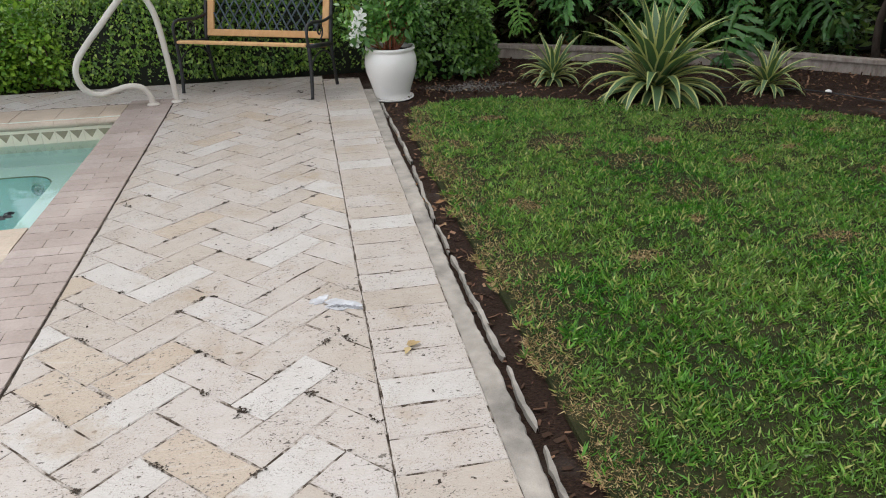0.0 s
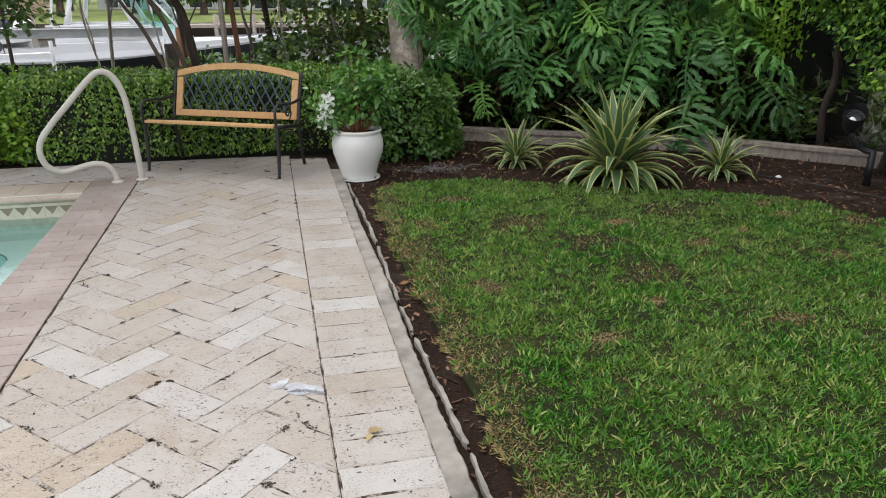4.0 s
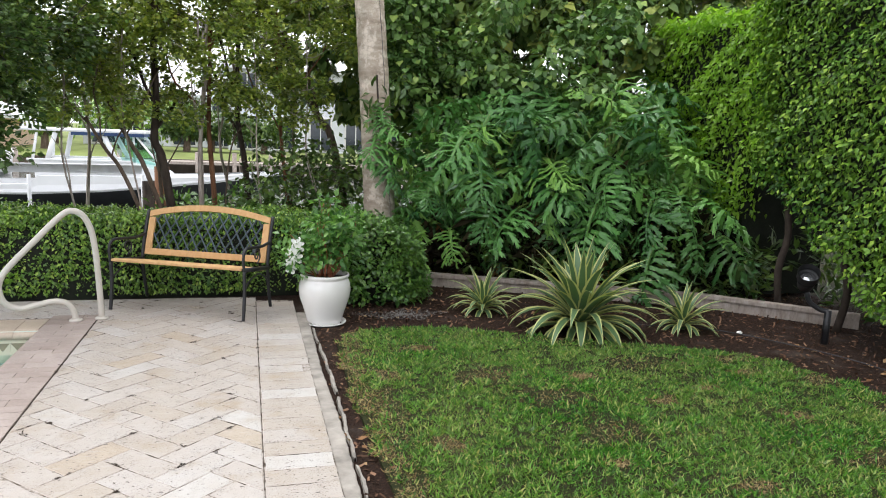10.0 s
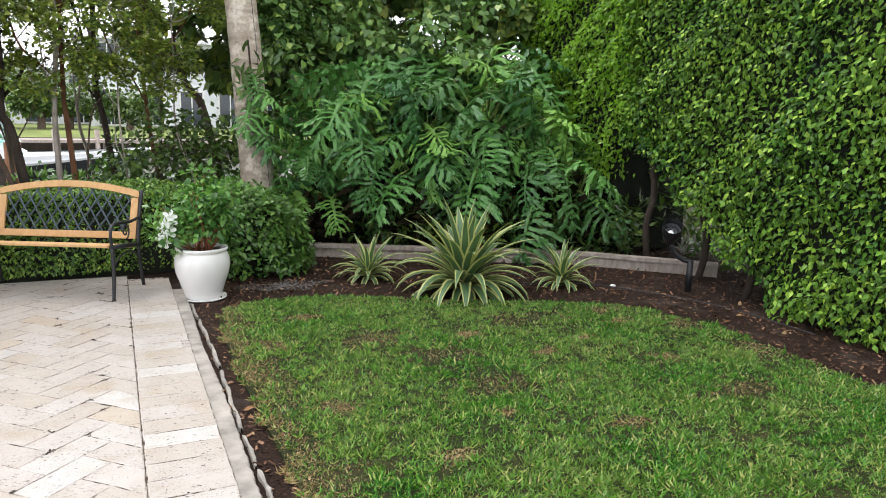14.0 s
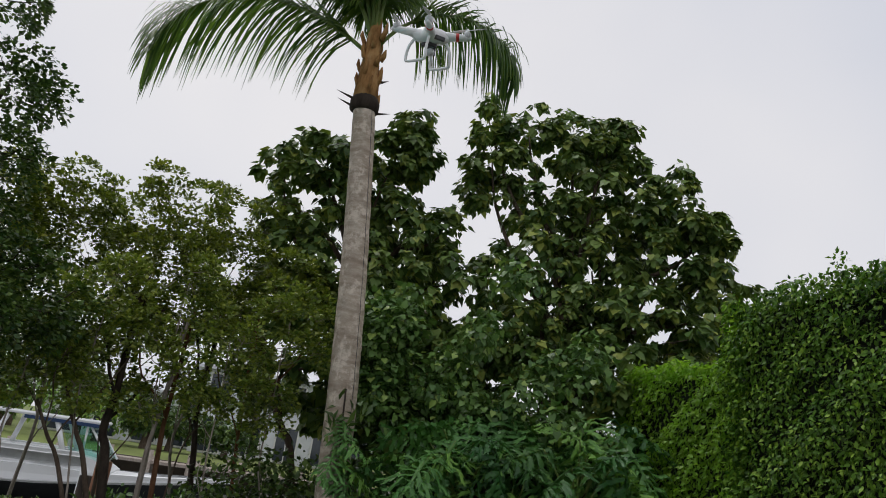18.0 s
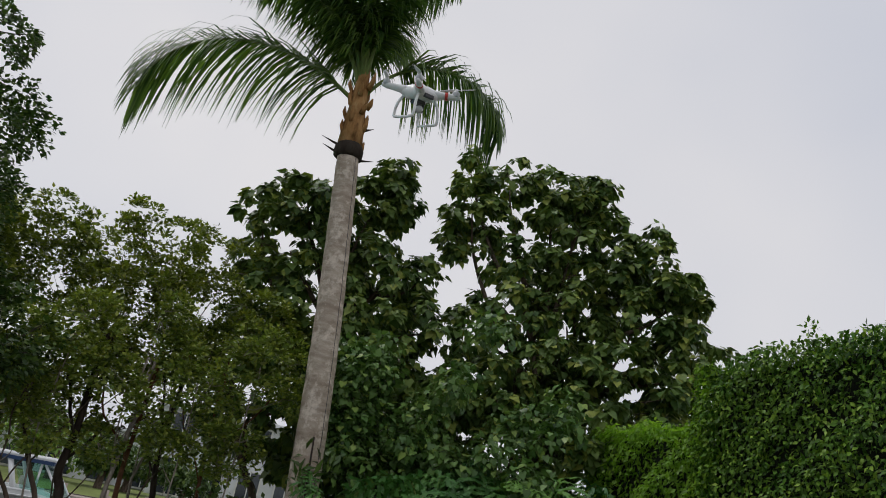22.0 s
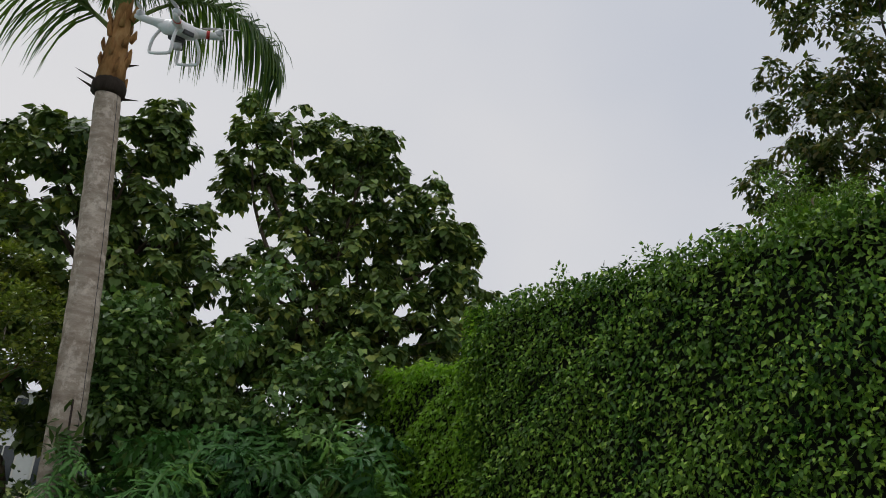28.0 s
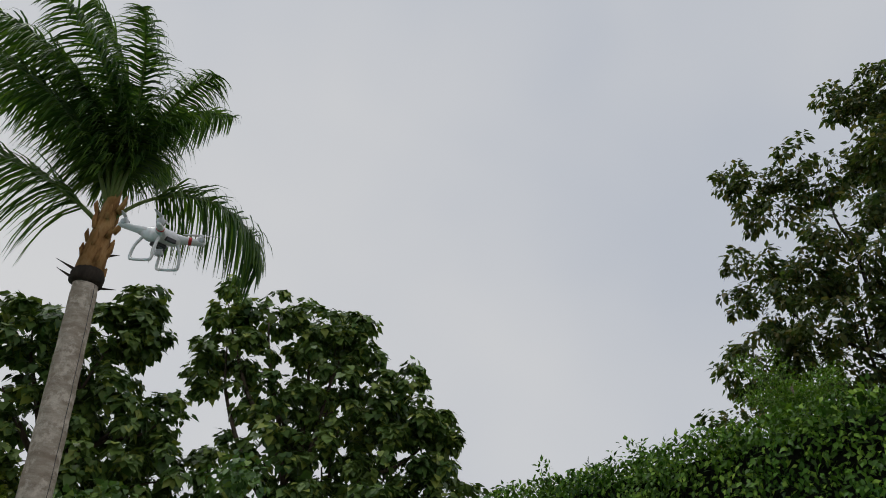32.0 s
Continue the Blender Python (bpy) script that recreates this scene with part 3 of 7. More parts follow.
def clump_leaves(centres, per, spread, size, shape, mat, name, droop=0.3, vary=0.35, flat=0.8):
    """Tufts of leaves round the given centres, facing outwards and up."""
    c = np.repeat(centres, per, 0)
    d = rand_dirs(len(c))
    r = RNG.uniform(0.25, 1.0, (len(c), 1)) ** 0.6
    sp = np.repeat(np.broadcast_to(spread, (len(centres),)), per)[:, None]
    pos = c + d * r * sp * np.array([1, 1, flat])
    along = d + rand_dirs(len(c)) * 0.8 - np.array([0, 0, droop])
    up = np.array([0, 0, 1.0]) + d * 0.5 + rand_dirs(len(c)) * 0.6
    s = size * (1 + RNG.uniform(-vary, vary, len(c)))
    return scatter_mesh(name, pos, along, up, s, shape, mat)


def tuft_leaves(centres, outward, per, radius, size, shape, mat, name, hang=0.7, lift=0.3, vary=0.35):
    """Leaves shingled over small domes: each faces out of its dome and hangs by its tip."""
    c, o = np.repeat(centres, per, 0), np.repeat(outward, per, 0)
    n = len(c)
    d = unit(rand_dirs(n) + 0.65 * o + np.array([0, 0, lift]))
    r = np.repeat(radius, per)[:, None] * RNG.uniform(0.35, 1.0, (n, 1))
    pos = c + d * r * np.array([1, 1, 0.8])
    along = d * np.array([0.9, 0.9, 0.5]) + rand_dirs(n) * 0.45 - np.array([0, 0, hang])
    up = d + np.array([0, 0, 0.55]) + rand_dirs(n) * 0.35
    return scatter_mesh(name, pos, along, up, size * (1 + RNG.uniform(-vary, vary, n)), shape, mat)


def in_blobs(blobs, n, shell=0.55):
    """Points in a union of ellipsoids (x, y, z, rx, ry, rz), most of them near its skin."""
    blobs = np.array(blobs, float)
    vol = blobs[:, 3] * blobs[:, 4] * blobs[:, 5]
    pick = RNG.choice(len(blobs), n, p=vol ** 0.75 / (vol ** 0.75).sum())
    r = RNG.uniform(shell ** 3, 1, (n, 1)) ** (1 / 3)
    return blobs[pick, :3] + rand_dirs(n) * r * blobs[pick, 3:]


def limb_path(a, b, wig=0.12, n=5, sag=0.0):
    a, b = Vector(a), Vector(b)
    d = (b - a).length
    pts = [a]
    for k in range(1, n):
        t = k / n
        off = Vector(RNG.normal(size=3)) * wig * d * 0.4
        pts.append(a.lerp(b, t) + off + Vector((0, 0, sag * d * math.sin(math.pi * t))))
    pts.append(b)
    return smooth_path(pts, 3)


def clip_poly(poly, xmin, xmax, ymin, ymax):
    for axis, lim, sign in ((0, xmin, 1), (0, xmax, -1), (1, ymin, 1), (1, ymax, -1)):
        out = []
        for k, p in enumerate(poly):
            q = poly[(k + 1) % len(poly)]
            dp, dq = sign * (p[axis] - lim), sign * (q[axis] - lim)
            if dp >= 0:
                out.append(p)
            if dp * dq < 0:
                t = dp / (dp - dq)
                out.append((p[0] + (q[0] - p[0]) * t, p[1] + (q[1] - p[1]) * t))
        poly = out
        if len(poly) < 3:
            return []
    return poly


def area(poly):
    return 0.5 * sum(p[0] * poly[(k + 1) % len(poly)][1] - poly[(k + 1) % len(poly)][0] * p[1] for k, p in enumerate(poly))


# ---- ground, canal, patio, pool, lawn ----
SEAM, EDGE, COPE = 0.0, 0.34, -1.27        # border seam, outer edge of the border, edge between pavers and pool coping
POOL_X, SPA_FAR, SPA_NEAR, WATER_Z = -1.61, 4.72, 2.48, -0.185
BACK_Y = 5.78                              # where the paving ends at the shrubs


def build_ground():
    xs = [-400, -9, COPE - 0.03, 6.2, 400]
    ys = [-80, -5, SPA_FAR + 0.2, 10.6, 10.75, 43.0, 43.15, 46, 120, 700]
    zs = [-0.035, -0.035, -0.035, -0.035, -2.6, -2.6, -0.32, -0.02, 0.2, 1.5]
    v = [(x, y, z) for y, z in zip(ys, zs) for x in xs]
    f, idx = [], []
    for j in range(len(ys) - 1):
        for i in range(len(xs) - 1):
            if i == 1 and j == 1:
                continue
            f.append((j * 5 + i, j * 5 + i + 1, (j + 1) * 5 + i + 1, (j + 1) * 5 + i))
            idx.append(3 if j >= 6 else (1 if i in (0, 3) and j < 3 else (2 if j in (3, 5) else 0)))
    ob = new("ground", mesh_of("ground", v, f, [MULCH, TURF, CONC, FARTURF], idx))
    tagged(ob, "dark brown mulched garden ground reaching to the canal", "ground", kind="structure")
    ob = new("water", mesh_of("canal", [(-400, 10.7, -1.15), (400, 10.7, -1.15), (400, 43.1, -1.15), (-400, 43.1, -1.15)], [(0, 1, 2, 3)], CANAL))
    tagged(ob, "still grey-green canal water reflecting the sky", "water", kind="structure")


def worn(poly, rnd):
    """The outline with its longer edges broken by small chips."""
    out = []
    for k, (x, y) in enumerate(poly):
        x1, y1 = poly[(k + 1) % len(poly)]
        ln = math.hypot(x1 - x, y1 - y)
        out.append((x, y))
        if ln > 0.06:
            m = 3 if ln > 0.2 else 2
            for i in range(1, m + 1):
                t = (i - 0.5 + rnd.uniform(-0.3, 0.3)) / m
                d = abs(rnd.gauss(0, 0.0016)) + (0.004 if rnd.random() < 0.08 else 0)
                out.append((x + (x1 - x) * t - (y1 - y) / ln * d, y + (y1 - y) * t + (x1 - x) / ln * d))
    return out


def build_patio():
    base = Shape().box(POOL_X + 0.01, -4.9, -0.05, COPE - 0.021, SPA_FAR + 0.35, 0.0026).box(COPE - 0.02, -4.0, -0.05, SEAM, BACK_Y - 0.06, -0.0018).box(SEAM, -4.0, -0.05, EDGE, 5.56, -0.0018)
    base.box(-9, SPA_FAR + 0.2, -0.05, COPE - 0.02, BACK_Y - 0.05, -0.0018)
    patio = new("pavement", base.mesh("paver_bed", JOINT))
    tagged(patio, "cream tumbled travertine patio laid in herringbone", "pavement", kind="structure")
    place("seam", Shape().box(SEAM - 0.0022, -4.0, -0.01, SEAM + 0.0012, 5.5, -0.0016).mesh("border_seam", GAP), patio, "dark dirt-filled seam")
    place("seam", Shape().box(COPE - 0.004, -4.9, -0.01, COPE + 0.009, SPA_FAR + 0.38, -0.0004).mesh("coping_seam", GAP), patio, "dark dirt-filled seam")
    rnd = random.Random(3)
    corners = []
    # herringbone of long pavers: each course steps one paver's width along and across
    w, ln, g = 0.152, 0.336, 0.0011
    ox, oy, r2 = -0.380, 0.688, math.sqrt(0.5)
    rot = lambda x, y: (ox + (x - y) * r2 * 1.05, oy + (x + y) * r2)
    pale = {("along", -2, 0), ("along", 0, 0), ("along", 0, -1), ("across", -1, -2), ("along", -2, -1), ("along", 4, -1), ("along", 5, 0), ("across", 4, -2), ("across", 8, 0)}
    tan = {("across", -2, -1), ("across", 0, -2), ("along", 1, -1), ("along", 7, -1), ("across", 1, -2)}
    for q in range(-12, 4):
        for k in range(-50, 60):
            for way in ("along", "across"):
                if way == "along":
                    x0, y0, x1, y1 = k * w, k * w, k * w + ln, (k + 1) * w
                else:
                    x0, y0, x1, y1 = k * w + ln, (k + 1) * w - ln, (k + 1) * w + ln, (k + 1) * w
                x0, x1, y0, y1 = x0 + q * ln, x1 + q * ln, y0 - q * ln, y1 - q * ln
                c = [rot(x0 + g, y0 + g), rot(x1 - g, y0 + g), rot(x1 - g, y1 - g), rot(x0 + g, y1 - g)]
                cx, cy = sum(p[0] for p in c) / 4, sum(p[1] for p in c) / 4
                if cy < -4.1 or cy > 6.1 or cx > 0.2 or cx < -4.6:
                    continue
                stone = TRAV_PALE if (way, k, q) in pale else TRAV_TAN if (way, k, q) in tan else rnd.choices((TRAV, TRAV_PALE, TRAV_TAN), (0.93, 0.04, 0.03))[0]
                for box in ((COPE + 0.006, SEAM - 0.003, -4.0, SPA_FAR + 0.38), (-4.6, SEAM - 0.003, SPA_FAR + 0.38, BACK_Y - 0.05 - 0.10 * max(0, cx + 0.5))):
                    p = clip_poly([(x + rnd.uniform(-0.0018, 0.0018), y + rnd.uniform(-0.0018, 0.0018)) for x, y in c], *box)
                    if len(p) < 3 or area(p) < 0.0015:
                        continue
                    p = worn(p, rnd)
                    px, py = sum(a for a, b in p) / len(p), sum(b for a, b in p) / len(p)
                    top = rnd.uniform(-0.0012, 0.0015)
                    if rnd.random() < 0.75:
                        a, b = rnd.randrange(len(p)), rnd.random() * 0.5
                        q0, q1 = p[a], p[(a + 1) % len(p)]
                        corners.append((q0[0] + (q1[0] - q0[0]) * b, q0[1] + (q1[1] - q0[1]) * b, q1[0] - q0[0], q1[1] - q0[1]))
                    body = Shape().prism([(a - px, b - py) for a, b in p], -0.03, 0, 0.003)
                    place("paver", body.mesh("paver", stone), patio, at=pose(px, py, top, rnd.uniform(-0.25, 0.25), rnd.uniform(-0.25, 0.25)))
    # dirt crumbs gathered along the joints
    pos = []
    for x, y, dx, dy in corners:
        for _ in range(rnd.randrange(6, 44)):
            t = rnd.gauss(0, 0.17)
            pos.append((x + dx * t + rnd.gauss(0, 0.006), y + dy * t + rnd.gauss(0, 0.006), 0.002))
    for k in range(500):
        pos.append((rnd.uniform(COPE, EDGE), rnd.uniform(-0.5, 5.4), 0.002))
    pos = np.array(pos)
    m = len(pos)
    crumbs = scatter_mesh("dirt_crumbs", pos, rand_dirs(m) * np.array([1, 1, 0.2]), np.array([0, 0, 1.0]) + rand_dirs(m) * 0.4, RNG.gamma(2.0, 0.0022, m) + 0.002, CHIP, GAP)
    tagged(new("dirt_crumbs", crumbs), "dark soil crumbs lying along the paver joints", "dirt", kind="stuff")
    # pale scuffed patch with a dark smudge on one paver
    pale_scuff = plain("pale_scuff", (0.45, 0.46, 0.475), 0.7, vary=0.5, scale=60)
    for x, y, rx, ry, turn in ((-0.085, 1.362, 0.085, 0.040, -0.35), (-0.180, 1.42, 0.045, 0.026, 0.6)):
        ring = []
        for k in range(22):
            a = k * math.tau / 22
            r = 1 + 0.18 * math.sin(3 * a + 1) + 0.12 * math.sin(7 * a) + rnd.uniform(-0.08, 0.08)
            u, v = rx * r * math.cos(a), ry * r * math.sin(a)
            ring.append((min(SEAM - 0.006, x + u * math.cos(turn) - v * math.sin(turn)), y + u * math.sin(turn) + v * math.cos(turn)))
        place("scuff", Shape().prism(ring, 0.0, 0.0022, 0.0004).mesh("scuff", pale_scuff), patio, "pale grey scuffed patch")
    pos = np.array([(-0.075 + 0.055 * t + rnd.gauss(0, 0.006), 1.345 - 0.020 * t - 0.012 * t * t + rnd.gauss(0, 0.004), 0.0026) for t in (rnd.uniform(-1, 1.1) for _ in range(260))])
    smudge = scatter_mesh("smudge", pos, rand_dirs(260) * np.array([1, 1, 0.02]), np.array([0, 0, 1.0]) + rand_dirs(260) * 0.05, RNG.uniform(0.003, 0.010, 260), CHIP, plain("grey_smudge", (0.20, 0.205, 0.22), 0.8, vary=0.4, scale=60))
    tagged(place("smudge", smudge, patio, "dark grey smudge on the pale patch"), kind="stuff")
    # border course along the lawn
    y = 0.359 - 0.1555 * 28
    variants = []
    for k in range(6):
        jig = [(rnd.uniform(-0.002, 0.002), rnd.uniform(-0.002, 0.002)) for _ in range(4)]
        q = [(0.0025, -0.0765), (EDGE - 0.002, -0.0765), (EDGE - 0.002, 0.0765), (0.0025, 0.0765)]
        variants.append(Shape().prism(worn([(a + c, b + d) for (a, b), (c, d) in zip(q, jig)], rnd), -0.03, 0, 0.003).mesh("border_paver", TRAV_PALE if k == 5 else TRAV))
    while y < 5.42:
        place("border_paver", variants[rnd.randrange(6)], patio, at=pose(0, y + 0.078, rnd.uniform(-0.001, 0.002), 0, rnd.uniform(-0.2, 0.2)))
        y += 0.1555


def build_edging():
    """Flat mortar strip beside the border, a dark gap, then a thin broken lip."""
    rnd = random.Random(5)
    s = Shape()
    v, f, y = [], [], -4.0
    while y < 5.1:
        a = 0.424 + 0.006 * math.sin(y * 3.1) + rnd.uniform(-0.005, 0.004)
        v += [(EDGE + 0.002, y, -0.06), (EDGE + 0.002, y, -0.005 + rnd.uniform(-0.001, 0.001)), (a - 0.006, y, -0.007 + rnd.uniform(-0.002, 0.002)), (a, y, -0.014), (a + 0.006, y, -0.08)]
        y += 0.023
    n = len(v) // 5
    for k in range(n - 1):
        f += [(k * 5 + c, k * 5 + c + 1, k * 5 + 6 + c, k * 5 + 5 + c) for c in range(4)]
    edge = new("kerb", s.add(v, f).mesh("mortar_strip", MORTAR))
    tagged(edge, "flat grey mortar strip beside the border pavers", "kerb", kind="structure")
    y = -1.5
    while y < 4.7:
        ln = rnd.uniform(0.3, 1.1)
        v, f = [], []
        m = max(6, int(ln / 0.03))
        for k in range(m + 1):
            yy = y + ln * k / m
            x = 0.456 + 0.010 * math.sin(yy * 2.3) + 0.004 * math.sin(yy * 17) + rnd.uniform(-0.002, 0.002)
            w = rnd.uniform(0.004, 0.010) if k in (0, m) else rnd.uniform(0.010, 0.024)
            z = -0.012 + rnd.uniform(-0.006, 0.005)
            v += [(x - w * 0.5 - 0.003, yy, -0.06), (x - w * 0.5, yy, z), (x + w * 0.5, yy + 0.004, z - 0.003), (x + w * 0.5 + 0.008, yy, -0.06)]
        for k in range(m):
            f += [(k * 4 + c, k * 4 + c + 1, k * 4 + 5 + c, k * 4 + 4 + c) for c in range(3)]
        place("mortar_lip", mesh_of("mortar_lip", v, f, MORTAR), edge)
        y += ln + rnd.uniform(0.015, 0.09)


LAWN = [(0.58, -3.0), (0.58, 1.0), (0.56, 2.4), (0.55, 3.1), (0.59, 4.1), (0.72, 4.38), (0.95, 4.47), (1.35, 4.50), (1.70, 4.45), (2.1, 4.18), (2.52, 3.95), (3.0, 3.78), (3.42, 3.60), (3.72, 3.35), (3.91, 3.10), (4.03, 2.7), (4.07, 2.40), (4.02, 1.83), (4.03, 1.3), (4.08, 0.4), (4.1, -3.0)]
BARE = [(1.53, 3.24, 0.22, 0.14), (1.80, 2.80, 0.30, 0.15), (1.95, 2.22, 0.24, 0.17), (2.82, 3.30, 0.42, 0.15), (2.35, 4.0, 0.30, 0.10), (3.45, 3.3, 0.22, 0.08), (3.85, 2.8, 0.12, 0.16), (3.9, 2.1, 0.12, 0.2), (3.2, 1.6, 0.3, 0.1), (0.85, 3.3, 0.1, 0.14), (3.2, 2.2, 0.12, 0.08), (2.3, 1.5, 0.13, 0.07), (0.95, 2.2, 0.10, 0.09), (2.5, 2.6, 0.12, 0.08), (1.2, 3.9, 0.16, 0.07), (1.75, 1.85, 0.10, 0.05), (2.9, 2.75, 0.10, 0.06), (1.3, 1.5, 0.10, 0.06), (3.4, 3.0, 0.14, 0.07), (2.15, 3.1, 0.10, 0.06)]


def inside(poly, x, y):
    n, c = len(poly), np.zeros(len(x), bool)
    for k in range(n):
        (x0, y0), (x1, y1) = poly[k], poly[(k + 1) % n]
        hit = ((y0 > y) != (y1 > y)) & (x < (x1 - x0) * (y - y0) / (y1 - y0 + 1e-12) + x0)
        c ^= hit
    return c


def field(x, y, cell, seed):
    """Smooth random values from 0 to 1 over the plan."""
    grid = np.random.default_rng(seed).uniform(0, 1, (64, 64))
    gx, gy = x / cell, y / cell
    i, j = np.floor(gx).astype(int), np.floor(gy).astype(int)
    u, v = gx - i, gy - j
    u, v = u * u * (3 - 2 * u), v * v * (3 - 2 * v)
    at = lambda a, b: grid[a % 64, b % 64]
    return (at(i, j) * (1 - u) + at(i + 1, j) * u) * (1 - v) + (at(i, j + 1) * (1 - u) + at(i + 1, j + 1) * u) * v


def build_lawn():
    n = len(LAWN)
    v = [(x, y, -0.045) for x, y in LAWN] + [(x, y, -0.012) for x, y in LAWN]
    f = [tuple(range(n, 2 * n))] + [(k, (k + 1) % n, n + (k + 1) % n, n + k) for k in range(n)]
    lawn = new("lawn", mesh_of("turf", v, f[::1], TURF))
    tagged(lawn, "green turf bed with brown thinning patches beside the patio", "lawn", kind="structure")
    for name, count, dry in (("grass", 385000, False), ("dry_grass", 120000, True)):
        u = RNG.uniform(0, 1, count)
        y = np.where(RNG.uniform(0, 1, count) < 0.17, -3.0 + 2.4 * u, -0.6 + 5.1 * u ** 1.2)
        x = RNG.uniform(0.5, 4.15, count)
        if dry:
            third = count // 3
            pk = np.array(BARE)[RNG.integers(0, len(BARE), third)]
            x[:third] = pk[:, 0] + RNG.normal(0, 0.8, third) * pk[:, 2]
            y[:third] = pk[:, 1] + RNG.normal(0, 0.8, third) * pk[:, 3]
            x[third:2 * third] = 0.52 + RNG.gamma(2.0, 0.07, third)
        edge = 0.03 * np.sin(y * 9) + 0.025 * np.sin(y * 23 + 1) + 0.015 * np.sin(y * 61)
        ok = inside(LAWN, x + edge, y)
        d = np.full(count, 9.0)
        for bx, by, rx, ry in BARE:
            d = np.minimum(d, np.hypot((x - bx) / rx, (y - by) / ry))
        wig = 1.1 * (field(x, y, 0.06, 4) - 0.5) + 0.9 * (field(x, y, 0.15, 5) - 0.5)
        mott = 3.2 * (field(x, y, 0.3, 6) - 0.5)
        tuft = 1.6 * (field(x, y, 0.03, 1) - 0.5) + 1.0 * (field(x, y, 0.075, 2) - 0.5) + 0.5 * (field(x, y, 0.3, 3) - 0.5)
        left = x < 0.58 + 0.20 + 0.07 * np.sin(y * 5 + 1) + 0.05 * np.sin(y * 17) + 0.25 * (field(x, y, 0.1, 7) - 0.5)
        r = RNG.uniform(0, 1, count)
        if dry:
            ok &= ((d + wig < 1.25) & (d + wig > 0.65) & (r < 0.6)) | ((d + wig <= 0.65) & (r < 0.75)) | (left & (r < 0.95)) | (r < 0.035 + 0.13 * (mott > 0.4))
        else:
            ok &= ((d + wig > 0.9) | (r < 0.08)) & (~left | (r < 0.25)) & ((tuft > -0.35) | (r < 0.36)) & ((mott < 0.6) | (r < 0.7))
        x, y, tuft = x[ok], y[ok], tuft[ok]
        m = len(x)
        pos = np.stack([x, y, np.full(m, -0.016)], 1)
        lean = rand_dirs(m) * np.array([1, 1, 0.1]) * (1.5 if not dry else 2.4)
        along = lean + np.array([0, 0, 1.0 if not dry else 0.4])
        size = RNG.uniform(0.014, 0.040, m) * ((1.0 + 0.7 * np.clip(tuft, -0.6, 0.9)) if not dry else 0.95)
        me = scatter_mesh(name, pos, along, rand_dirs(m) + np.array([0, -0.3, 0.5]), size, BLADE, L_DRY if dry else L_GRASS, 1.2 if dry else 1.7)
        tagged(new(name, me), "dry straw-coloured grass in the worn patches" if dry else "dense green mown grass blades", "grass", kind="stuff")


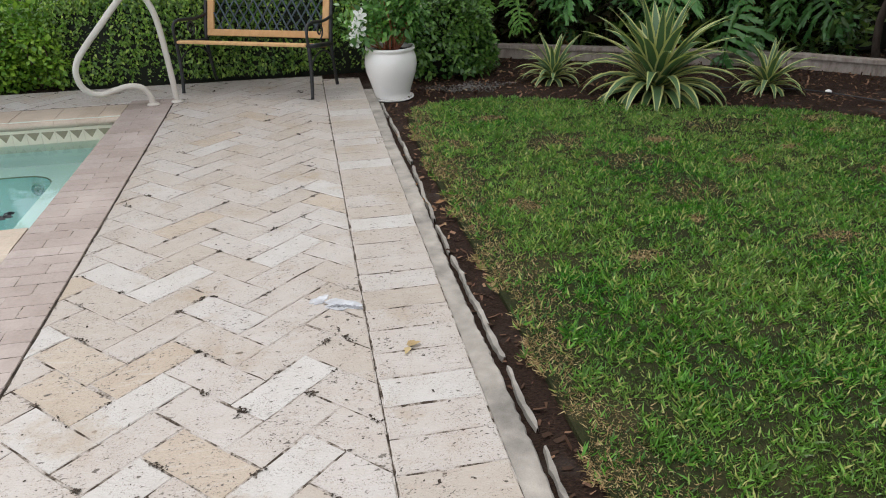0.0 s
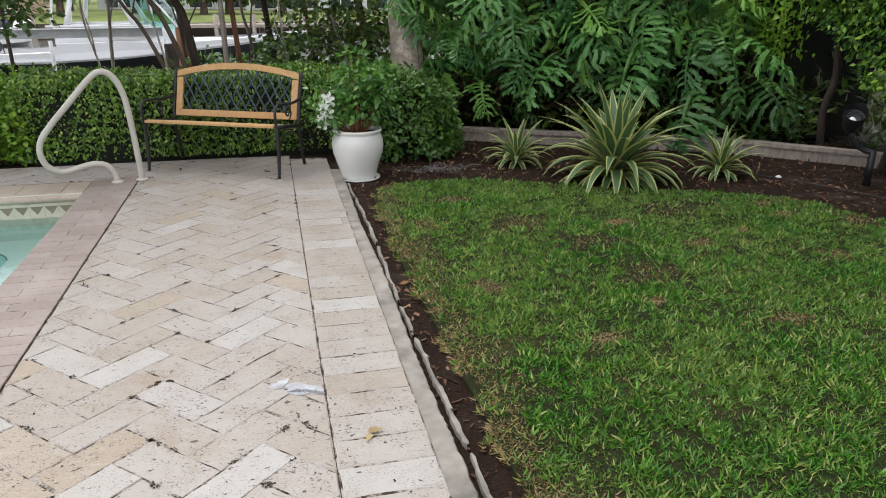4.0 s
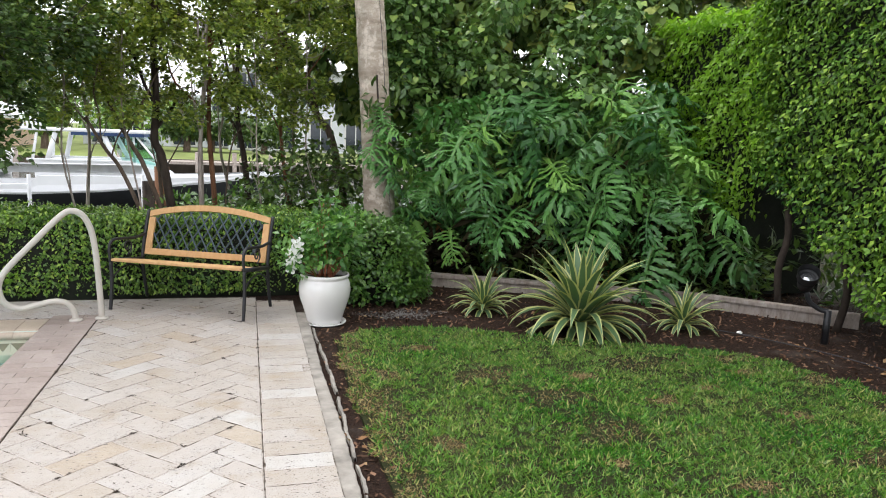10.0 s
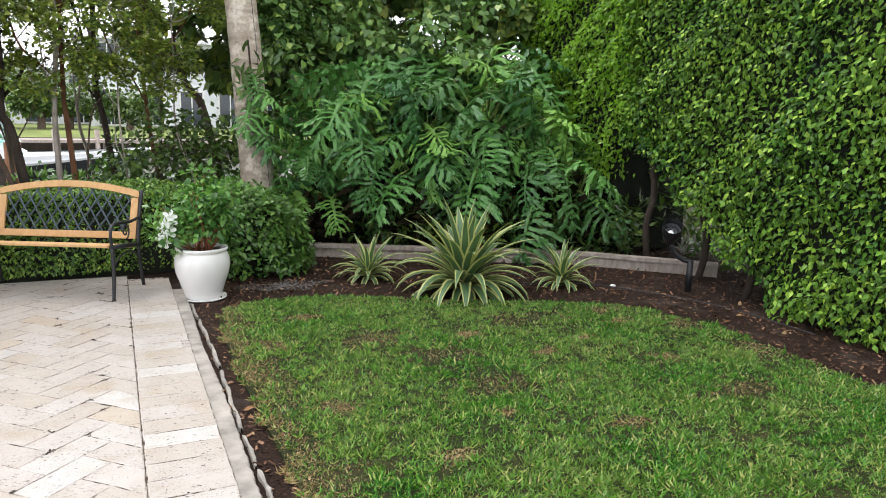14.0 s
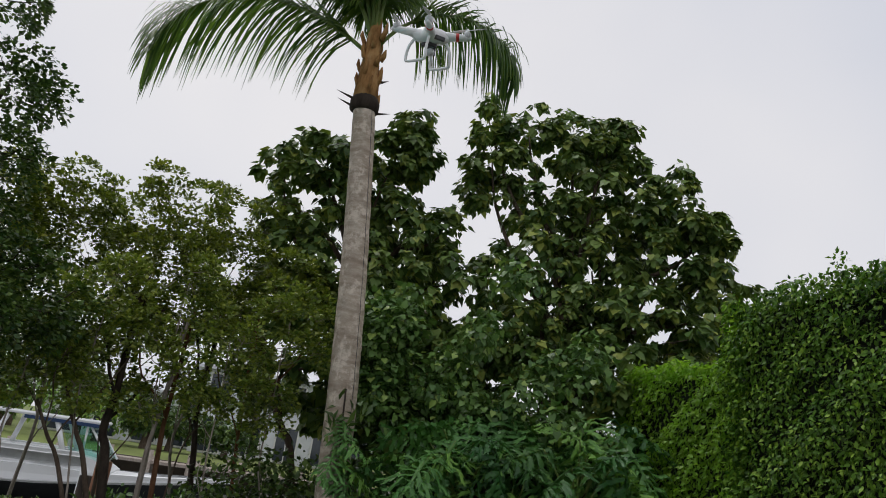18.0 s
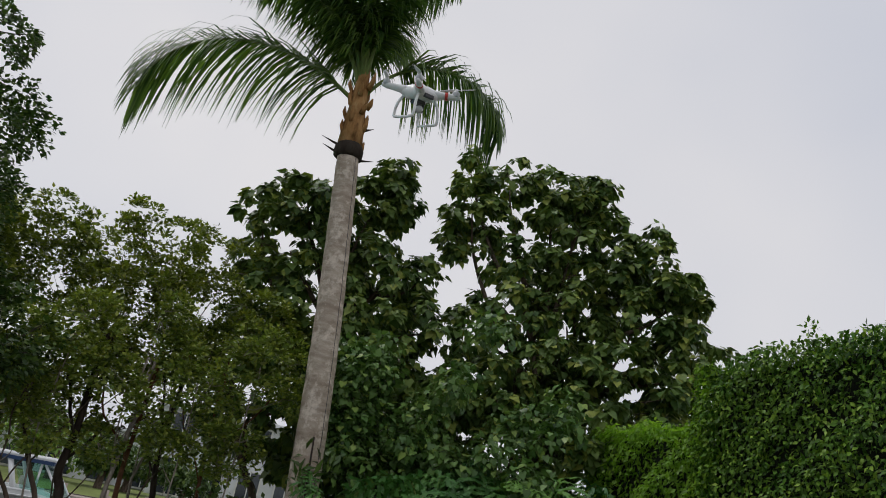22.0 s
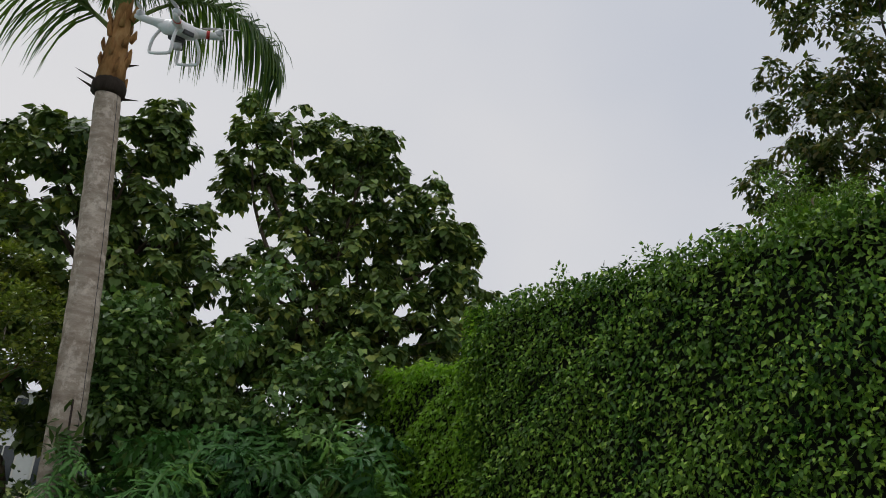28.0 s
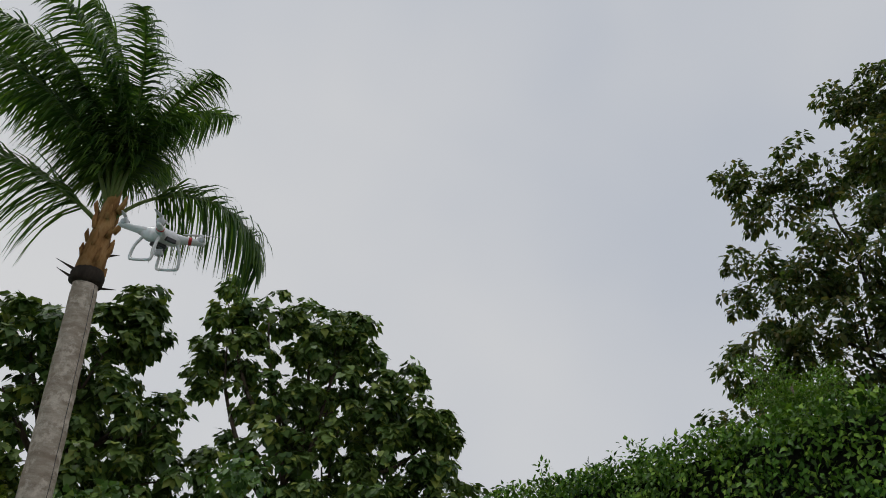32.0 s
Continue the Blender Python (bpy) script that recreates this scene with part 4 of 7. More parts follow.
def build_pool():
    wall = Shape()
    x0, x1 = -7.0, POOL_X
    # spa: seat ring and deeper basin with a rounded corner
    ya, yb, seat, deep = SPA_NEAR, SPA_FAR, -0.36, -0.85
    wall.add([(x1, ya, 0), (x1, yb, 0), (x1, yb, seat), (x1, ya, seat)], [(0, 1, 2, 3)])
    wall.add([(x0, yb, 0), (x1, yb, 0), (x1, yb, seat), (x0, yb, seat)], [(0, 3, 2, 1)])
    wall.add([(x0, ya, 0), (x1, ya, 0), (x1, ya, seat), (x0, ya, seat)], [(0, 1, 2, 3)])
    bx, by0, by1, rr = -2.10, ya + 0.02, yb - 0.27, 0.24
    arc = [(bx - rr + rr * math.cos(a), by1 - rr + rr * math.sin(a)) for a in np.linspace(0, math.pi / 2, 7)]
    outline = [(bx, by0)] + arc + [(x0, by1)]
    outer = [(x1, ya)] + [(x1, yb)] * len(arc) + [(x0, yb)]
    n = len(outline)
    wall.add([(x, y, seat) for x, y in outline] + [(x, y, seat) for x, y in outer], [(k, n + k, n + k + 1, k + 1) for k in range(n - 1)])
    wall.add([(x, y, seat) for x, y in outline] + [(x, y, deep) for x, y in outline], [(k, k + 1, n + k + 1, n + k) for k in range(n - 1)])
    wall.add([(x, y, deep) for x, y in outline] + [(x0, by0, deep)], [tuple(range(n + 1))], 1)
    # main pool in front of the divider
    wall.add([(x1, -5, 0), (x1, ya - 0.28, 0), (x1, ya - 0.28, -1.3), (x1, -5, -1.3)], [(0, 1, 2, 3)])
    wall.add([(x0, ya - 0.28, 0), (x1, ya - 0.28, 0), (x1, ya - 0.28, -1.3), (x0, ya - 0.28, -1.3)], [(0, 3, 2, 1)])
    wall.add([(x0, -5, -1.3), (x1, -5, -1.3), (x1, ya - 0.28, -1.3), (x0, ya - 0.28, -1.3)], [(0, 1, 2, 3)], 1)
    wall.add([(x0, -5, 0), (x0, yb, 0), (x0, yb, -1.3), (x0, -5, -1.3)], [(0, 3, 2, 1)])
    wall.add([(x0, -5, 0), (x1, -5, 0), (x1, -5, -1.3), (x0, -5, -1.3)], [(0, 1, 2, 3)])
    pool = new("swimming_pool", wall.mesh("pool_shell", [PLASTER, BASIN]))
    tagged(pool, "pale aqua plastered spa and pool with tiled waterline", "pool", kind="structure")
    for y0, y1, z in ((ya, yb, WATER_Z), (-5, ya - 0.28, WATER_Z - 0.02)):
        place("water_surface", mesh_of("water_surface", [(x0, y0, z), (x1, y0, z), (x1, y1, z), (x0, y1, z)], [(0, 1, 2, 3)], WATER), pool, "clear aqua spa water")
    rim = Shape().tube([(x, y, seat + 0.002) for x, y in outline[2:]], 0.006, 6)
    place("basin_trim", rim.mesh("basin_trim", DARK_TILE), pool, "dark tile trim round the seat edge")
    drain = Shape().lathe([(0.0, 0), (0.07, 0.0), (0.075, 0.012), (0.0, 0.02)], 16)
    place("jet_fitting", Shape().lathe([(0.030, 0.002), (0.038, 0.012), (0.046, 0.016), (0.050, 0.0)], 20, close=False).lathe([(0.004, 0.012), (0.012, 0.010), (0.016, 0.0)], 16).mesh("jet", plain("green_grey_jet", (0.24, 0.36, 0.32), 0.4), True), pool, "dark grey-green wall jet", at=pose(-2.27, 4.425, -0.46, 90, 0, -12))
    place("drain_cover", drain.mesh("drain", DGREY, True), pool, at=pose(-2.55, 3.05, deep + 0.002))
    rnd = random.Random(9)
    # coping bricks beside the patio
    y, k = -4.924, 0
    shapes = {}
    while y < SPA_FAR + 0.36:
        h = 0.098
        cut = -1.49 if k % 2 else -1.39
        for a, b in ((POOL_X - 0.02, cut), (cut, COPE)):
            key = round(b - a, 3)
            if key not in shapes:
                shapes[key] = Shape().box(0.001, 0.001, -0.05, b - a - 0.001, h - 0.0015, 0, 0.003).mesh("coping_brick", BRICK)
            place("coping_brick", shapes[key], pool, at=pose(a, y, 0.004 + rnd.uniform(-0.001, 0.001)))
        y += h
        k += 1
    # bullnose coping on the far side and on the divider
    def nose(y0, y1):
        rh, rv = 0.085, 0.044
        pts = []
        lo, hi = (y0, y1)
        for a in np.linspace(-90, 90, 11):
            pts.append((lo + rh - rh * math.cos(radians(a)), 0.006 - rv + rv * math.sin(radians(a))))
        pts += [(hi, 0.006), (hi, -0.084)]
        return pts
    for y0, y1 in ((SPA_FAR - 0.03, SPA_FAR + 0.33), (SPA_NEAR - 0.32, SPA_NEAR + 0.02)):
        pts = nose(y0, y1)
        n = len(pts)
        ln = 0.165
        v = [(0.0008, a, b) for a, b in pts] + [(ln - 0.0008, a, b) for a, b in pts]
        me = mesh_of("bullnose", v, [(k, k + 1, n + k + 1, n + k) for k in range(n - 1)] + [tuple(range(n)), tuple(range(2 * n - 1, n - 1, -1))], NOSE, smooth=False)
        x = POOL_X - 0.022 - ln
        while x > -5.2:
            place("bullnose_coping", me, pool, at=pose(x, 0, rnd.uniform(-0.0015, 0.0015)))
            x -= ln
    # waterline tiles: a dark triangle hanging on each cream tile, and white lozenges on the divider
    w = 0.106
    cream = Shape().box(0.001, -0.006, -0.245, w - 0.001, 0, -0.058).mesh("waterline_tile", CREAM_TILE)
    tri = mesh_of("triangle_inlay", [(0.004, -0.0085, -0.092), (w - 0.004, -0.0085, -0.092), (w / 2, -0.0085, -0.158), (0.004, -0.005, -0.092), (w - 0.004, -0.005, -0.092), (w / 2, -0.005, -0.158)], [(0, 2, 1), (0, 1, 4, 3), (1, 2, 5, 4), (2, 0, 3, 5)], DARK_TILE)
    dark = Shape().box(0.001, -0.006, -0.265, w - 0.001, 0, -0.058).mesh("divider_tile", DARK_TILE)
    loz = mesh_of("lozenge_inlay", [(w / 2, -0.0085, -0.065), (w - 0.008, -0.0085, -0.125), (w / 2, -0.0085, -0.185), (0.008, -0.0085, -0.125), (w / 2, -0.005, -0.065), (w - 0.008, -0.005, -0.125), (w / 2, -0.005, -0.185), (0.008, -0.005, -0.125)], [(0, 3, 2, 1), (0, 1, 5, 4), (1, 2, 6, 5), (2, 3, 7, 6), (3, 0, 4, 7)], WHITE_TILE)
    for yy, base, inlay, nm in ((SPA_FAR, cream, tri, "waterline_tile"), (SPA_NEAR - 0.28, dark, loz, "divider_tile")):
        x = POOL_X - w
        while x > -4.6:
            t = place(nm, base, pool, at=pose(x, yy, 0))
            place("inlay", inlay, t)
            x -= w
    band = Shape().box(POOL_X - 0.0, -5, -0.22, POOL_X + 0.006, SPA_NEAR - 0.3, -0.05).box(POOL_X, SPA_NEAR + 0.02, -0.22, POOL_X + 0.006, SPA_FAR, -0.05)
    place("side_tile_band", band.mesh("side_tile_band", CREAM_TILE), pool)


def build_debris():
    reseed(31)
    d = thing("floating_leaf", pose(-2.045, 3.17, WATER_Z + 0.003, 0, 0, 25), "dark wet leaf scrap floating on the spa water", "leaf")
    n = 9
    p = np.stack([np.linspace(-0.05, 0.04, n), RNG.normal(0, 0.010, n), np.full(n, 0.002)], 1)
    place("blade", scatter_mesh("wet_leaf", p, rand_dirs(n) * np.array([0.6, 0.5, 0.12]) + np.array([0.7, 0, 0]), np.array([0, 0, 1.0]) + rand_dirs(n) * 0.4, RNG.uniform(0.04, 0.075, n), ROUND, HULLDARK), d)


def build_handrail():
    rail = thing("pool_handrail", pose(-1.235, 5.03, 0, 0, 0, 0), "almond powder-coated tubular pool handrail on the coping", "handrail")
    d = Vector((-0.80, -0.20, 0))
    prof = [(0.0, 0.0), (0.015, 0.30), (0.04, 0.60), (0.075, 0.76), (0.14, 0.865), (0.235, 0.90), (0.34, 0.85), (0.56, 0.66), (0.74, 0.50), (0.83, 0.40), (0.86, 0.30), (0.82, 0.19), (0.70, 0.135), (0.56, 0.155), (0.42, 0.175), (0.31, 0.155), (0.25, 0.09), (0.23, 0.0)]
    path = smooth_path([d * s + Vector((0, 0, z)) for s, z in prof], 5)
    place("tube", Shape().tube(path, 0.024, 14).mesh("rail_tube", RAILM, True), rail)
    for s in (0.0, 0.23):
        p = d * s
        place("escutcheon", Shape().lathe([(0.052, 0.003), (0.05, 0.012), (0.03, 0.022), (0.024, 0.024)], 18).mesh("escutcheon", RAILM, True), rail, at=pose(p.x, p.y, 0.001))


build_ground()
build_pool()
build_edging()
build_lawn()
build_handrail()
build_debris()


# ---- bench, pot, drone, lamp ----
def build_bench():
    reseed(77)
    bench = thing("garden_bench", pose(-0.545, 5.34, 0, 0, 0, -25.6), "garden bench with oiled oak slats and black cast-iron ends", "bench")
    half = 0.617
    for s in (-1, 1):
        x = s * half
        end = Shape()
        end.tube(smooth_path([(x, -0.285, 0.0), (x, -0.27, 0.10), (x, -0.255, 0.25), (x, -0.26, 0.42)], 4), [0.017, 0.014, 0.014, 0.015, 0.016] + [0.016] * 8, 8)
        place("front_leg", end.mesh("front_leg", IRON, True), bench)
        back = Shape().tube(smooth_path([(x, 0.265, 0.0), (x, 0.235, 0.12), (x, 0.21, 0.28), (x, 0.205, 0.40), (x, 0.25, 0.60), (x, 0.325, 0.82)], 4), 0.0155, 8)
        place("back_leg", back.mesh("back_leg", IRON, True), bench)
        arm = Shape().tube(smooth_path([(x, -0.26, 0.42), (x, -0.275, 0.50), (x, -0.265, 0.57), (x, -0.21, 0.605), (x, -0.09, 0.60), (x, 0.08, 0.585), (x, 0.25, 0.60)], 4), 0.013, 8)
        place("armrest", arm.mesh("armrest", IRON, True), bench)
        rail = Shape().tube([(x, -0.27, 0.432), (x, 0.21, 0.372)], 0.019, 8)
        rail.tube(smooth_path([(x, -0.26, 0.26), (x, -0.14, 0.33), (x, 0.02, 0.35), (x, 0.16, 0.29), (x, 0.21, 0.22)], 4), 0.008, 6)
        scroll = [(x, -0.02 + 0.06 * (1 - t / 9) * math.cos(t), 0.52 + 0.06 * (1 - t / 9) * math.sin(t)) for t in np.linspace(-1.5, 6, 16)]
        rail.tube(scroll, 0.007, 6)
        place("seat_bearer", rail.mesh("seat_bearer", IRON, True), bench)
    for k in range(7):
        y = -0.285 + k * 0.066
        z = 0.438 - 0.012 * k
        place("seat_slat", Shape().box(-half + 0.018, y, z - 0.011, half - 0.018, y + 0.055, z + 0.011, 0.004).mesh("seat_slat", OAK), bench)
    # backrest: oak frame with an arched top, iron lattice inside
    lean = math.atan2(0.125, 0.40)
    bk = pose(0, 0.205, 0.415, -math.degrees(lean))
    back = place("backrest", Shape().box(-half + 0.02, -0.012, 0, half - 0.02, 0.012, 0.058, 0.004).mesh("back_lower_rail", OAK), bench, at=bk)
    arch = lambda x: 0.405 + 0.085 * (1 - (x / half) ** 2)
    n = 16
    v, f = [], []
    for k in range(n + 1):
        x = -half + 0.02 + (2 * half - 0.04) * k / n
        top = arch(x)
        v += [(x, -0.012, top - 0.055), (x, 0.012, top - 0.055), (x, 0.012, top), (x, -0.012, top)]
    for k in range(n):
        f += [(k * 4 + a, k * 4 + (a + 1) % 4, k * 4 + 4 + (a + 1) % 4, k * 4 + 4 + a) for a in range(4)]
    f += [(3, 2, 1, 0), tuple(range(n * 4, n * 4 + 4))]
    place("top_rail", mesh_of("top_rail", v, f, OAK), back)
    for s in (-1, 1):
        x0 = s * (half - 0.02) - (0.062 if s > 0 else 0)
        place("stile", Shape().box(x0, -0.0125, 0.0585, x0 + 0.062, 0.0125, 0.352, 0.003).mesh("stile", OAK), back)
    lat = Shape()
    step, lim = 0.094, half - 0.082
    for k in range(-14, 15):
        for s in (-1, 1):
            pts = []
            for t in np.linspace(0, 1, 12):
                z = 0.058 + t * 0.40
                x = k * step + s * t * 0.40 * 0.62 - s * 0.12
                if abs(x) < lim and z < arch(x) - 0.052:
                    pts.append((x, 0.004 * s, z))
            if len(pts) > 2:
                lat.tube([pts[0], pts[-1]], 0.0075, 5)
    place("lattice", lat.mesh("lattice", LATTICE), back, "dark green-black cast-iron lattice")


def build_pot():
    reseed(63)
    pot = thing("plant_pot", pose(0.567, 4.83, -0.035), "round white glazed ceramic pot on a saucer with shrub", "plant pot")
    prof = [(0.145, 0.012), (0.150, 0.03), (0.160, 0.07), (0.185, 0.15), (0.212, 0.23), (0.222, 0.30), (0.216, 0.355), (0.200, 0.392), (0.194, 0.402), (0.206, 0.412), (0.210, 0.425), (0.205, 0.437), (0.190, 0.437), (0.184, 0.425), (0.182, 0.40)]
    place("body", Shape().lathe(prof, 40, close=False).mesh("pot_body", GLAZE, True), pot)
    place("saucer", Shape().lathe([(0.02, 0.001), (0.165, 0.001), (0.188, 0.012), (0.186, 0.022), (0.17, 0.016), (0.02, 0.014)], 36).mesh("saucer", GLAZE, True), pot)
    place("soil", Shape().lathe([(0.002, 0.395), (0.09, 0.40), (0.186, 0.392), (0.186, 0.36)], 24).mesh("pot_soil", SOIL, True), pot)
    shrub = thing("potted_shrub", pose(0.567, 4.83, 0.36), "leafy green shrub with red stems in a white pot", "shrub")
    tips = []
    for k in range(26):
        a, r = RNG.uniform(0, 6.28), RNG.uniform(0.08, 0.34)
        tip = (r * math.cos(a), r * math.sin(a) * 0.8, RNG.uniform(0.28, 0.68) - r * 0.45)
        base = (0.06 * math.cos(a), 0.06 * math.sin(a), 0)
        place("stem", Shape().tube(limb_path(base, tip, 0.1, 4), [0.006] * 8 + [0.003] * 5, 5).mesh("stem", REDSTEM, True), shrub)
        tips.append(tip)
        tips.append(tuple(np.array(base) * 0.4 + np.array(tip) * 0.72))
    place("foliage", clump_leaves(np.array(tips), 34, 0.11, 0.064, OVAL, L_POT, "pot_foliage", 0.15), shrub)


def build_flower():
    reseed(84)
    fl = thing("white_flowers", pose(0.30, 4.78, 0.62), "white hanging flowers among the clipped shrubs", "flower")
    for k in range(6):
        p = Vector((RNG.uniform(-0.04, 0.05), RNG.uniform(-0.07, -0.03), 0.05 - 0.040 * k))
        v = [p]
        for j in range(5):
            a = j * 1.2566 + k
            v += [p + Vector((r * math.cos(a + o), d, r * math.sin(a + o))) for r, o, d in ((0.030, -0.55, 0.006), (0.052, -0.30, 0.004), (0.060, 0.0, 0.012), (0.052, 0.30, 0.004), (0.030, 0.55, 0.006))]
        place("blossom", mesh_of("blossom", v, [(0, 1 + 5 * j, 2 + 5 * j, 3 + 5 * j, 4 + 5 * j, 5 + 5 * j) for j in range(5)], PETAL), fl)
    place("stem", Shape().tube([(0.2, 0.0, -0.28), (0.12, 0.0, -0.05), (0, 0, 0.04)], 0.005, 5).mesh("flower_stem", STEM, True), fl)


def build_drone():
    drone = thing("quadcopter_drone", pose(0.63, 1.92, 3.60, -14, 12, 205), "white quadcopter drone hovering with four rotors", "drone")
    body = Shape()
    rings = []
    for z, r in ((-0.035, 0.055), (-0.02, 0.075), (0.0, 0.082), (0.022, 0.070), (0.036, 0.045), (0.042, 0.015)):
        rings.append((z, r))
    sides = 32
    v, f = [], []
    for z, r in rings:
        for a in range(sides):
            w = 2 * math.pi * a / sides
            q = r * (1 + 0.22 * math.cos(4 * (w - math.pi / 4)))
            v.append((q * math.cos(w), q * math.sin(w), z))
    for k in range(len(rings) - 1):
        f += [(k * sides + a, k * sides + (a + 1) % sides, k * sides + sides + (a + 1) % sides, k * sides + sides + a) for a in range(sides)]
    f += [tuple(range(sides - 1, -1, -1)), tuple(range((len(rings) - 1) * sides, len(rings) * sides))]
    place("body", mesh_of("drone_body", v, f, SHELL, smooth=True), drone)
    for k in range(4):
        a = math.pi / 4 + k * math.pi / 2
        c, s = math.cos(a), math.sin(a)
        arm = Shape().tube([(0.06 * c, 0.06 * s, 0.0), (0.11 * c, 0.11 * s, 0.008), (0.175 * c, 0.175 * s, 0.012), (0.20 * c, 0.20 * s, 0.012)], [0.034, 0.022, 0.018, 0.010], 12, flat=0.75)
        arm_ob = place("arm", arm.mesh("drone_arm", SHELL, True), drone)
        if k in (0, 1):
            place("band", Shape().tube([(0.125 * c, 0.125 * s, 0.009), (0.14 * c, 0.14 * s, 0.010)], [0.0225, 0.0215], 12, flat=0.78).mesh("band", REDLED, True), arm_ob, "red marking band")
        motor = Shape().lathe([(0.016, 0.0), (0.019, 0.006), (0.019, 0.022), (0.014, 0.028), (0.006, 0.034)], 16, centre=(0.178 * c, 0.178 * s))
        motor.v = [(x, y, z + 0.014) for x, y, z in motor.v]
        place("motor", motor.mesh("motor", ALU, True), arm_ob, "silver brushless motor")
        w = 0.6 + k * 1.1
        prop = Shape()
        for sgn in (1, -1):
            pts, n = [], 8
            vv = []
            for i in range(n + 1):
                t = i / n
                r = 0.006 + t * 0.112
                ch = 0.006 + 0.016 * math.sin(math.pi * min(1, t * 0.9 + 0.12)) * (1 - 0.45 * t)
                for e in (-1, 1):
                    vv.append((sgn * r, sgn * e * ch * 0.5, 0.003 * e * (1 - t) + 0.0012))
                for e in (1, -1):
                    vv.append((sgn * r, sgn * e * ch * 0.5, 0.003 * e * (1 - t) - 0.0008))
            ff = []
            for i in range(n):
                ff += [(i * 4 + q, i * 4 + (q + 1) % 4, i * 4 + 4 + (q + 1) % 4, i * 4 + 4 + q) for q in range(4)]
            ff.append(tuple(range(n * 4, n * 4 + 4)))
            prop.add(vv, ff)
        prop.lathe([(0.008, -0.003), (0.008, 0.004), (0.004, 0.007)], 10)
        place("propeller", prop.mesh("propeller", SHELL), arm_ob, "white two-bladed propeller", at=pose(0.178 * c, 0.178 * s, 0.05, 0, 0, math.degrees(w)))
    for s in (-1, 1):
        leg = Shape().tube(smooth_path([(s * 0.055, 0.055, -0.02), (s * 0.075, 0.07, -0.07), (s * 0.08, 0.075, -0.13), (s * 0.08, 0.05, -0.142), (s * 0.08, -0.05, -0.142), (s * 0.08, -0.075, -0.13), (s * 0.075, -0.07, -0.07), (s * 0.055, -0.055, -0.02)], 4), 0.0075, 8)
        place("landing_skid", leg.mesh("landing_skid", SHELL, True), drone)
    gimbal = place("gimbal", Shape().box(-0.03, -0.035, -0.055, 0.03, 0.025, -0.036, 0.005).box(-0.026, 0.012, -0.095, -0.016, 0.022, -0.05, 0.002).mesh("gimbal", DGREY), drone, "dark grey camera gimbal")
    place("camera_ball", Shape().lathe([(0.004, -0.02), (0.018, -0.012), (0.02, 0.0), (0.018, 0.012), (0.004, 0.02)], 14).mesh("camera_ball", ALU, True), gimbal, at=pose(0.0, 0.012, -0.082, 90))
    place("battery", Shape().box(-0.036, -0.095, -0.02, 0.036, -0.04, 0.018, 0.008).mesh("battery", SHELL), drone)
    place("vent_panel", Shape().box(-0.03, 0.06, -0.028, 0.03, 0.0785, -0.008, 0.003).mesh("vent_panel", DGREY), drone, "dark front vent panel")


def build_spotlight():
    lamp = thing("garden_spotlight", pose(4.72, 3.62, -0.04), "black garden spotlight on a stake in mulch", "garden lamp")
    place("stake", Shape().tube([(0, 0, 0), (0, 0, 0.30)], [0.03, 0.028], 12).mesh("stake", IRON, True), lamp)
    place("arm", Shape().tube(smooth_path([(0, 0, 0.29), (-0.05, 0.04, 0.30), (-0.13, 0.08, 0.36), (-0.16, 0.09, 0.44)], 4), 0.022, 10).mesh("lamp_arm", IRON, True), lamp)
    head = place("head", Shape().lathe([(0.03, -0.10), (0.06, -0.08), (0.075, 0.0), (0.085, 0.06), (0.075, 0.06), (0.06, 0.02)], 20).mesh("lamp_head", IRON, True), lamp, at=pose(-0.18, 0.09, 0.54, 35, -30, 0))
    place("lens", Shape().lathe([(0.002, 0.05), (0.07, 0.045), (0.07, 0.04)], 20).mesh("lamp_lens", STEEL, True), head, "shiny lamp lens")
    place("visor", Shape().tube([(0.0, 0.0, 0.05), (0.0, 0.0, 0.13)], [0.087, 0.09], 20, caps=False).mesh("visor", IRON, True), head)


def build_kerb_boards():
    ends = [(1.62, 6.36), (3.10, 5.62), (4.42, 4.96), (5.46, 3.98)]
    for k in range(3):
        (x0, y0), (x1, y1) = ends[k], ends[k + 1]
        ln, ang = math.hypot(x1 - x0, y1 - y0), math.degrees(math.atan2(y1 - y0, x1 - x0))
        b = thing("timber_edging", pose(x0, y0, -0.04, 0, 0, ang), "weathered grey timber edging board along the mulch bed", "edging", "timber edging boards")
        place("lower_board", Shape().box(0.004, -0.022, 0, ln - 0.004, 0.022, 0.105, 0.005).mesh("lower_board", GREYWOOD), b)
        place("cap_board", Shape().box(0.002, -0.05, 0.107, ln - 0.002, 0.045, 0.152, 0.006).mesh("cap_board", GREYWOOD), b)
        for t in (0.08, ln - 0.12):
            place("stake", Shape().box(t, 0.024, 0, t + 0.045, 0.065, 0.10, 0.003).mesh("edging_stake", GREYWOOD), b)


# ---- planting ----
def core_block(name, outline, z0, z1, inset, mat):
    """The solid core of a clipped hedge, drawn in; its colour stands for the shade inside."""
    s = Shape()
    cx, cy = sum(p[0] for p in outline) / len(outline), sum(p[1] for p in outline) / len(outline)
    poly = []
    for x, y in outline:
        r = math.hypot(x - cx, y - cy)
        poly.append((x - (x - cx) / r * inset, y - (y - cy) / r * inset))
    s.prism(poly, z0, z1, 0.06)
    return s.mesh(name, mat)


# near-black colour of the solid cores: shade between the leaves, put into the paint
INNER = plain("inner_shade", (0.007, 0.010, 0.004), 0.95, vary=0.5, bump=1.0, scale=40)


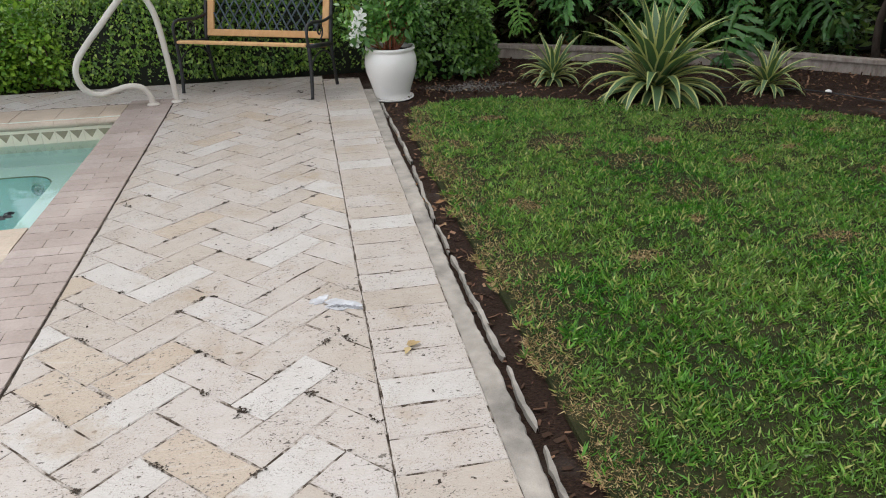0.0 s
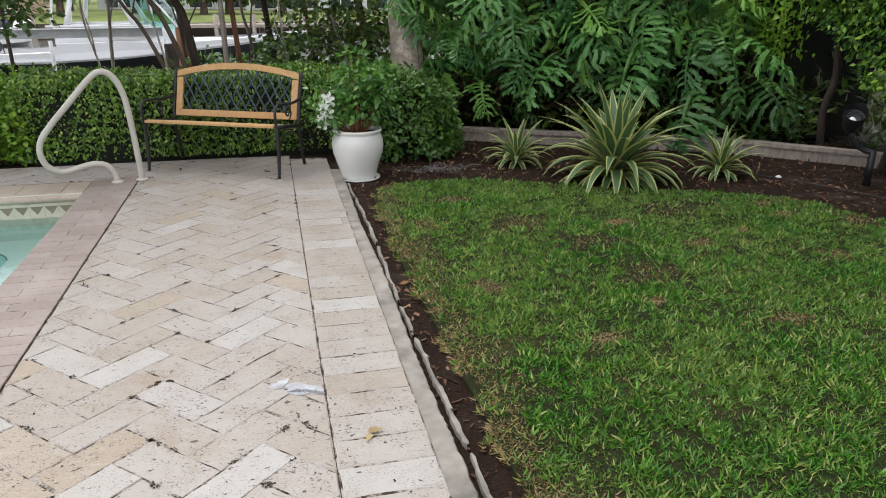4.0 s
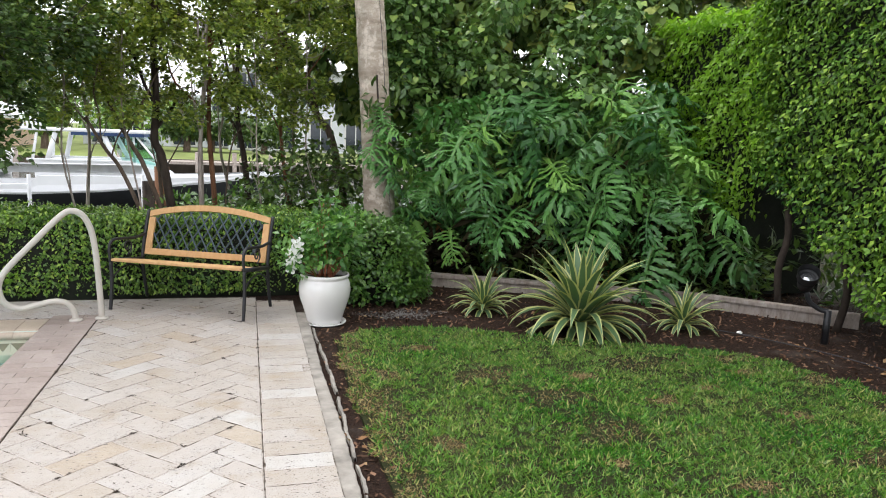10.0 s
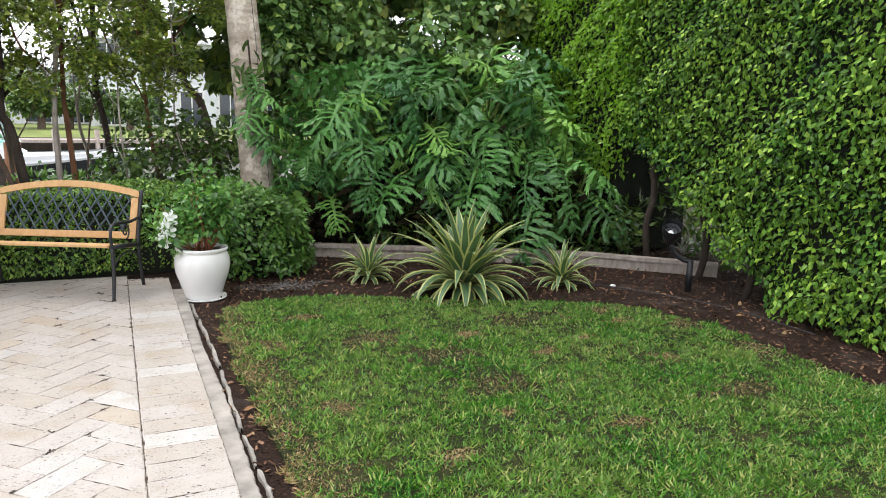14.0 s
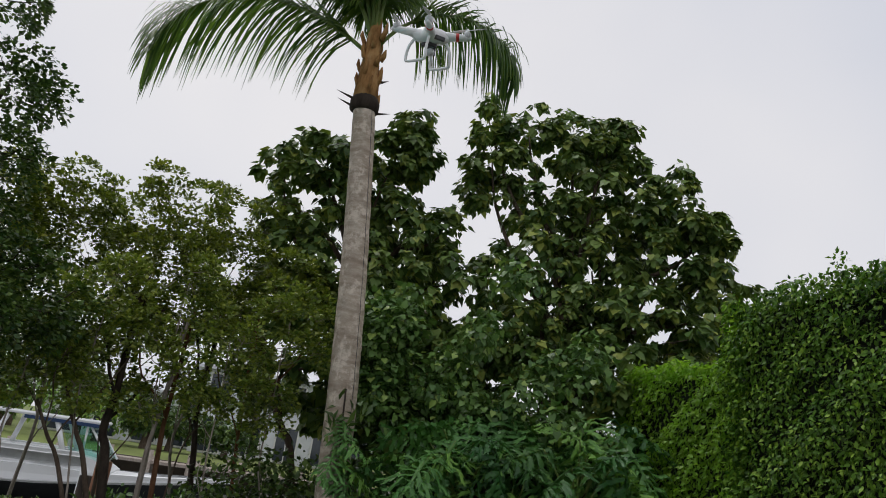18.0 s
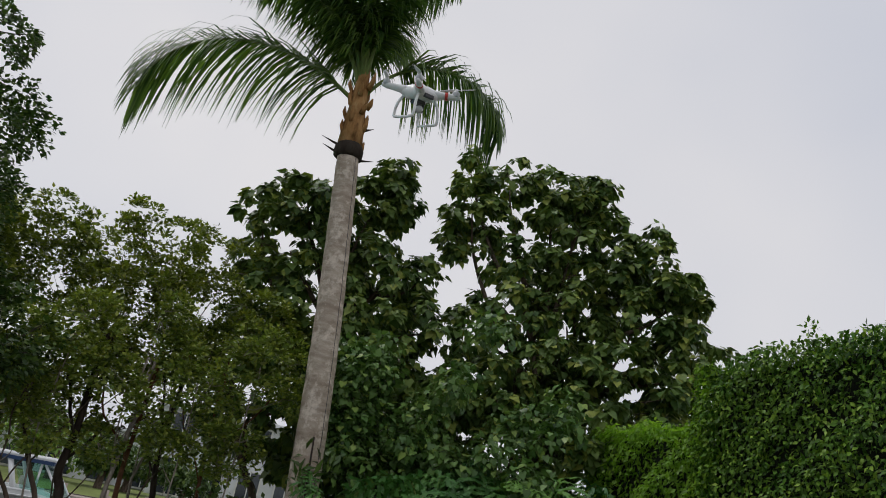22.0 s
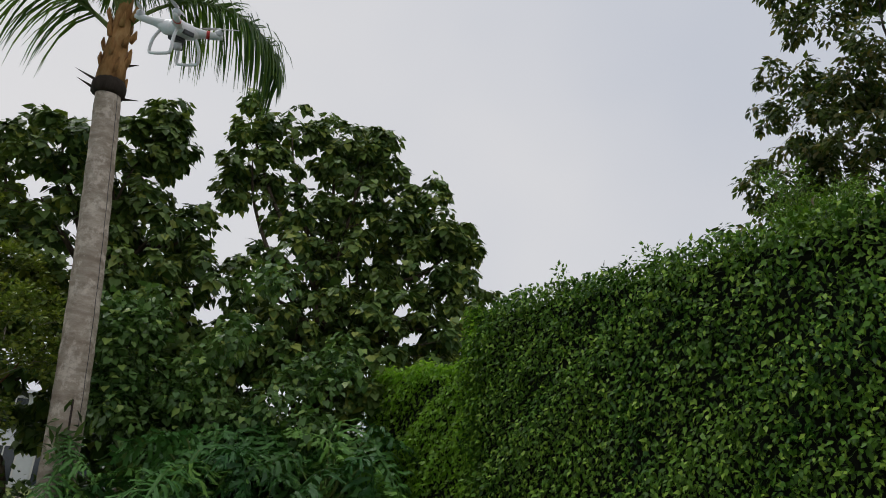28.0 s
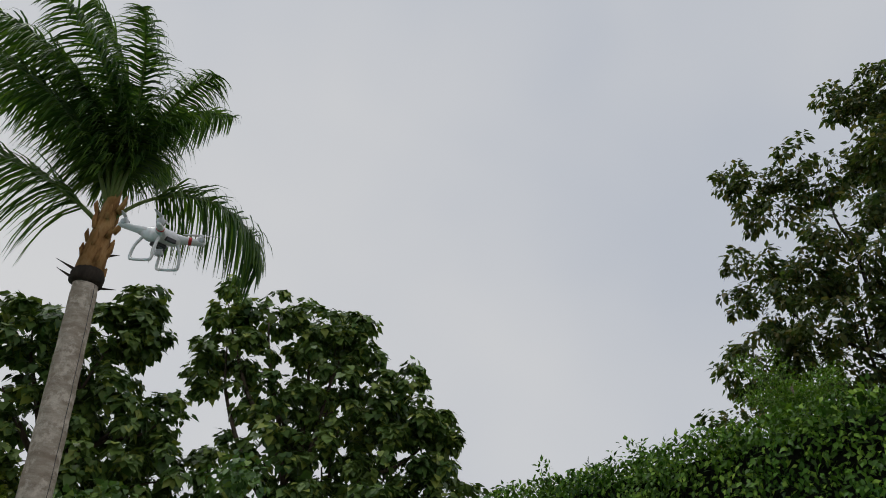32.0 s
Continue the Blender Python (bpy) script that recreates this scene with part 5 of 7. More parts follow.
def face_leaves(u, du, dv, out, count, thick, size, rag=0.05, keep=None):
    """Leaves over a clipped face: origin u, edges du and dv, outward normal out."""
    a, b = RNG.uniform(0, 1, count), RNG.uniform(0, 1, count)
    u, du, dv, out = (np.array(q, float) for q in (u, du, dv, out))
    p = u + a[:, None] * du + b[:, None] * dv
    lump = 0.5 * np.sin(p @ np.array([3.1, 2.7, 3.9])) + 0.5 * np.sin(p @ np.array([-7.3, 6.1, 8.2]) + 1)
    p = p + out * (rag * lump - thick * RNG.uniform(0, 1, count) ** 1.6)[:, None]
    gap = np.sin(p @ np.array([33.0, 27.0, 38.0]) + 2 * np.sin(p @ np.array([5.0, -9.0, 7.0]))) * np.sin(p @ np.array([-21.0, 30.0, 44.0]) + 1)
    p = p - out * (0.15 * (gap > 0.34))[:, None]
    if keep is not None:
        k = keep(p)
        p = p[k]
    n = len(p)
    along = rand_dirs(n) * 0.85 + np.array([0, 0, -0.85]) + out * 0.45
    up = out * 0.9 + np.array([0, 0, 0.7]) + rand_dirs(n) * 0.8
    s = size * (1 + RNG.uniform(-0.35, 0.35, n))
    return p, along, up, s


def join_leaves(name, parts, shape, mat):
    pos, al, up, s = (np.concatenate([p[k] for p in parts]) for k in range(4))
    return scatter_mesh(name, pos, al, up, s, shape, mat)


def build_hedges():
    reseed(84)
    # tall clipped hedge along the boundary
    hx, top, y0, y1 = 4.66, 3.64, -3.0, 5.02
    slope = 0.045
    hedge = thing("tall_hedge", pose(0, 0, 0), "tall clipped ficus hedge with glossy green leaves", "hedge")
    fx = lambda y: hx + slope * (y - 1.7)
    under = lambda y: np.maximum(0.03, (y - 2.65) * 0.62)
    # solid core, coloured near-black as the shade deep in the hedge
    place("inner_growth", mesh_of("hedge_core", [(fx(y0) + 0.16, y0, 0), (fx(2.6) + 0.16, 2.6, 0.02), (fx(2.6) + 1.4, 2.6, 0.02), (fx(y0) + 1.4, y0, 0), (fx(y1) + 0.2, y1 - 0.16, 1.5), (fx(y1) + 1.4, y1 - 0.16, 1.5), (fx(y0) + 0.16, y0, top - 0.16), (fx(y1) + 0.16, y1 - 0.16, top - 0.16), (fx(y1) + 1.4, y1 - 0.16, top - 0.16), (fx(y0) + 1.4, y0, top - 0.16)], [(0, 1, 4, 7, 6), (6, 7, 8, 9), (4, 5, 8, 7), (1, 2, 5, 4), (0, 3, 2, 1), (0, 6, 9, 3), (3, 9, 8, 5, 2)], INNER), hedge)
    keep = lambda p: p[:, 2] > under(p[:, 1]) + 0.05 * np.sin(p[:, 1] * 9)
    parts = [face_leaves((fx(-0.6), -0.6, 0), (fx(y1) - fx(-0.6), y1 + 0.6, 0), (0, 0, top), (-1, slope, 0), 56000, 0.2, 0.052, 0.065, keep), face_leaves((fx(y0), y0, 0), (fx(-0.6) - fx(y0), -0.6 - y0, 0), (0, 0, top), (-1, slope, 0), 11000, 0.2, 0.058, 0.065, keep), face_leaves((fx(y0), y0, top), (fx(-0.6) - fx(y0), -0.6 - y0, 0), (1.4, 0, 0), (0, 0, 1), 3000, 0.15, 0.075, 0.06),
             face_leaves((fx(y1) - 0.02, y1, 0.3), (0.9, 0, 0), (0, 0, top - 0.3), (0, 1, 0), 7000, 0.2, 0.058, 0.05, keep),
             face_leaves((fx(-0.6), -0.6, top), (fx(y1) - fx(-0.6), y1 + 0.6, 0), (1.0, 0, 0), (0, 0, 1), 9000, 0.15, 0.06, 0.06)]
    place("foliage", join_leaves("hedge_foliage", parts, OVAL, L_HEDGE), hedge)
    shoots = np.stack([RNG.uniform(fx(1) + 0.0, fx(1) + 0.6, 60), RNG.uniform(-0.4, y1, 60), np.full(60, top - 0.05)], 1)
    tall = np.array([(4.72, 2.35, top), (4.80, 2.5, top + 0.03), (4.70, 2.62, top), (4.9, 2.45, top + 0.03), (4.75, 3.4, top + 0.02), (4.72, 3.42, top + 0.05), (4.8, 1.2, top), (4.8, 0.6, top + 0.02)])
    shoots = np.concatenate([shoots, np.repeat(tall, 3, 0) + RNG.normal(0, 0.03, (24, 3))])
    tagged(place("new_growth", clump_leaves(shoots, 8, 0.045, 0.05, OVAL, L_HEDGE, "hedge_new_growth", -0.3, flat=1.3), hedge, "fresh growth standing above the clipped top"), kind="stuff")
    place("corner_growth", join_leaves("hedge_corner", [face_leaves((fx(y1) - 0.04, y1 - 0.22, 1.6), (0.02, 0.26, 0), (0, 0, top - 1.6), (-0.8, 0.5, 0), 900, 0.12, 0.055, 0.04)], OVAL, L_HEDGE2), hedge, "yellow-green young leaves at the corner")
    trunks = [(fx(3.2) + 0.25, 3.2), (fx(3.9) + 0.35, 3.9), (fx(4.6) + 0.3, 4.6), (fx(2.9) + 0.5, 2.95)]
    for x, y in trunks:
        place("trunk", Shape().tube(limb_path((x, y, -0.05), (x + 0.1, y + 0.05, 1.6), 0.08, 4), 0.035, 7).mesh("hedge_trunk", DARKBARK, True), hedge)
    # paler hedge behind its end
    h2 = thing("pale_hedge", pose(0, 0, 0), "lower pale yellow-green clipped hedge behind the tall one", "hedge")
    a, b, t2 = np.array((5.0, 5.25)), np.array((5.02, 7.5)), 3.12
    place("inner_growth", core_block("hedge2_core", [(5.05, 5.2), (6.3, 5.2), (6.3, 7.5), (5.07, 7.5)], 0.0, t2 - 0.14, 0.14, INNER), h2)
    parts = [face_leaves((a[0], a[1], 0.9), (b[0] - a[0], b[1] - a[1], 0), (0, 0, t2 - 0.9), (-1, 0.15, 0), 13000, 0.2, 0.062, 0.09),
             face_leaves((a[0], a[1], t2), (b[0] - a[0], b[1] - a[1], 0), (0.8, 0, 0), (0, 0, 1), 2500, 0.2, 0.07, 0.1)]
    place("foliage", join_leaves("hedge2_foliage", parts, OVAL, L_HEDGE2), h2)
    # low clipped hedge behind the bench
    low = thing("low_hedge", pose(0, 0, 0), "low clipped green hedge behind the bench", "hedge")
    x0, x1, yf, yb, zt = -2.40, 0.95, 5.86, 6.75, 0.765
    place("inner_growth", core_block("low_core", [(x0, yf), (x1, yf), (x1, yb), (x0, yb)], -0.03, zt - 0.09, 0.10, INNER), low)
    parts = [face_leaves((x0, yf, 0.03), (x1 - x0, 0, 0), (0, 0, zt - 0.03), (0, -1, 0.1), 34000, 0.17, 0.036, 0.035),
             face_leaves((x0, yf, zt), (x1 - x0, 0, 0), (0, yb - yf, 0), (0, 0, 1), 25000, 0.13, 0.036, 0.04)]
    place("foliage", join_leaves("low_foliage", parts, OVAL, L_BUSH), low)
    # rounded shrub beside the pot
    shrub = thing("rounded_shrub", pose(1.08, 5.80, 0), "rounded clipped dark green shrub beside the white pot", "shrub")
    n = 12000
    d = rand_dirs(n)
    d[:, 2] = np.abs(d[:, 2])
    rad = np.array([0.56, 0.52, 0.80])
    q = np.sign(d) * np.abs(d) ** 0.7
    q = q / np.max(np.abs(q), 1, keepdims=True) ** 0.55
    lump = 1 + 0.05 * np.sin(q @ np.array([5.0, 7.0, 6.0])) + 0.04 * np.sin(q @ np.array([-13.0, 11.0, 9.0]))
    p = q * rad * (lump * (1 - 0.22 * RNG.uniform(0, 1, n) ** 1.7))[:, None]
    p[:, 2] *= 1 - 0.22 * np.clip(p[:, 0] / 0.56, 0, 1)
    me = scatter_mesh("shrub_foliage", p, d * 0.5 + rand_dirs(n) * 0.7 + np.array([0, 0, -0.3]), d + np.array([0, 0, 0.6]) + rand_dirs(n) * 0.4, 0.058 * (1 + RNG.uniform(-0.35, 0.35, n)), OVAL, L_MID)
    place("foliage", me, shrub)
    # solid core, coloured near-black as the shade within the shrub
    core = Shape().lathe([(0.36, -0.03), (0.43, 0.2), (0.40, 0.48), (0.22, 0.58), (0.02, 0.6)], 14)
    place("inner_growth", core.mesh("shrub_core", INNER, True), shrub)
    # loose softer shrubs along the water side
    for k, (x, y, r, h) in enumerate([(-2.55, 6.12, 0.46, 0.70), (-2.95, 6.15, 0.55, 0.72), (-3.6, 6.2, 0.6, 0.74), (-4.3, 6.25, 0.65, 0.76), (-2.55, 6.9, 0.5, 0.76), (-3.4, 7.0, 0.55, 0.80), (-5.1, 6.3, 0.7, 0.74)]):
        sb = thing("soft_shrub", pose(x, y, -0.03), "loose bright green shrub with broad leaves", "shrub", "loose shrubs by the water")
        c = in_blobs([(0, 0, h * 0.5, r, r * 0.8, h * 0.52)], 90, 0.6)
        c[:, 2] = np.maximum(c[:, 2], 0.08)
        place("foliage", clump_leaves(c, 42, 0.15, 0.052, ROUND, L_BUSH if k == 3 else L_SOFT, "soft_foliage", 0.1), sb)
        for j in range(6):
            a = j * 1.05
            place("stem", Shape().tube(limb_path((0.08 * math.cos(a), 0.08 * math.sin(a), 0), (r * 0.6 * math.cos(a), r * 0.6 * math.sin(a), h * 0.75), 0.1, 3), 0.010, 5).mesh("shrub_stem", BARK, True), sb)


def build_agave(at, scale, count, name_label, seed=1):
    rnd = random.Random(seed)
    ag = thing("variegated_agave", at, name_label, "agave", "variegated agaves in the mulch bed")
    for k in range(count):
        t = k / (count - 1)
        az = k * 2.39996
        out = radians(4 + 70 * t ** 0.7 + rnd.uniform(-6, 6))      # lean from upright
        ln = scale * (0.58 + 0.24 * math.sin(math.pi * min(1, 0.25 + 0.75 * t))) * rnd.uniform(0.9, 1.08)
        wd = scale * 0.040 * rnd.uniform(0.8, 1.15)
        droop = radians(16 + 100 * t ** 0.8) * rnd.uniform(0.7, 1.25)
        v, f, idx = [], [], []
        seg = 9
        x = z = 0.0
        r0 = 0.02 * scale
        for i in range(seg + 1):
            u = i / seg
            w = wd * (0.55 + 0.75 * math.sin(math.pi * min(1, 0.18 + 0.62 * u))) * (1 - u ** 3.2) + 0.0008
            a2 = out + droop * u ** 1.6
            if i:
                x += ln / seg * math.sin(a2)
                z += ln / seg * math.cos(a2)
            fold = w * 0.32 * (1 - 0.5 * u)
            nx, nz = -math.cos(a2), math.sin(a2)
            for e, lift in ((-1, fold), (-0.66, fold * 0.35), (0, 0), (0.66, fold * 0.35), (1, fold)):
                v.append((r0 + x + nx * lift, e * w, z + nz * lift))
        for i in range(seg):
            for c in range(4):
                f.append((i * 5 + c, i * 5 + c + 1, i * 5 + 6 + c, i * 5 + 5 + c))
                idx.append(1 if c in (0, 3) else 0)
        me = mesh_of("agave_leaf", v, f, [AG_GREEN, AG_YELL], idx, True)
        place("leaf", me, ag, at=pose(0, 0, 0.015 + 0.10 * scale * (1 - t), 0, 0, math.degrees(az)))
    place("base", Shape().lathe([(0.05 * scale, -0.02), (0.06 * scale, 0.05 * scale), (0.03 * scale, 0.14 * scale)], 10).mesh("agave_base", AG_GREEN, True), ag)


def philo_leaf_mesh(seed):
    """A broad drooping blade cut nearly to the midrib into slender wavy lobes, each cut again; it hangs along +x from the petiole's end."""
    rnd = random.Random(seed)
    L, W = 0.66, 0.36
    v, f, idx = [], [], []
    bend = lambda s: -0.24 * s * s * L
    def face(pts, slot=0):
        k = len(v)
        v.extend(pts)
        f.append(tuple(range(k, k + len(pts))))
        idx.append(slot)
    for i in range(12):
        a, b = i / 12, (i + 1) / 12
        w0, w1 = 0.026 * (1 - a) + 0.010, 0.026 * (1 - b) + 0.010
        for e in (-1, 1):
            face([(a * L, 0, bend(a) - 0.003), (b * L, 0, bend(b) - 0.003), (b * L, e * w1, bend(b) + 0.35 * w1), (a * L, e * w0, bend(a) + 0.35 * w0)][::e])
        face([(a * L, -0.005 * (1 - a), bend(a) + 0.002), (b * L, -0.005 * (1 - b), bend(b) + 0.002), (b * L, 0.005 * (1 - b), bend(b) + 0.002), (a * L, 0.005 * (1 - a), bend(a) + 0.002)], 1)
    n = 10
    for i in range(n):
        for sgn in (-1, 1):
            t = i / (n - 1)
            s0 = (0.0 + 0.96 * t) * L
            ln = W * (0.66 + 0.48 * math.sin(math.pi * (0.22 + 0.6 * t))) * (1 - 0.5 * t ** 3) * rnd.uniform(0.68, 1.18)
            ang = radians(146 - 112 * t ** 0.85 + rnd.uniform(-14, 14))
            d, nr = (math.cos(ang), sgn * math.sin(ang)), (-sgn * math.sin(ang), math.cos(ang))
            ph, amp, curl = rnd.uniform(0, 6), rnd.uniform(0.015, 0.045), rnd.uniform(0.15, 0.85)
            def at(u, side):
                cx = s0 + d[0] * ln * u + 0.30 * u * u * ln + nr[0] * (side + 0.012 * math.sin(u * 7 + ph))
                cy = d[1] * ln * u + nr[1] * (side + 0.012 * math.sin(u * 7 + ph))
                return (cx, cy, bend(s0 / L) - curl * ln * u ** 1.8 + amp * math.sin(u * 9 + ph) - 0.45 * abs(side))
            w = 0.030 * (1 - 0.3 * t)
            m = 5
            for k in range(m):
                a, b = k / m, (k + 1) / m
                wa, wb = w * (1 - 0.2 * a), w * (1 - 0.2 * b) if k < m - 1 else w * 0.3
                face([at(a, -wa), at(b, -wb), at(b, wb), at(a, wa)])
            for k in range(3):
                for e in (-1, 1):
                    u = 0.34 + 0.21 * k + (0.09 if e > 0 else 0) + rnd.uniform(-0.03, 0.03)
                    tw = w * rnd.uniform(1.6, 2.2) * (1 - 0.12 * k)
                    face([at(u - 0.10, e * w * 0.6), at(u + 0.09, e * w * 0.6), at(u + 0.16, e * tw * 0.8), at(u + 0.15, e * tw), at(u + 0.06, e * tw * 0.86)][::e])
    return mesh_of("split_leaf", v, f, [L_PHILO, STEM], idx)


def build_philodendrons():
    reseed(133)
    rnd = random.Random(11)
    blades = [philo_leaf_mesh(s) for s in (1, 2, 3, 4, 5, 6, 7)]
    spots = [(2.48, 7.12, 0.95, 30, 0.9), (2.75, 6.65, 1.15, 32, 0.95), (3.25, 6.40, 0.80, 30, 0.95), (3.85, 6.05, 1.1, 32, 0.95), (4.40, 5.75, 0.75, 24, 0.8), (4.3, 6.6, 1.45, 34, 0.9), (3.4, 7.0, 1.50, 36, 0.9), (4.85, 5.6, 0.45, 16, 0.62), (2.1, 6.75, 0.55, 22, 0.7)]
    for x, y, zc, count, sc in spots:
        ph = thing("split_leaf_philodendron", pose(x, y, -0.03), "large philodendron with glossy deeply split green leaves", "philodendron", "philodendrons behind the edging")
        place("trunk", Shape().tube(limb_path((0.05, 0.05, 0), (0, 0, zc + 0.15), 0.1, 4), [0.085] * 7 + [0.06] * 6, 10).mesh("philo_trunk", BOOT, True), ph)
        count = int(count * 0.95)
        # added blades, coloured almost black to stand for shade behind the leaves
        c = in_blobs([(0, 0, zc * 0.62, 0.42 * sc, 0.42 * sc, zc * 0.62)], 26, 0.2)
        tagged(place("thatch", clump_leaves(c, 16, 0.2, 0.26, LONG, CLUMP_SHADE, "thatch", -0.4), ph, "near-black filler blades standing in for shade inside the clump"), kind="stuff")
        for k in range(count):
            t = (k + 0.5) / count
            az = k * 2.39996 + rnd.uniform(-0.3, 0.3)
            el = radians(84 - 100 * t + rnd.uniform(-12, 12))
            ln = sc * rnd.uniform(0.45, 1.0)
            dv = Vector((math.cos(el) * math.cos(az), math.cos(el) * math.sin(az), math.sin(el)))
            base = Vector((0, 0, zc + 0.12 * (1 - t)))
            tip = base + dv * ln
            mid = base + dv * ln * 0.5 + Vector((0, 0, 0.10 * ln))
            place("petiole", Shape().tube(smooth_path([base, mid, tip], 3), [0.016, 0.015, 0.014, 0.012, 0.011, 0.010, 0.010], 6).mesh("petiole", STEM, True), ph)
            s = sc * rnd.uniform(0.6, 1.1)
            pitch = rnd.uniform(12, 76) if t > 0.2 else rnd.uniform(-30, 30)
            m = Matrix.Translation(tip) @ Euler((radians(rnd.uniform(-40, 40)), radians(pitch), az + rnd.uniform(-0.7, 0.7))).to_matrix().to_4x4() @ Matrix.Scale(s, 4)
            place("leaf", blades[k % 7], ph, at=m)


def build_palm():
    reseed(70)
    pts = [(1.44, 6.95, -0.05), (1.42, 6.95, 0.6), (1.36, 6.97, 1.6), (1.29, 6.99, 2.6), (1.19, 7.01, 3.7), (1.07, 7.03, 4.8), (0.965, 7.05, 5.72)]
    palm = thing("palm_tree", pose(0, 0, 0), "tall grey-trunked feather palm with shaggy brown crown base", "palm")
    path = smooth_path(pts, 8)
    rad = [0.185 - 0.045 * (k / (len(path) - 1)) ** 1.3 + (0.03 if k < 2 else 0) + 0.003 * math.sin(k * 2.1) for k in range(len(path))]
    place("trunk", Shape().tube(path, rad, 20).mesh("palm_trunk", PALMBARK, True), palm)
    seam = [(p.x + r * 0.55, p.y - r * 0.845, p.z) for p, r in zip(path[6:], rad[6:])]
    place("wire", Shape().tube(seam, 0.003, 5).mesh("trunk_wire", DGREY), palm, "dark wire running up the trunk")
    top = Vector((0.955, 7.05, 5.72))
    axis = Vector((-0.04, 0.0, 1)).normalized()
    place("collar", Shape().lathe([(0.14, -0.03), (0.185, 0.0), (0.19, 0.10), (0.16, 0.17), (0.10, 0.2)], 18).mesh("palm_collar", DARKBARK, True), palm, "ring of dark dead leaf bases", at=Matrix.Translation(top))
    place("crownshaft", Shape().tube([top + axis * 0.12, top + axis * 0.35, top + axis * 0.7, top + axis * 1.1, top + axis * 1.45], [0.165, 0.15, 0.115, 0.09, 0.06], 16).mesh("crownshaft", BOOT, True), palm, "shaggy orange-brown crown shaft")
    rnd = random.Random(21)
    for k in range(20):
        a = k * 2.4
        z = 0.1 + 0.05 * k
        b = top + axis * z + Vector((math.cos(a), math.sin(a), 0)) * 0.12
        e = b + Vector((math.cos(a) * 0.05, math.sin(a) * 0.05, 0.16 + rnd.uniform(0, 0.1)))
        place("leaf_boot", Shape().tube([b, b.lerp(e, 0.5) + Vector((math.cos(a), math.sin(a), 0)) * 0.015, e], [0.05, 0.045, 0.012], 7, flat=0.4).mesh("leaf_boot", BOOT, True), palm)
    for a, z, ln in ((3.3, 0.12, 0.24), (3.0, 0.02, 0.2), (0.4, 0.45, 0.12), (-0.4, -0.02, 0.22)):
        b = top + Vector((math.cos(a), math.sin(a) * 0.3 - 0.05, 0)) * 0.15 + Vector((0, 0, z))
        place("spike", Shape().tube([b, b + Vector((math.cos(a) * ln, 0, 0.06))], [0.02, 0.002], 6).mesh("dead_spike", DARKBARK), palm)
    # fronds: heading, start elevation, length, bend, leaflet length, height of the base, bare share of the stem
    fronds = [(178, 33, 3.2, 118, 1.25, 0.8, 0.1), (186, 64, 3.0, 96, 0.8, 1.08, 0.14), (-5, 62, 2.68, 154, 1.05, 0.92, 0.26), (182, 88, 3.2, 46, 0.79, 1.2, 0.16), (100, 86, 3.0, 40, 0.72, 1.2, 0.16), (5, 94, 2.65, 72, 0.74, 1.2, 0.18), (172, 80, 3.1, 82, 0.79, 1.18, 0.16), (192, 73, 2.95, 86, 0.84, 1.15, 0.16), (150, 78, 2.7, 92, 0.74, 1.15, 0.18), (-75, 84, 2.4, 112, 0.72, 1.2, 0.18), (40, 91, 2.2, 45, 0.72, 1.2, 0.2), (-110, 82, 2.7, 100, 0.74, 1.18, 0.18), (220, 79, 2.8, 94, 0.74, 1.16, 0.18), (70, 83, 2.6, 95, 0.72, 1.18, 0.2), (-15, 94, 1.8, 40, 0.6, 1.22, 0.2), (120, 82, 2.8, 80, 0.74, 1.2, 0.18)]
    for head, el, ln, bend, leaf, start, bare in fronds:
        az = radians(head)
        hd = Vector((math.cos(az), math.sin(az), 0))
        n = 62
        p = top + axis * start + hd * 0.05
        rach, tang = [p.copy()], []
        for i in range(n):
            u = i / n
            ang = radians(el - bend * u ** 1.35)
            t = hd * math.cos(ang) + Vector((0, 0, math.sin(ang)))
            tang.append(t)
            p = p + t * (ln / n)
            rach.append(p.copy())
        tang.append(tang[-1])
        fr = place("frond", Shape().tube(rach[::3] + [rach[-1]], [max(0.003, 0.030 - 0.026 * k / 21) for k in range(len(rach[::3]) + 1)], 6).mesh("rachis", STEM, True), palm)
        V, F = [], []
        side = hd.cross(Vector((0, 0, 1)))
        for i in range(int(bare * n), n + 1):
            u = i / n
            for sgn in (-1, 1):
                for dup in (0, 1):
                    L = leaf * (0.55 + 0.5 * math.sin(math.pi * (0.12 + 0.80 * u))) * rnd.uniform(0.85, 1.1) * (1 if u < 0.9 else 0.7)
                    t = tang[i]
                    out = (side * sgn * rnd.uniform(0.75, 1.0) + t * rnd.uniform(0.35, 0.75) + Vector((-0.12, 0, rnd.uniform(-0.2, 0.4)))).normalized()
                    q = rach[i] - t * (dup * ln / n * 0.5)
                    w = 0.014 * rnd.uniform(0.8, 1.2)
                    wn = out.cross(Vector((0, 0, 1)))
                    wn = wn.normalized() if wn.length > 0.05 else t
                    m = 4
                    sag = rnd.uniform(0.8, 1.7)
                    k0 = len(V)
                    dirn = out.copy()
                    for j in range(m + 1):
                        s = j / m
                        ww = w * (1 - s ** 2.2) + 0.001
                        V.append(tuple(q - wn * ww))
                        V.append(tuple(q + wn * ww))
                        dirn = (dirn + Vector((0, 0, -sag * (0.32 + 0.36 * s)))).normalized()
                        q = q + dirn * (L / m)
                    F += [(k0 + 2 * j, k0 + 2 * j + 1, k0 + 2 * j + 3, k0 + 2 * j + 2) for j in range(m)]
        place("leaflet_blade", fast_mesh("leaflet_blade", V, F, L_PALM), fr)


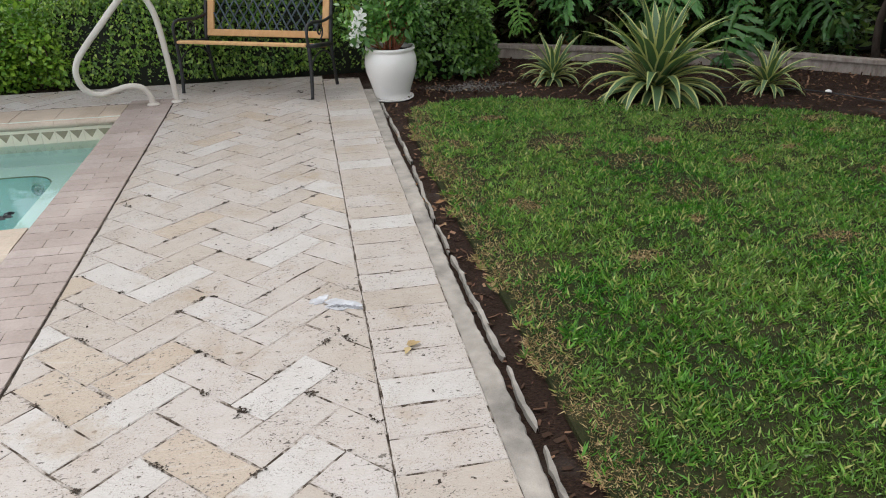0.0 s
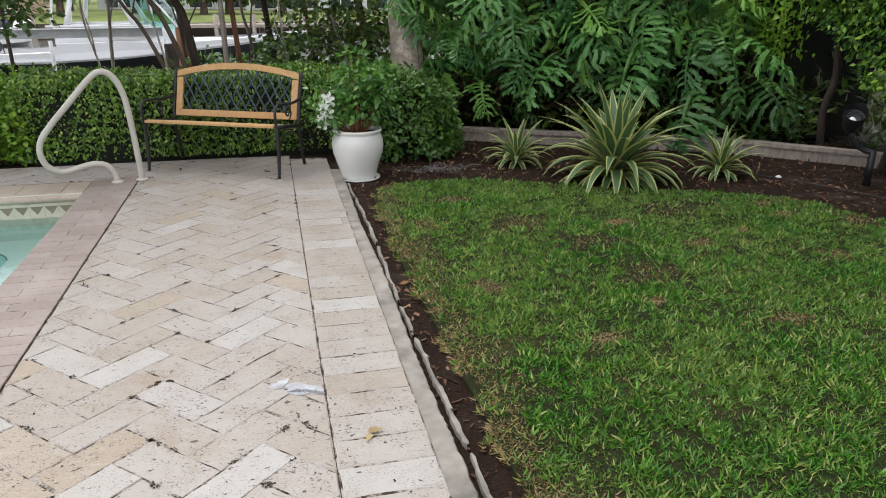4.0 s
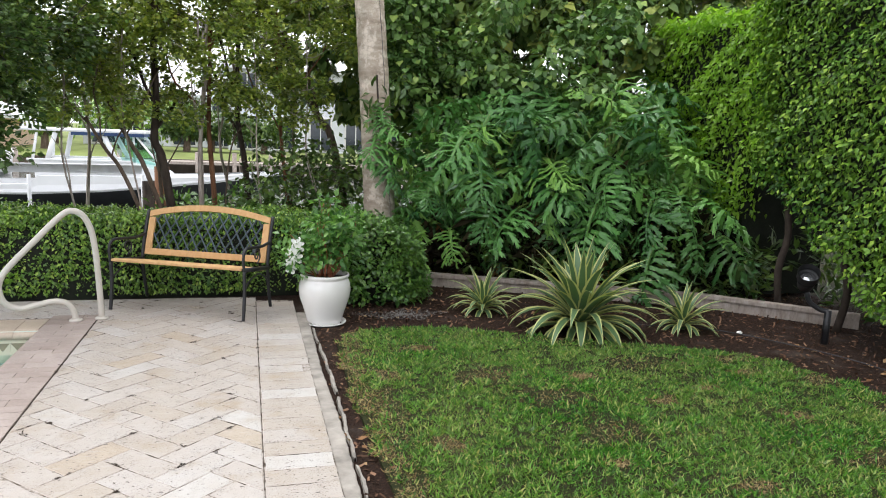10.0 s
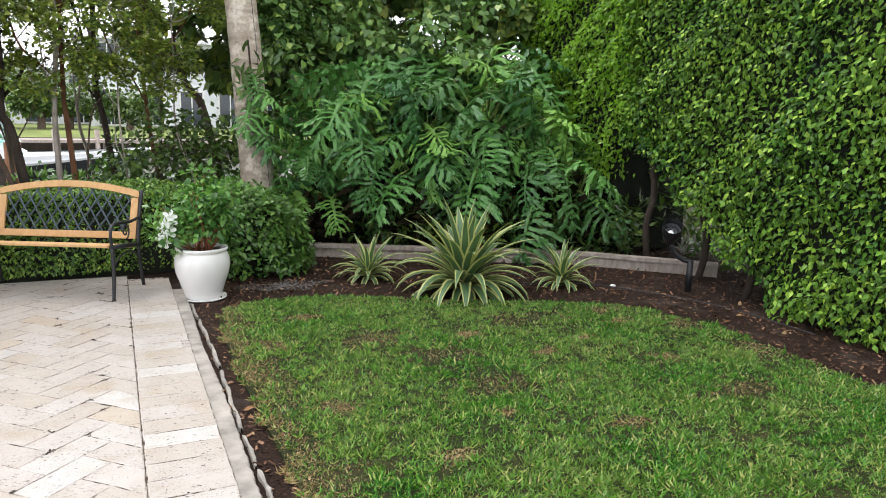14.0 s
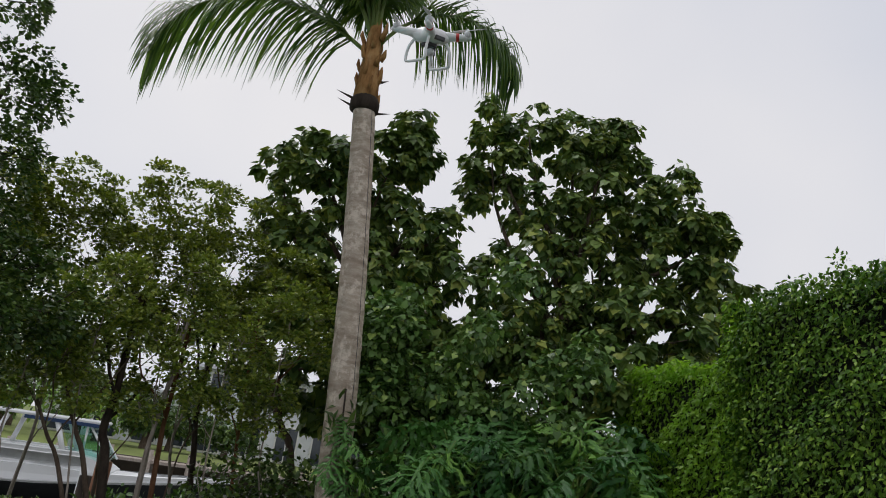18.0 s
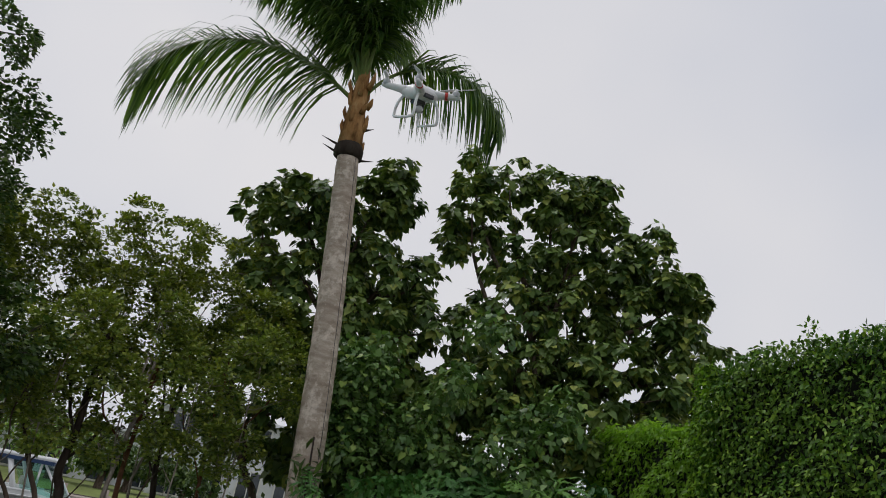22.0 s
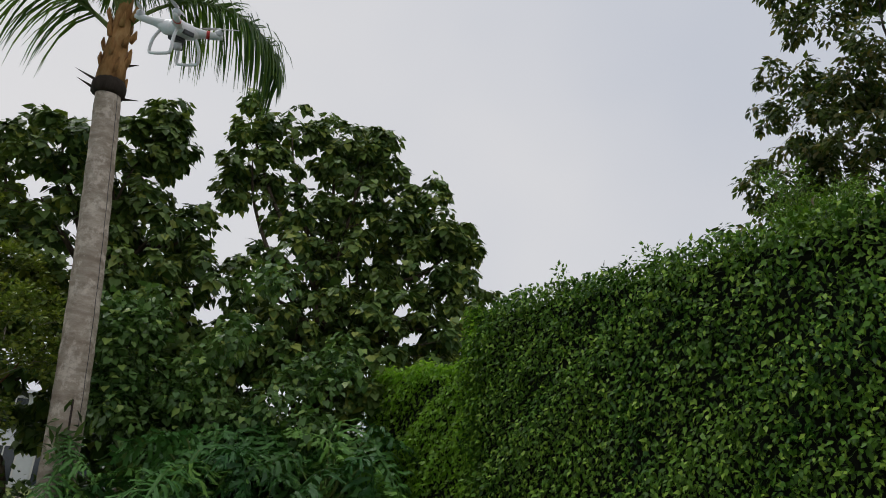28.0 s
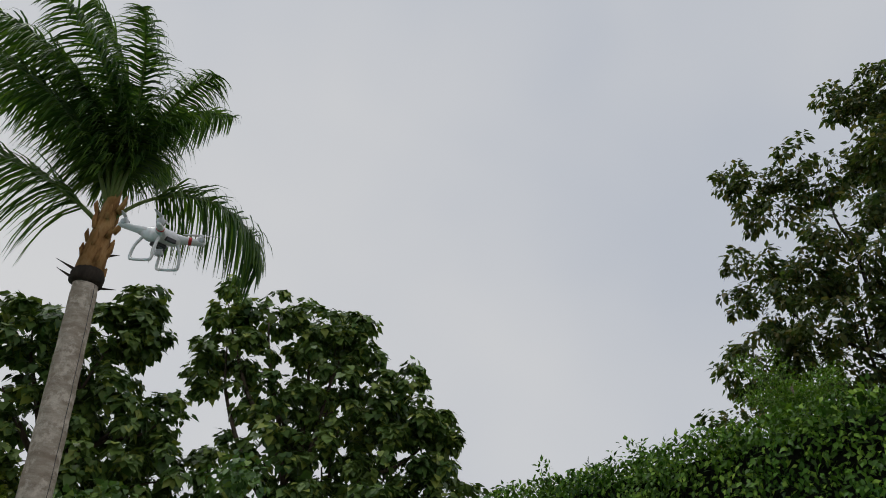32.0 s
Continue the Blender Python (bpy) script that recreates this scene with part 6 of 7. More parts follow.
def build_tree(name, label, category, base, trunk_r, trunk_top, blobs, tufts, per, radius, size, shape, leaf_mat, bark, limbs=12, shell=0.5, hang=0.7, lean=None, group="", lift=0.3):
    """Trunk, limbs that reach into the lobes of the crown, twigs to the tufts, and leaves set in tufts over the lobes."""
    reseed(int(abs(base[0]) * 977 + base[1] * 131))
    tree = thing(name, pose(*base), label, category, group)
    b = Vector(base)
    t0 = Vector(trunk_top) - b
    path = limb_path((0, 0, -0.05), t0, 0.05, 4) if lean is None else smooth_path([(0, 0, -0.05), lean, t0], 5)
    n = len(path)
    place("trunk", Shape().tube(path, [trunk_r * (1 - 0.5 * k / (n - 1)) for k in range(n)], 10).mesh("trunk", bark, True), tree)
    rel = np.array([(x - b.x, y - b.y, z - b.z, rx, ry, rz) for x, y, z, rx, ry, rz in blobs])
    order = np.argsort(-rel[:, 3] * rel[:, 5])[:limbs]
    twigs = Shape()
    for q in rel[order]:
        k = int(RNG.integers(n // 2, n))
        e = Vector(q[:3])
        if e.z < path[k].z - 0.4:
            k = max(1, n // 3)
        p = limb_path(path[k], e, 0.10, 4)
        r = trunk_r * 0.42
        place("limb", Shape().tube(p, [r * (1 - 0.8 * i / (len(p) - 1)) for i in range(len(p))], 6).mesh("limb", bark, True), tree)
    pick = RNG.choice(len(rel), tufts, p=(rel[:, 3] * rel[:, 5]) ** 0.8 / ((rel[:, 3] * rel[:, 5]) ** 0.8).sum())
    out = rand_dirs(tufts)
    depth = RNG.uniform(shell ** 3, 1, (tufts, 1)) ** (1 / 3)
    c = rel[pick, :3] + out * depth * rel[pick, 3:]
    for k in range(0, tufts, 5):
        a = rel[pick[k], :3] * 0.55 + c[k] * 0.45
        m = (a + c[k]) / 2 + RNG.normal(0, 0.05, 3)
        twigs.tube([a, m, c[k]], [0.008, 0.006, 0.003], 4, caps=False)
    tagged(place("twig_growth", twigs.mesh("twig_growth", bark), tree), kind="stuff")
    place("crown", tuft_leaves(c, out, per, radius * RNG.uniform(0.65, 1.25, tufts), size, shape, leaf_mat, "crown_leaves", hang, lift), tree)
    return tree


def polar(az, el, r, eye=(0.0, -1.1, 1.57)):
    a = radians(az)
    return (eye[0] + r * math.sin(a), eye[1] + r * math.cos(a), eye[2] + r * math.tan(radians(el)))


def blob(az, el, r, rx, ry=None, rz=None):
    return (*polar(az, el, r), rx, ry or rx, rz or rx)


def build_trees():
    reseed(55)
    # row of slim waterside trees
    row = [(-18.5, 9.6, 15.6, 0.9), (-12.0, 10.0, 15.6, 1.0), (-6.4, 9.4, 16.8, 1.0), (-1.6, 10.2, 16.6, 0.9), (3.0, 9.8, 13.0, 0.7)]
    for k, (az, r, top, w) in enumerate(row):
        base = polar(az, 0, r)[:2] + (-0.03,)
        t = polar(az + RNG.uniform(-1.5, 1.5), 9, r)
        blobs = [blob(az, 12, r, 0.75 * w, 0.5, 0.6), blob(az - 2.6, 8, r - 0.2, 0.6 * w, 0.4, 0.4), blob(az + 2.8, 9, r, 0.55, 0.4, 0.45), blob(az + 0.6, top - 1.2, r, 0.5, 0.5, 0.42), blob(az - 1.2, top + 0.6, r, 0.22, 0.25, 0.25), blob(az + 2.0, top + 0.3, r + 0.2, 0.24, 0.25, 0.22), blob(az - 2.2, top - 3.0, r + 0.2, 0.35, 0.35, 0.35), blob(az + 2.4, top - 3.2, r + 0.1, 0.32, 0.35, 0.32), blob(az - 1.5, 4.5, r - 0.3, 0.6, 0.5, 0.4), blob(az + 2.5, 3.2, r - 0.4, 0.4, 0.4, 0.26)][:10 if az < -5 else 8]
        build_tree("waterside_tree", "slim waterside tree with small yellow-green leaves", "tree", base, 0.024, t, blobs, 230 if az < -5 else 130, 52, 0.16, 0.060, ROUND, L_WOOD, GREYWOOD if k % 2 else BARK, 9, 0.35, 0.0, group="waterside trees", lift=0.45)
    # thin stems leaning in front of the canal
    stems = [(8.9, 0.055, DARKBARK, ((-5.5, -9), (-6.2, -2.7), (-6.8, -0.8), (-6.6, 2.5), (-6.9, 9))), (8.7, 0.030, BARK, ((-5.4, -9), (-7.4, -3.3), (-8.5, -1.1), (-9.8, 1.7), (-11.0, 6))), (8.6, 0.026, BARK, ((-6.6, -9), (-8.9, -3.7), (-10.2, -1.6), (-11.4, 0.6))), (8.8, 0.030, GREYWOOD, ((-3.8, -9), (-3.6, -2.6), (-3.4, 1), (-3.0, 8))), (9.0, 0.034, REDBARK, ((-2.6, -9), (-2.8, -1.7), (-2.9, 1), (-2.7, 9))), (9.3, 0.042, DARKBARK, ((0.1, -9), (-0.3, -2.1), (-0.8, 1.5), (-0.6, 9))), (9.2, 0.026, REDBARK, ((3.2, -9), (2.7, -2.4), (2.4, 1.5), (2.0, 8))), (9.6, 0.055, BARK, ((8.0, -9), (6.6, -0.8), (5.6, 1.1), (4.0, 3.8), (2.6, 8))), (9.0, 0.012, BARK, ((-2.4, -5), (-1.4, -1.9), (-0.3, 0.6)))]
    for r, rad, bark, way in stems:
        base = polar(way[0][0], 0, r)[:2] + (-0.04,)
        tr = thing("slender_trunk", pose(*base), "slender bare tree stem standing by the canal", "tree trunk", "slender stems by the canal")
        pts = [Vector((0, 0, 0))] + [Vector(polar(a - 0.4, e, r)) - Vector(base) for a, e in way[1:]]
        p = smooth_path(pts, 5)
        place("trunk", Shape().tube(p, [rad * (1 - 0.45 * k / len(p)) for k in range(len(p))], 8).mesh("slender_trunk", bark, True), tr)
        for j in range(3):
            a = p[int(len(p) * (0.55 + 0.14 * j))]
            e = a + Vector((RNG.uniform(-0.6, 0.6), RNG.uniform(-0.3, 0.3), RNG.uniform(0.4, 0.9)))
            place("limb", Shape().tube(limb_path(a, e, 0.1, 3), rad * 0.35, 5).mesh("stem_limb", bark, True), tr)
    # lower trees with sunlit yellow-green leaves in front of the row
    for az, r, up in ((-13.0, 8.6, -1.0), (-8.8, 8.5, 1.2), (-4.2, 8.8, 3.0), (0.4, 8.5, -1.4), (4.4, 8.7, 1.8)):
        blobs = [blob(az, 8.2 + up, r, 0.42, 0.25, 0.32), blob(az - 2.6, 4.6 + up * 0.6, r, 0.42, 0.22, 0.22), blob(az + 2.4, 4.8 + up * 1.3, r, 0.36, 0.22, 0.25), blob(az - 1.0, 1.6, r, 0.25, 0.2, 0.18)]
        build_tree("waterside_sapling", "young waterside tree with bright yellow-green leaves", "tree", polar(az + 0.8, 0, r)[:2] + (-0.03,), 0.013, polar(az - 0.4, 7, r), blobs, 90, 44, 0.15, 0.056, ROUND, L_LIME, GREYWOOD, 4, 0.2, 0.05, group="waterside saplings", lift=0.4)
    # dark spreading tree at the water's edge
    base = polar(-26.2, 0, 8.3)[:2] + (-0.03,)
    blobs = [blob(-22.5, 11, 8.2, 1.0, 0.9, 0.7), blob(-28, 15, 8.2, 1.3, 1.0, 1.2), blob(-19.5, 21, 8.0, 0.55, 0.5, 0.38), blob(-23, 25.5, 8.0, 0.7, 0.6, 0.35), blob(-17.0, 8, 8.0, 0.7, 0.6, 0.45), blob(-13.2, 6.5, 8.0, 0.45, 0.5, 0.35), blob(-17.2, 0.6, 7.6, 0.30, 0.3, 0.42), blob(-19.8, 1.2, 7.6, 0.30, 0.3, 0.3), blob(-20, 15.5, 8.2, 0.7, 0.6, 0.5), blob(-31, 23, 8.2, 1.2, 1.0, 0.9), blob(-24, 7, 7.7, 0.8, 0.5, 0.45), blob(-18, 5.5, 7.6, 0.7, 0.5, 0.4), blob(-27.5, 5.5, 7.6, 0.5, 0.5, 0.5), blob(-25.5, 9.0, 7.6, 0.8, 0.4, 0.45), blob(-22.0, 4.6, 7.6, 0.45, 0.3, 0.22), blob(-29, 9, 7.6, 0.7, 0.4, 0.6), blob(-18.5, -0.8, 7.6, 0.28, 0.3, 0.3)]
    dark = build_tree("spreading_tree", "dark spreading fig tree with a thick bent limb", "tree", base, 0.135, polar(-23.7, 5.5, 8.2), blobs, 780, 52, 0.17, 0.060, ROUND, L_DARK, DARKBARK, 16, 0.3, 0.15, lean=Vector(polar(-25.0, -1.2, 8.25)) - Vector(base), lift=0.4)
    b = Vector(base)
    arm = smooth_path([Vector(polar(a, e, r)) - b for a, e, r in ((-24.2, 1.4, 8.2), (-23.2, 2.2, 8.1), (-22.0, 1.7, 8.0), (-20.6, 1.0, 7.9), (-19.2, 2.2, 7.8), (-17.0, 4.0, 7.8))], 5)
    place("limb", Shape().tube(arm, [0.095 - 0.0030 * k for k in range(len(arm))], 8).mesh("bent_limb", DARKBARK, True), dark)
    # two broad trees with heart-shaped leaves
    left = [blob(1.0, 21.6, 11, 0.40, 0.5, 0.48), blob(4.2, 23.1, 11, 0.52, 0.6, 0.52), blob(7.6, 22.5, 11, 0.6, 0.7, 0.6), blob(10.2, 23.6, 10.8, 0.42, 0.5, 0.6), blob(11.3, 26.2, 10.8, 0.28, 0.4, 0.40), blob(12.5, 23.9, 10.8, 0.26, 0.4, 0.36), blob(4.0, 18.4, 11, 0.85, 0.9, 0.7), blob(9.4, 19.0, 11, 0.75, 0.9, 0.7), blob(12.8, 17.8, 10.7, 0.6, 0.7, 0.55), blob(15.2, 18.2, 10.7, 0.34, 0.5, 0.42), blob(5.5, 13.5, 10.8, 1.2, 1.0, 0.9), blob(11.0, 13.0, 10.6, 1.1, 1.0, 0.9), blob(16.2, 14.2, 10.7, 0.75, 0.8, 0.55), blob(8, 7, 10.4, 1.5, 1.0, 1.1), blob(14, 7, 10.4, 1.3, 1.0, 1.1)]
    first = build_tree("heart_leaved_tree", "broad tree with large drooping heart-shaped dark leaves", "tree", polar(10, 0, 11.0)[:2] + (-0.03,), 0.13, polar(8, 14, 11), left, 520, 30, 0.20, 0.135, HEART, L_HEART, BARK, 13, 0.3, 0.75, group="heart-leaved trees")
    b0 = Vector(polar(10, 0, 11.0)[:2] + (-0.03,))
    loop = smooth_path([Vector(polar(a, e, 9.5)) - b0 for a, e in ((12.4, 4.5), (12.0, 8.0), (12.2, 10.0), (13.6, 11.6), (15.0, 11.8))], 5)
    place("limb", Shape().tube(loop, [0.035] * 12 + [0.025] * 9, 7).mesh("arching_limb", GREYWOOD, True), first, "pale arching bare branch")
    right = [blob(17.9, 27.6, 11.5, 0.30, 0.4, 0.42), blob(18.6, 24.6, 11.4, 0.48, 0.6, 0.5), blob(17.6, 22.6, 11.2, 0.30, 0.4, 0.36), blob(19.3, 21.6, 11.2, 0.34, 0.4, 0.26), blob(21.6, 26.8, 11.5, 0.58, 0.7, 0.45), blob(25.2, 26.8, 11.5, 0.62, 0.7, 0.5), blob(28.8, 26.8, 11.5, 0.52, 0.6, 0.42), blob(30.3, 25.2, 11.4, 0.30, 0.4, 0.36), blob(27.6, 23.8, 11.4, 0.72, 0.8, 0.5), blob(20.8, 23.9, 11.4, 0.35, 0.5, 0.3), blob(23.4, 20.6, 11.3, 0.72, 0.8, 0.45), blob(29.5, 21.3, 11.3, 0.85, 0.9, 0.55), blob(32.6, 22.9, 11.2, 0.34, 0.4, 0.28), blob(34.4, 23.9, 11.2, 0.24, 0.3, 0.24), blob(35.5, 24.7, 11.2, 0.20, 0.25, 0.22), blob(31.6, 25.0, 11.3, 0.14, 0.2, 0.14), blob(34.0, 20.3, 11.2, 0.7, 0.8, 0.42), blob(37.0, 19.9, 11.1, 0.36, 0.4, 0.34), blob(37.7, 17.4, 11.0, 0.32, 0.4, 0.50), blob(33.2, 16.4, 11.1, 0.95, 0.9, 0.7), blob(28.0, 16.6, 11.2, 0.95, 0.9, 0.65), blob(23.4, 16.6, 11.2, 0.72, 0.9, 0.55), blob(20.8, 15.2, 11.0, 0.5, 0.7, 0.42), blob(37.0, 13.6, 11.0, 0.65, 0.8, 0.8), blob(22.6, 11.2, 10.8, 1.0, 0.9, 0.7), blob(26.6, 12.6, 10.9, 0.8, 0.9, 0.5), blob(32.5, 11.0, 10.7, 1.3, 1.0, 0.9), blob(18.2, 9.6, 10.6, 0.9, 0.8, 0.6), blob(24, 6.4, 10.5, 1.5, 1.0, 0.9), blob(33, 6.5, 10.5, 1.4, 1.0, 0.9)]
    build_tree("heart_leaved_tree", "broad tree with large drooping heart-shaped dark leaves", "tree", polar(27, 0, 11.2)[:2] + (-0.03,), 0.15, polar(26, 13, 11.2), right, 740, 30, 0.20, 0.135, HEART, L_HEART, BARK, 22, 0.3, 0.75, group="heart-leaved trees")
    # tree rising behind the tall hedge
    east = [blob(64.5, 37.9, 11, 0.16, 0.25, 0.24), blob(65.7, 36.7, 11, 0.22, 0.3, 0.26), blob(67.1, 34.7, 11, 0.36, 0.45, 0.32), blob(68.5, 37.1, 11, 0.18, 0.3, 0.18), blob(70.5, 38.4, 11, 0.28, 0.35, 0.24), blob(71.9, 36.1, 11, 0.45, 0.5, 0.40), blob(74.5, 41.1, 11.1, 0.22, 0.3, 0.32), blob(76.5, 39.9, 11.1, 0.36, 0.4, 0.45), blob(79.4, 41.0, 11.2, 0.5, 0.6, 0.5), blob(76.9, 36.3, 11.2, 0.8, 0.8, 0.6), blob(64.7, 31.5, 11, 0.34, 0.4, 0.30), blob(62.9, 28.9, 11, 0.28, 0.35, 0.30), blob(66.3, 28.1, 11, 0.60, 0.7, 0.55), blob(69.3, 30.1, 11, 0.55, 0.7, 0.4), blob(73.9, 31.0, 11, 1.1, 1.1, 0.75), blob(80.9, 33.5, 11.2, 1.4, 1.3, 1.3), blob(64.5, 23.9, 11, 0.60, 0.7, 0.55), blob(69.9, 24.0, 11, 1.1, 1.0, 0.8), blob(61.1, 19.9, 10.8, 0.40, 0.5, 0.34), blob(66.9, 19.3, 11, 1.0, 0.9, 0.6), blob(77.9, 25.5, 11, 1.7, 1.4, 1.2)]
    build_tree("neighbour_tree", "dark open-crowned tree rising behind the tall hedge", "tree", polar(75, 0, 11)[:2] + (-0.03,), 0.10, polar(74, 25, 11), east, 900, 30, 0.20, 0.125, OVAL, L_BROWN, DARKBARK, 12, 0.2, 0.75, lift=0.1)
    fern = thing("ferny_sapling", pose(*polar(65.5, 0, 8.6)[:2], -0.03), "feathery light green sapling above the hedge top", "sapling")
    zt = 5.18
    place("trunk", Shape().tube([(0, 0, 0), (0.05, 0, 2.2), (0, 0, zt)], [0.05, 0.04, 0.025], 7).mesh("sapling_trunk", BARK, True), fern)
    cc = []
    for k in range(12):
        a = k * 2.4
        tip = Vector((0.55 * math.cos(a), 0.55 * math.sin(a), zt + 0.1 + 0.2 * math.sin(k * 1.7)))
        p = limb_path((0, 0, zt - 0.25), tip, 0.04, 3)
        place("limb", Shape().tube(p, 0.006, 5).mesh("sapling_limb", STEM, True), fern)
        cc += [tuple(q) for q in p]
    cc = np.array(cc)
    place("foliage", clump_leaves(np.repeat(cc, 5, 0) + RNG.normal(0, 0.04, (len(cc) * 5, 3)), 9, 0.09, 0.05, LONG, L_SOFT, "sapling_foliage", 0.1), fern)
    # low growth behind the edging and along the sea wall
    und = thing("waterside_undergrowth", pose(0, 0, 0), "tangled low green undergrowth along the sea wall", "undergrowth", kind="stuff")
    n = 480
    c = np.stack([RNG.uniform(-6.5, 2.2, n), RNG.uniform(7.6, 10.2, n), RNG.uniform(0.0, 0.50, n)], 1)
    c[:, 2] = np.where(c[:, 0] > -1.2, c[:, 2] + RNG.uniform(0, 0.30, n), c[:, 2] * 0.55)
    place("leaves", clump_leaves(c, 22, 0.20, 0.10, OVAL, L_MID, "undergrowth_leaves", 0.0), und)
    c = np.array([polar(RNG.uniform(-1.2, 8.8), RNG.uniform(-5.5, -1.0), RNG.uniform(8.4, 9.6)) for _ in range(75)])
    place("leaves", clump_leaves(c, 30, 0.24, 0.075, ROUND, L_DARK, "shade_leaves", 0.1), und)
    n = 420
    c = np.stack([RNG.uniform(1.9, 7.0, n), RNG.uniform(7.2, 10.2, n), RNG.uniform(0.0, 2.3, n)], 1)
    place("leaves", clump_leaves(c, 22, 0.24, 0.13, HEART, L_DARK, "backdrop_leaves", 0.2), und)
    n = 130
    c = np.stack([RNG.uniform(5.7, 6.8, n), RNG.uniform(2.6, 5.4, n), RNG.uniform(0.0, 1.5, n)], 1)
    place("leaves", clump_leaves(c, 24, 0.28, 0.13, LONG, L_DARK, "under_hedge_leaves", -0.1), und)
    hub = [(RNG.triangular(8.5, 11, 36), RNG.triangular(1, 4, 17), RNG.uniform(8.6, 9.5)) for _ in range(34)]
    c = np.array([polar(a + RNG.normal(0, 0.9), e + RNG.normal(0, 0.9), r + RNG.normal(0, 0.15)) for a, e, r in hub for _ in range(6)])
    place("leaves", clump_leaves(c, 32, 0.28, 0.09, HEART, L_VINE, "vine_leaves", 0.7), und)
    n = 120
    tt = RNG.uniform(0, 1, n)
    c = np.stack([2.0 + 3.2 * tt + RNG.uniform(-0.2, 0.5, n), 6.5 - 1.7 * tt + RNG.uniform(0.0, 0.6, n), RNG.uniform(0.05, 0.5, n)], 1)
    place("leaves", clump_leaves(c, 20, 0.22, 0.16, LONG, L_DARK, "edging_leaves", -0.2), und)


def build_climber():
    reseed(65)
    vine = thing("trunk_climber", pose(1.30, 6.80, 1.2), "dark strappy fern growing on the palm trunk", "fern")
    c = np.array([(RNG.uniform(-0.12, 0.22), RNG.uniform(-0.08, 0.05), 0.15 + 0.1 * k) for k in range(9)])
    place("leaves", clump_leaves(c[4:8], 12, 0.10, 0.17, LONG, L_DARK, "climber_leaves", -0.2), vine)
    blade = philo_leaf_mesh(9)
    for z, x, head, pitch, s in ((0.02, 0.10, -35, 35, 0.55), (0.22, 0.12, -70, 50, 0.5), (0.40, 0.02, -120, 45, 0.55), (0.55, 0.10, -40, 25, 0.5), (0.68, 0.06, -80, 55, 0.45), (0.30, 0.14, 5, 30, 0.6)):
        place("leaf", blade, vine, at=Matrix.Translation((x, -0.06, z)) @ Euler((0, radians(pitch), radians(head))).to_matrix().to_4x4() @ Matrix.Scale(s, 4))
    place("stem", Shape().tube([(0.10, 0.02, 0.0), (0.06, 0.0, 0.5), (0.02, 0.0, 1.05)], 0.010, 6).mesh("climber_stem", DARKBARK, True), vine)


def build_post():
    p = thing("timber_post", pose(*polar(-24.5, 0, 7.9)[:2], -0.04, 0, 3.0, 0), "weathered square timber post at the water's edge", "post")
    place("post", Shape().box(-0.046, -0.046, 0, 0.046, 0.046, 1.90, 0.008).mesh("timber_post", POSTWOOD), p)
    place("wire", Shape().tube([(-0.06, -0.06, 1.1), (0.06, -0.06, 1.09), (0.06, 0.06, 1.1), (-0.06, 0.06, 1.11), (-0.06, -0.06, 1.1)], 0.006, 5).mesh("post_wire", DGREY), p)


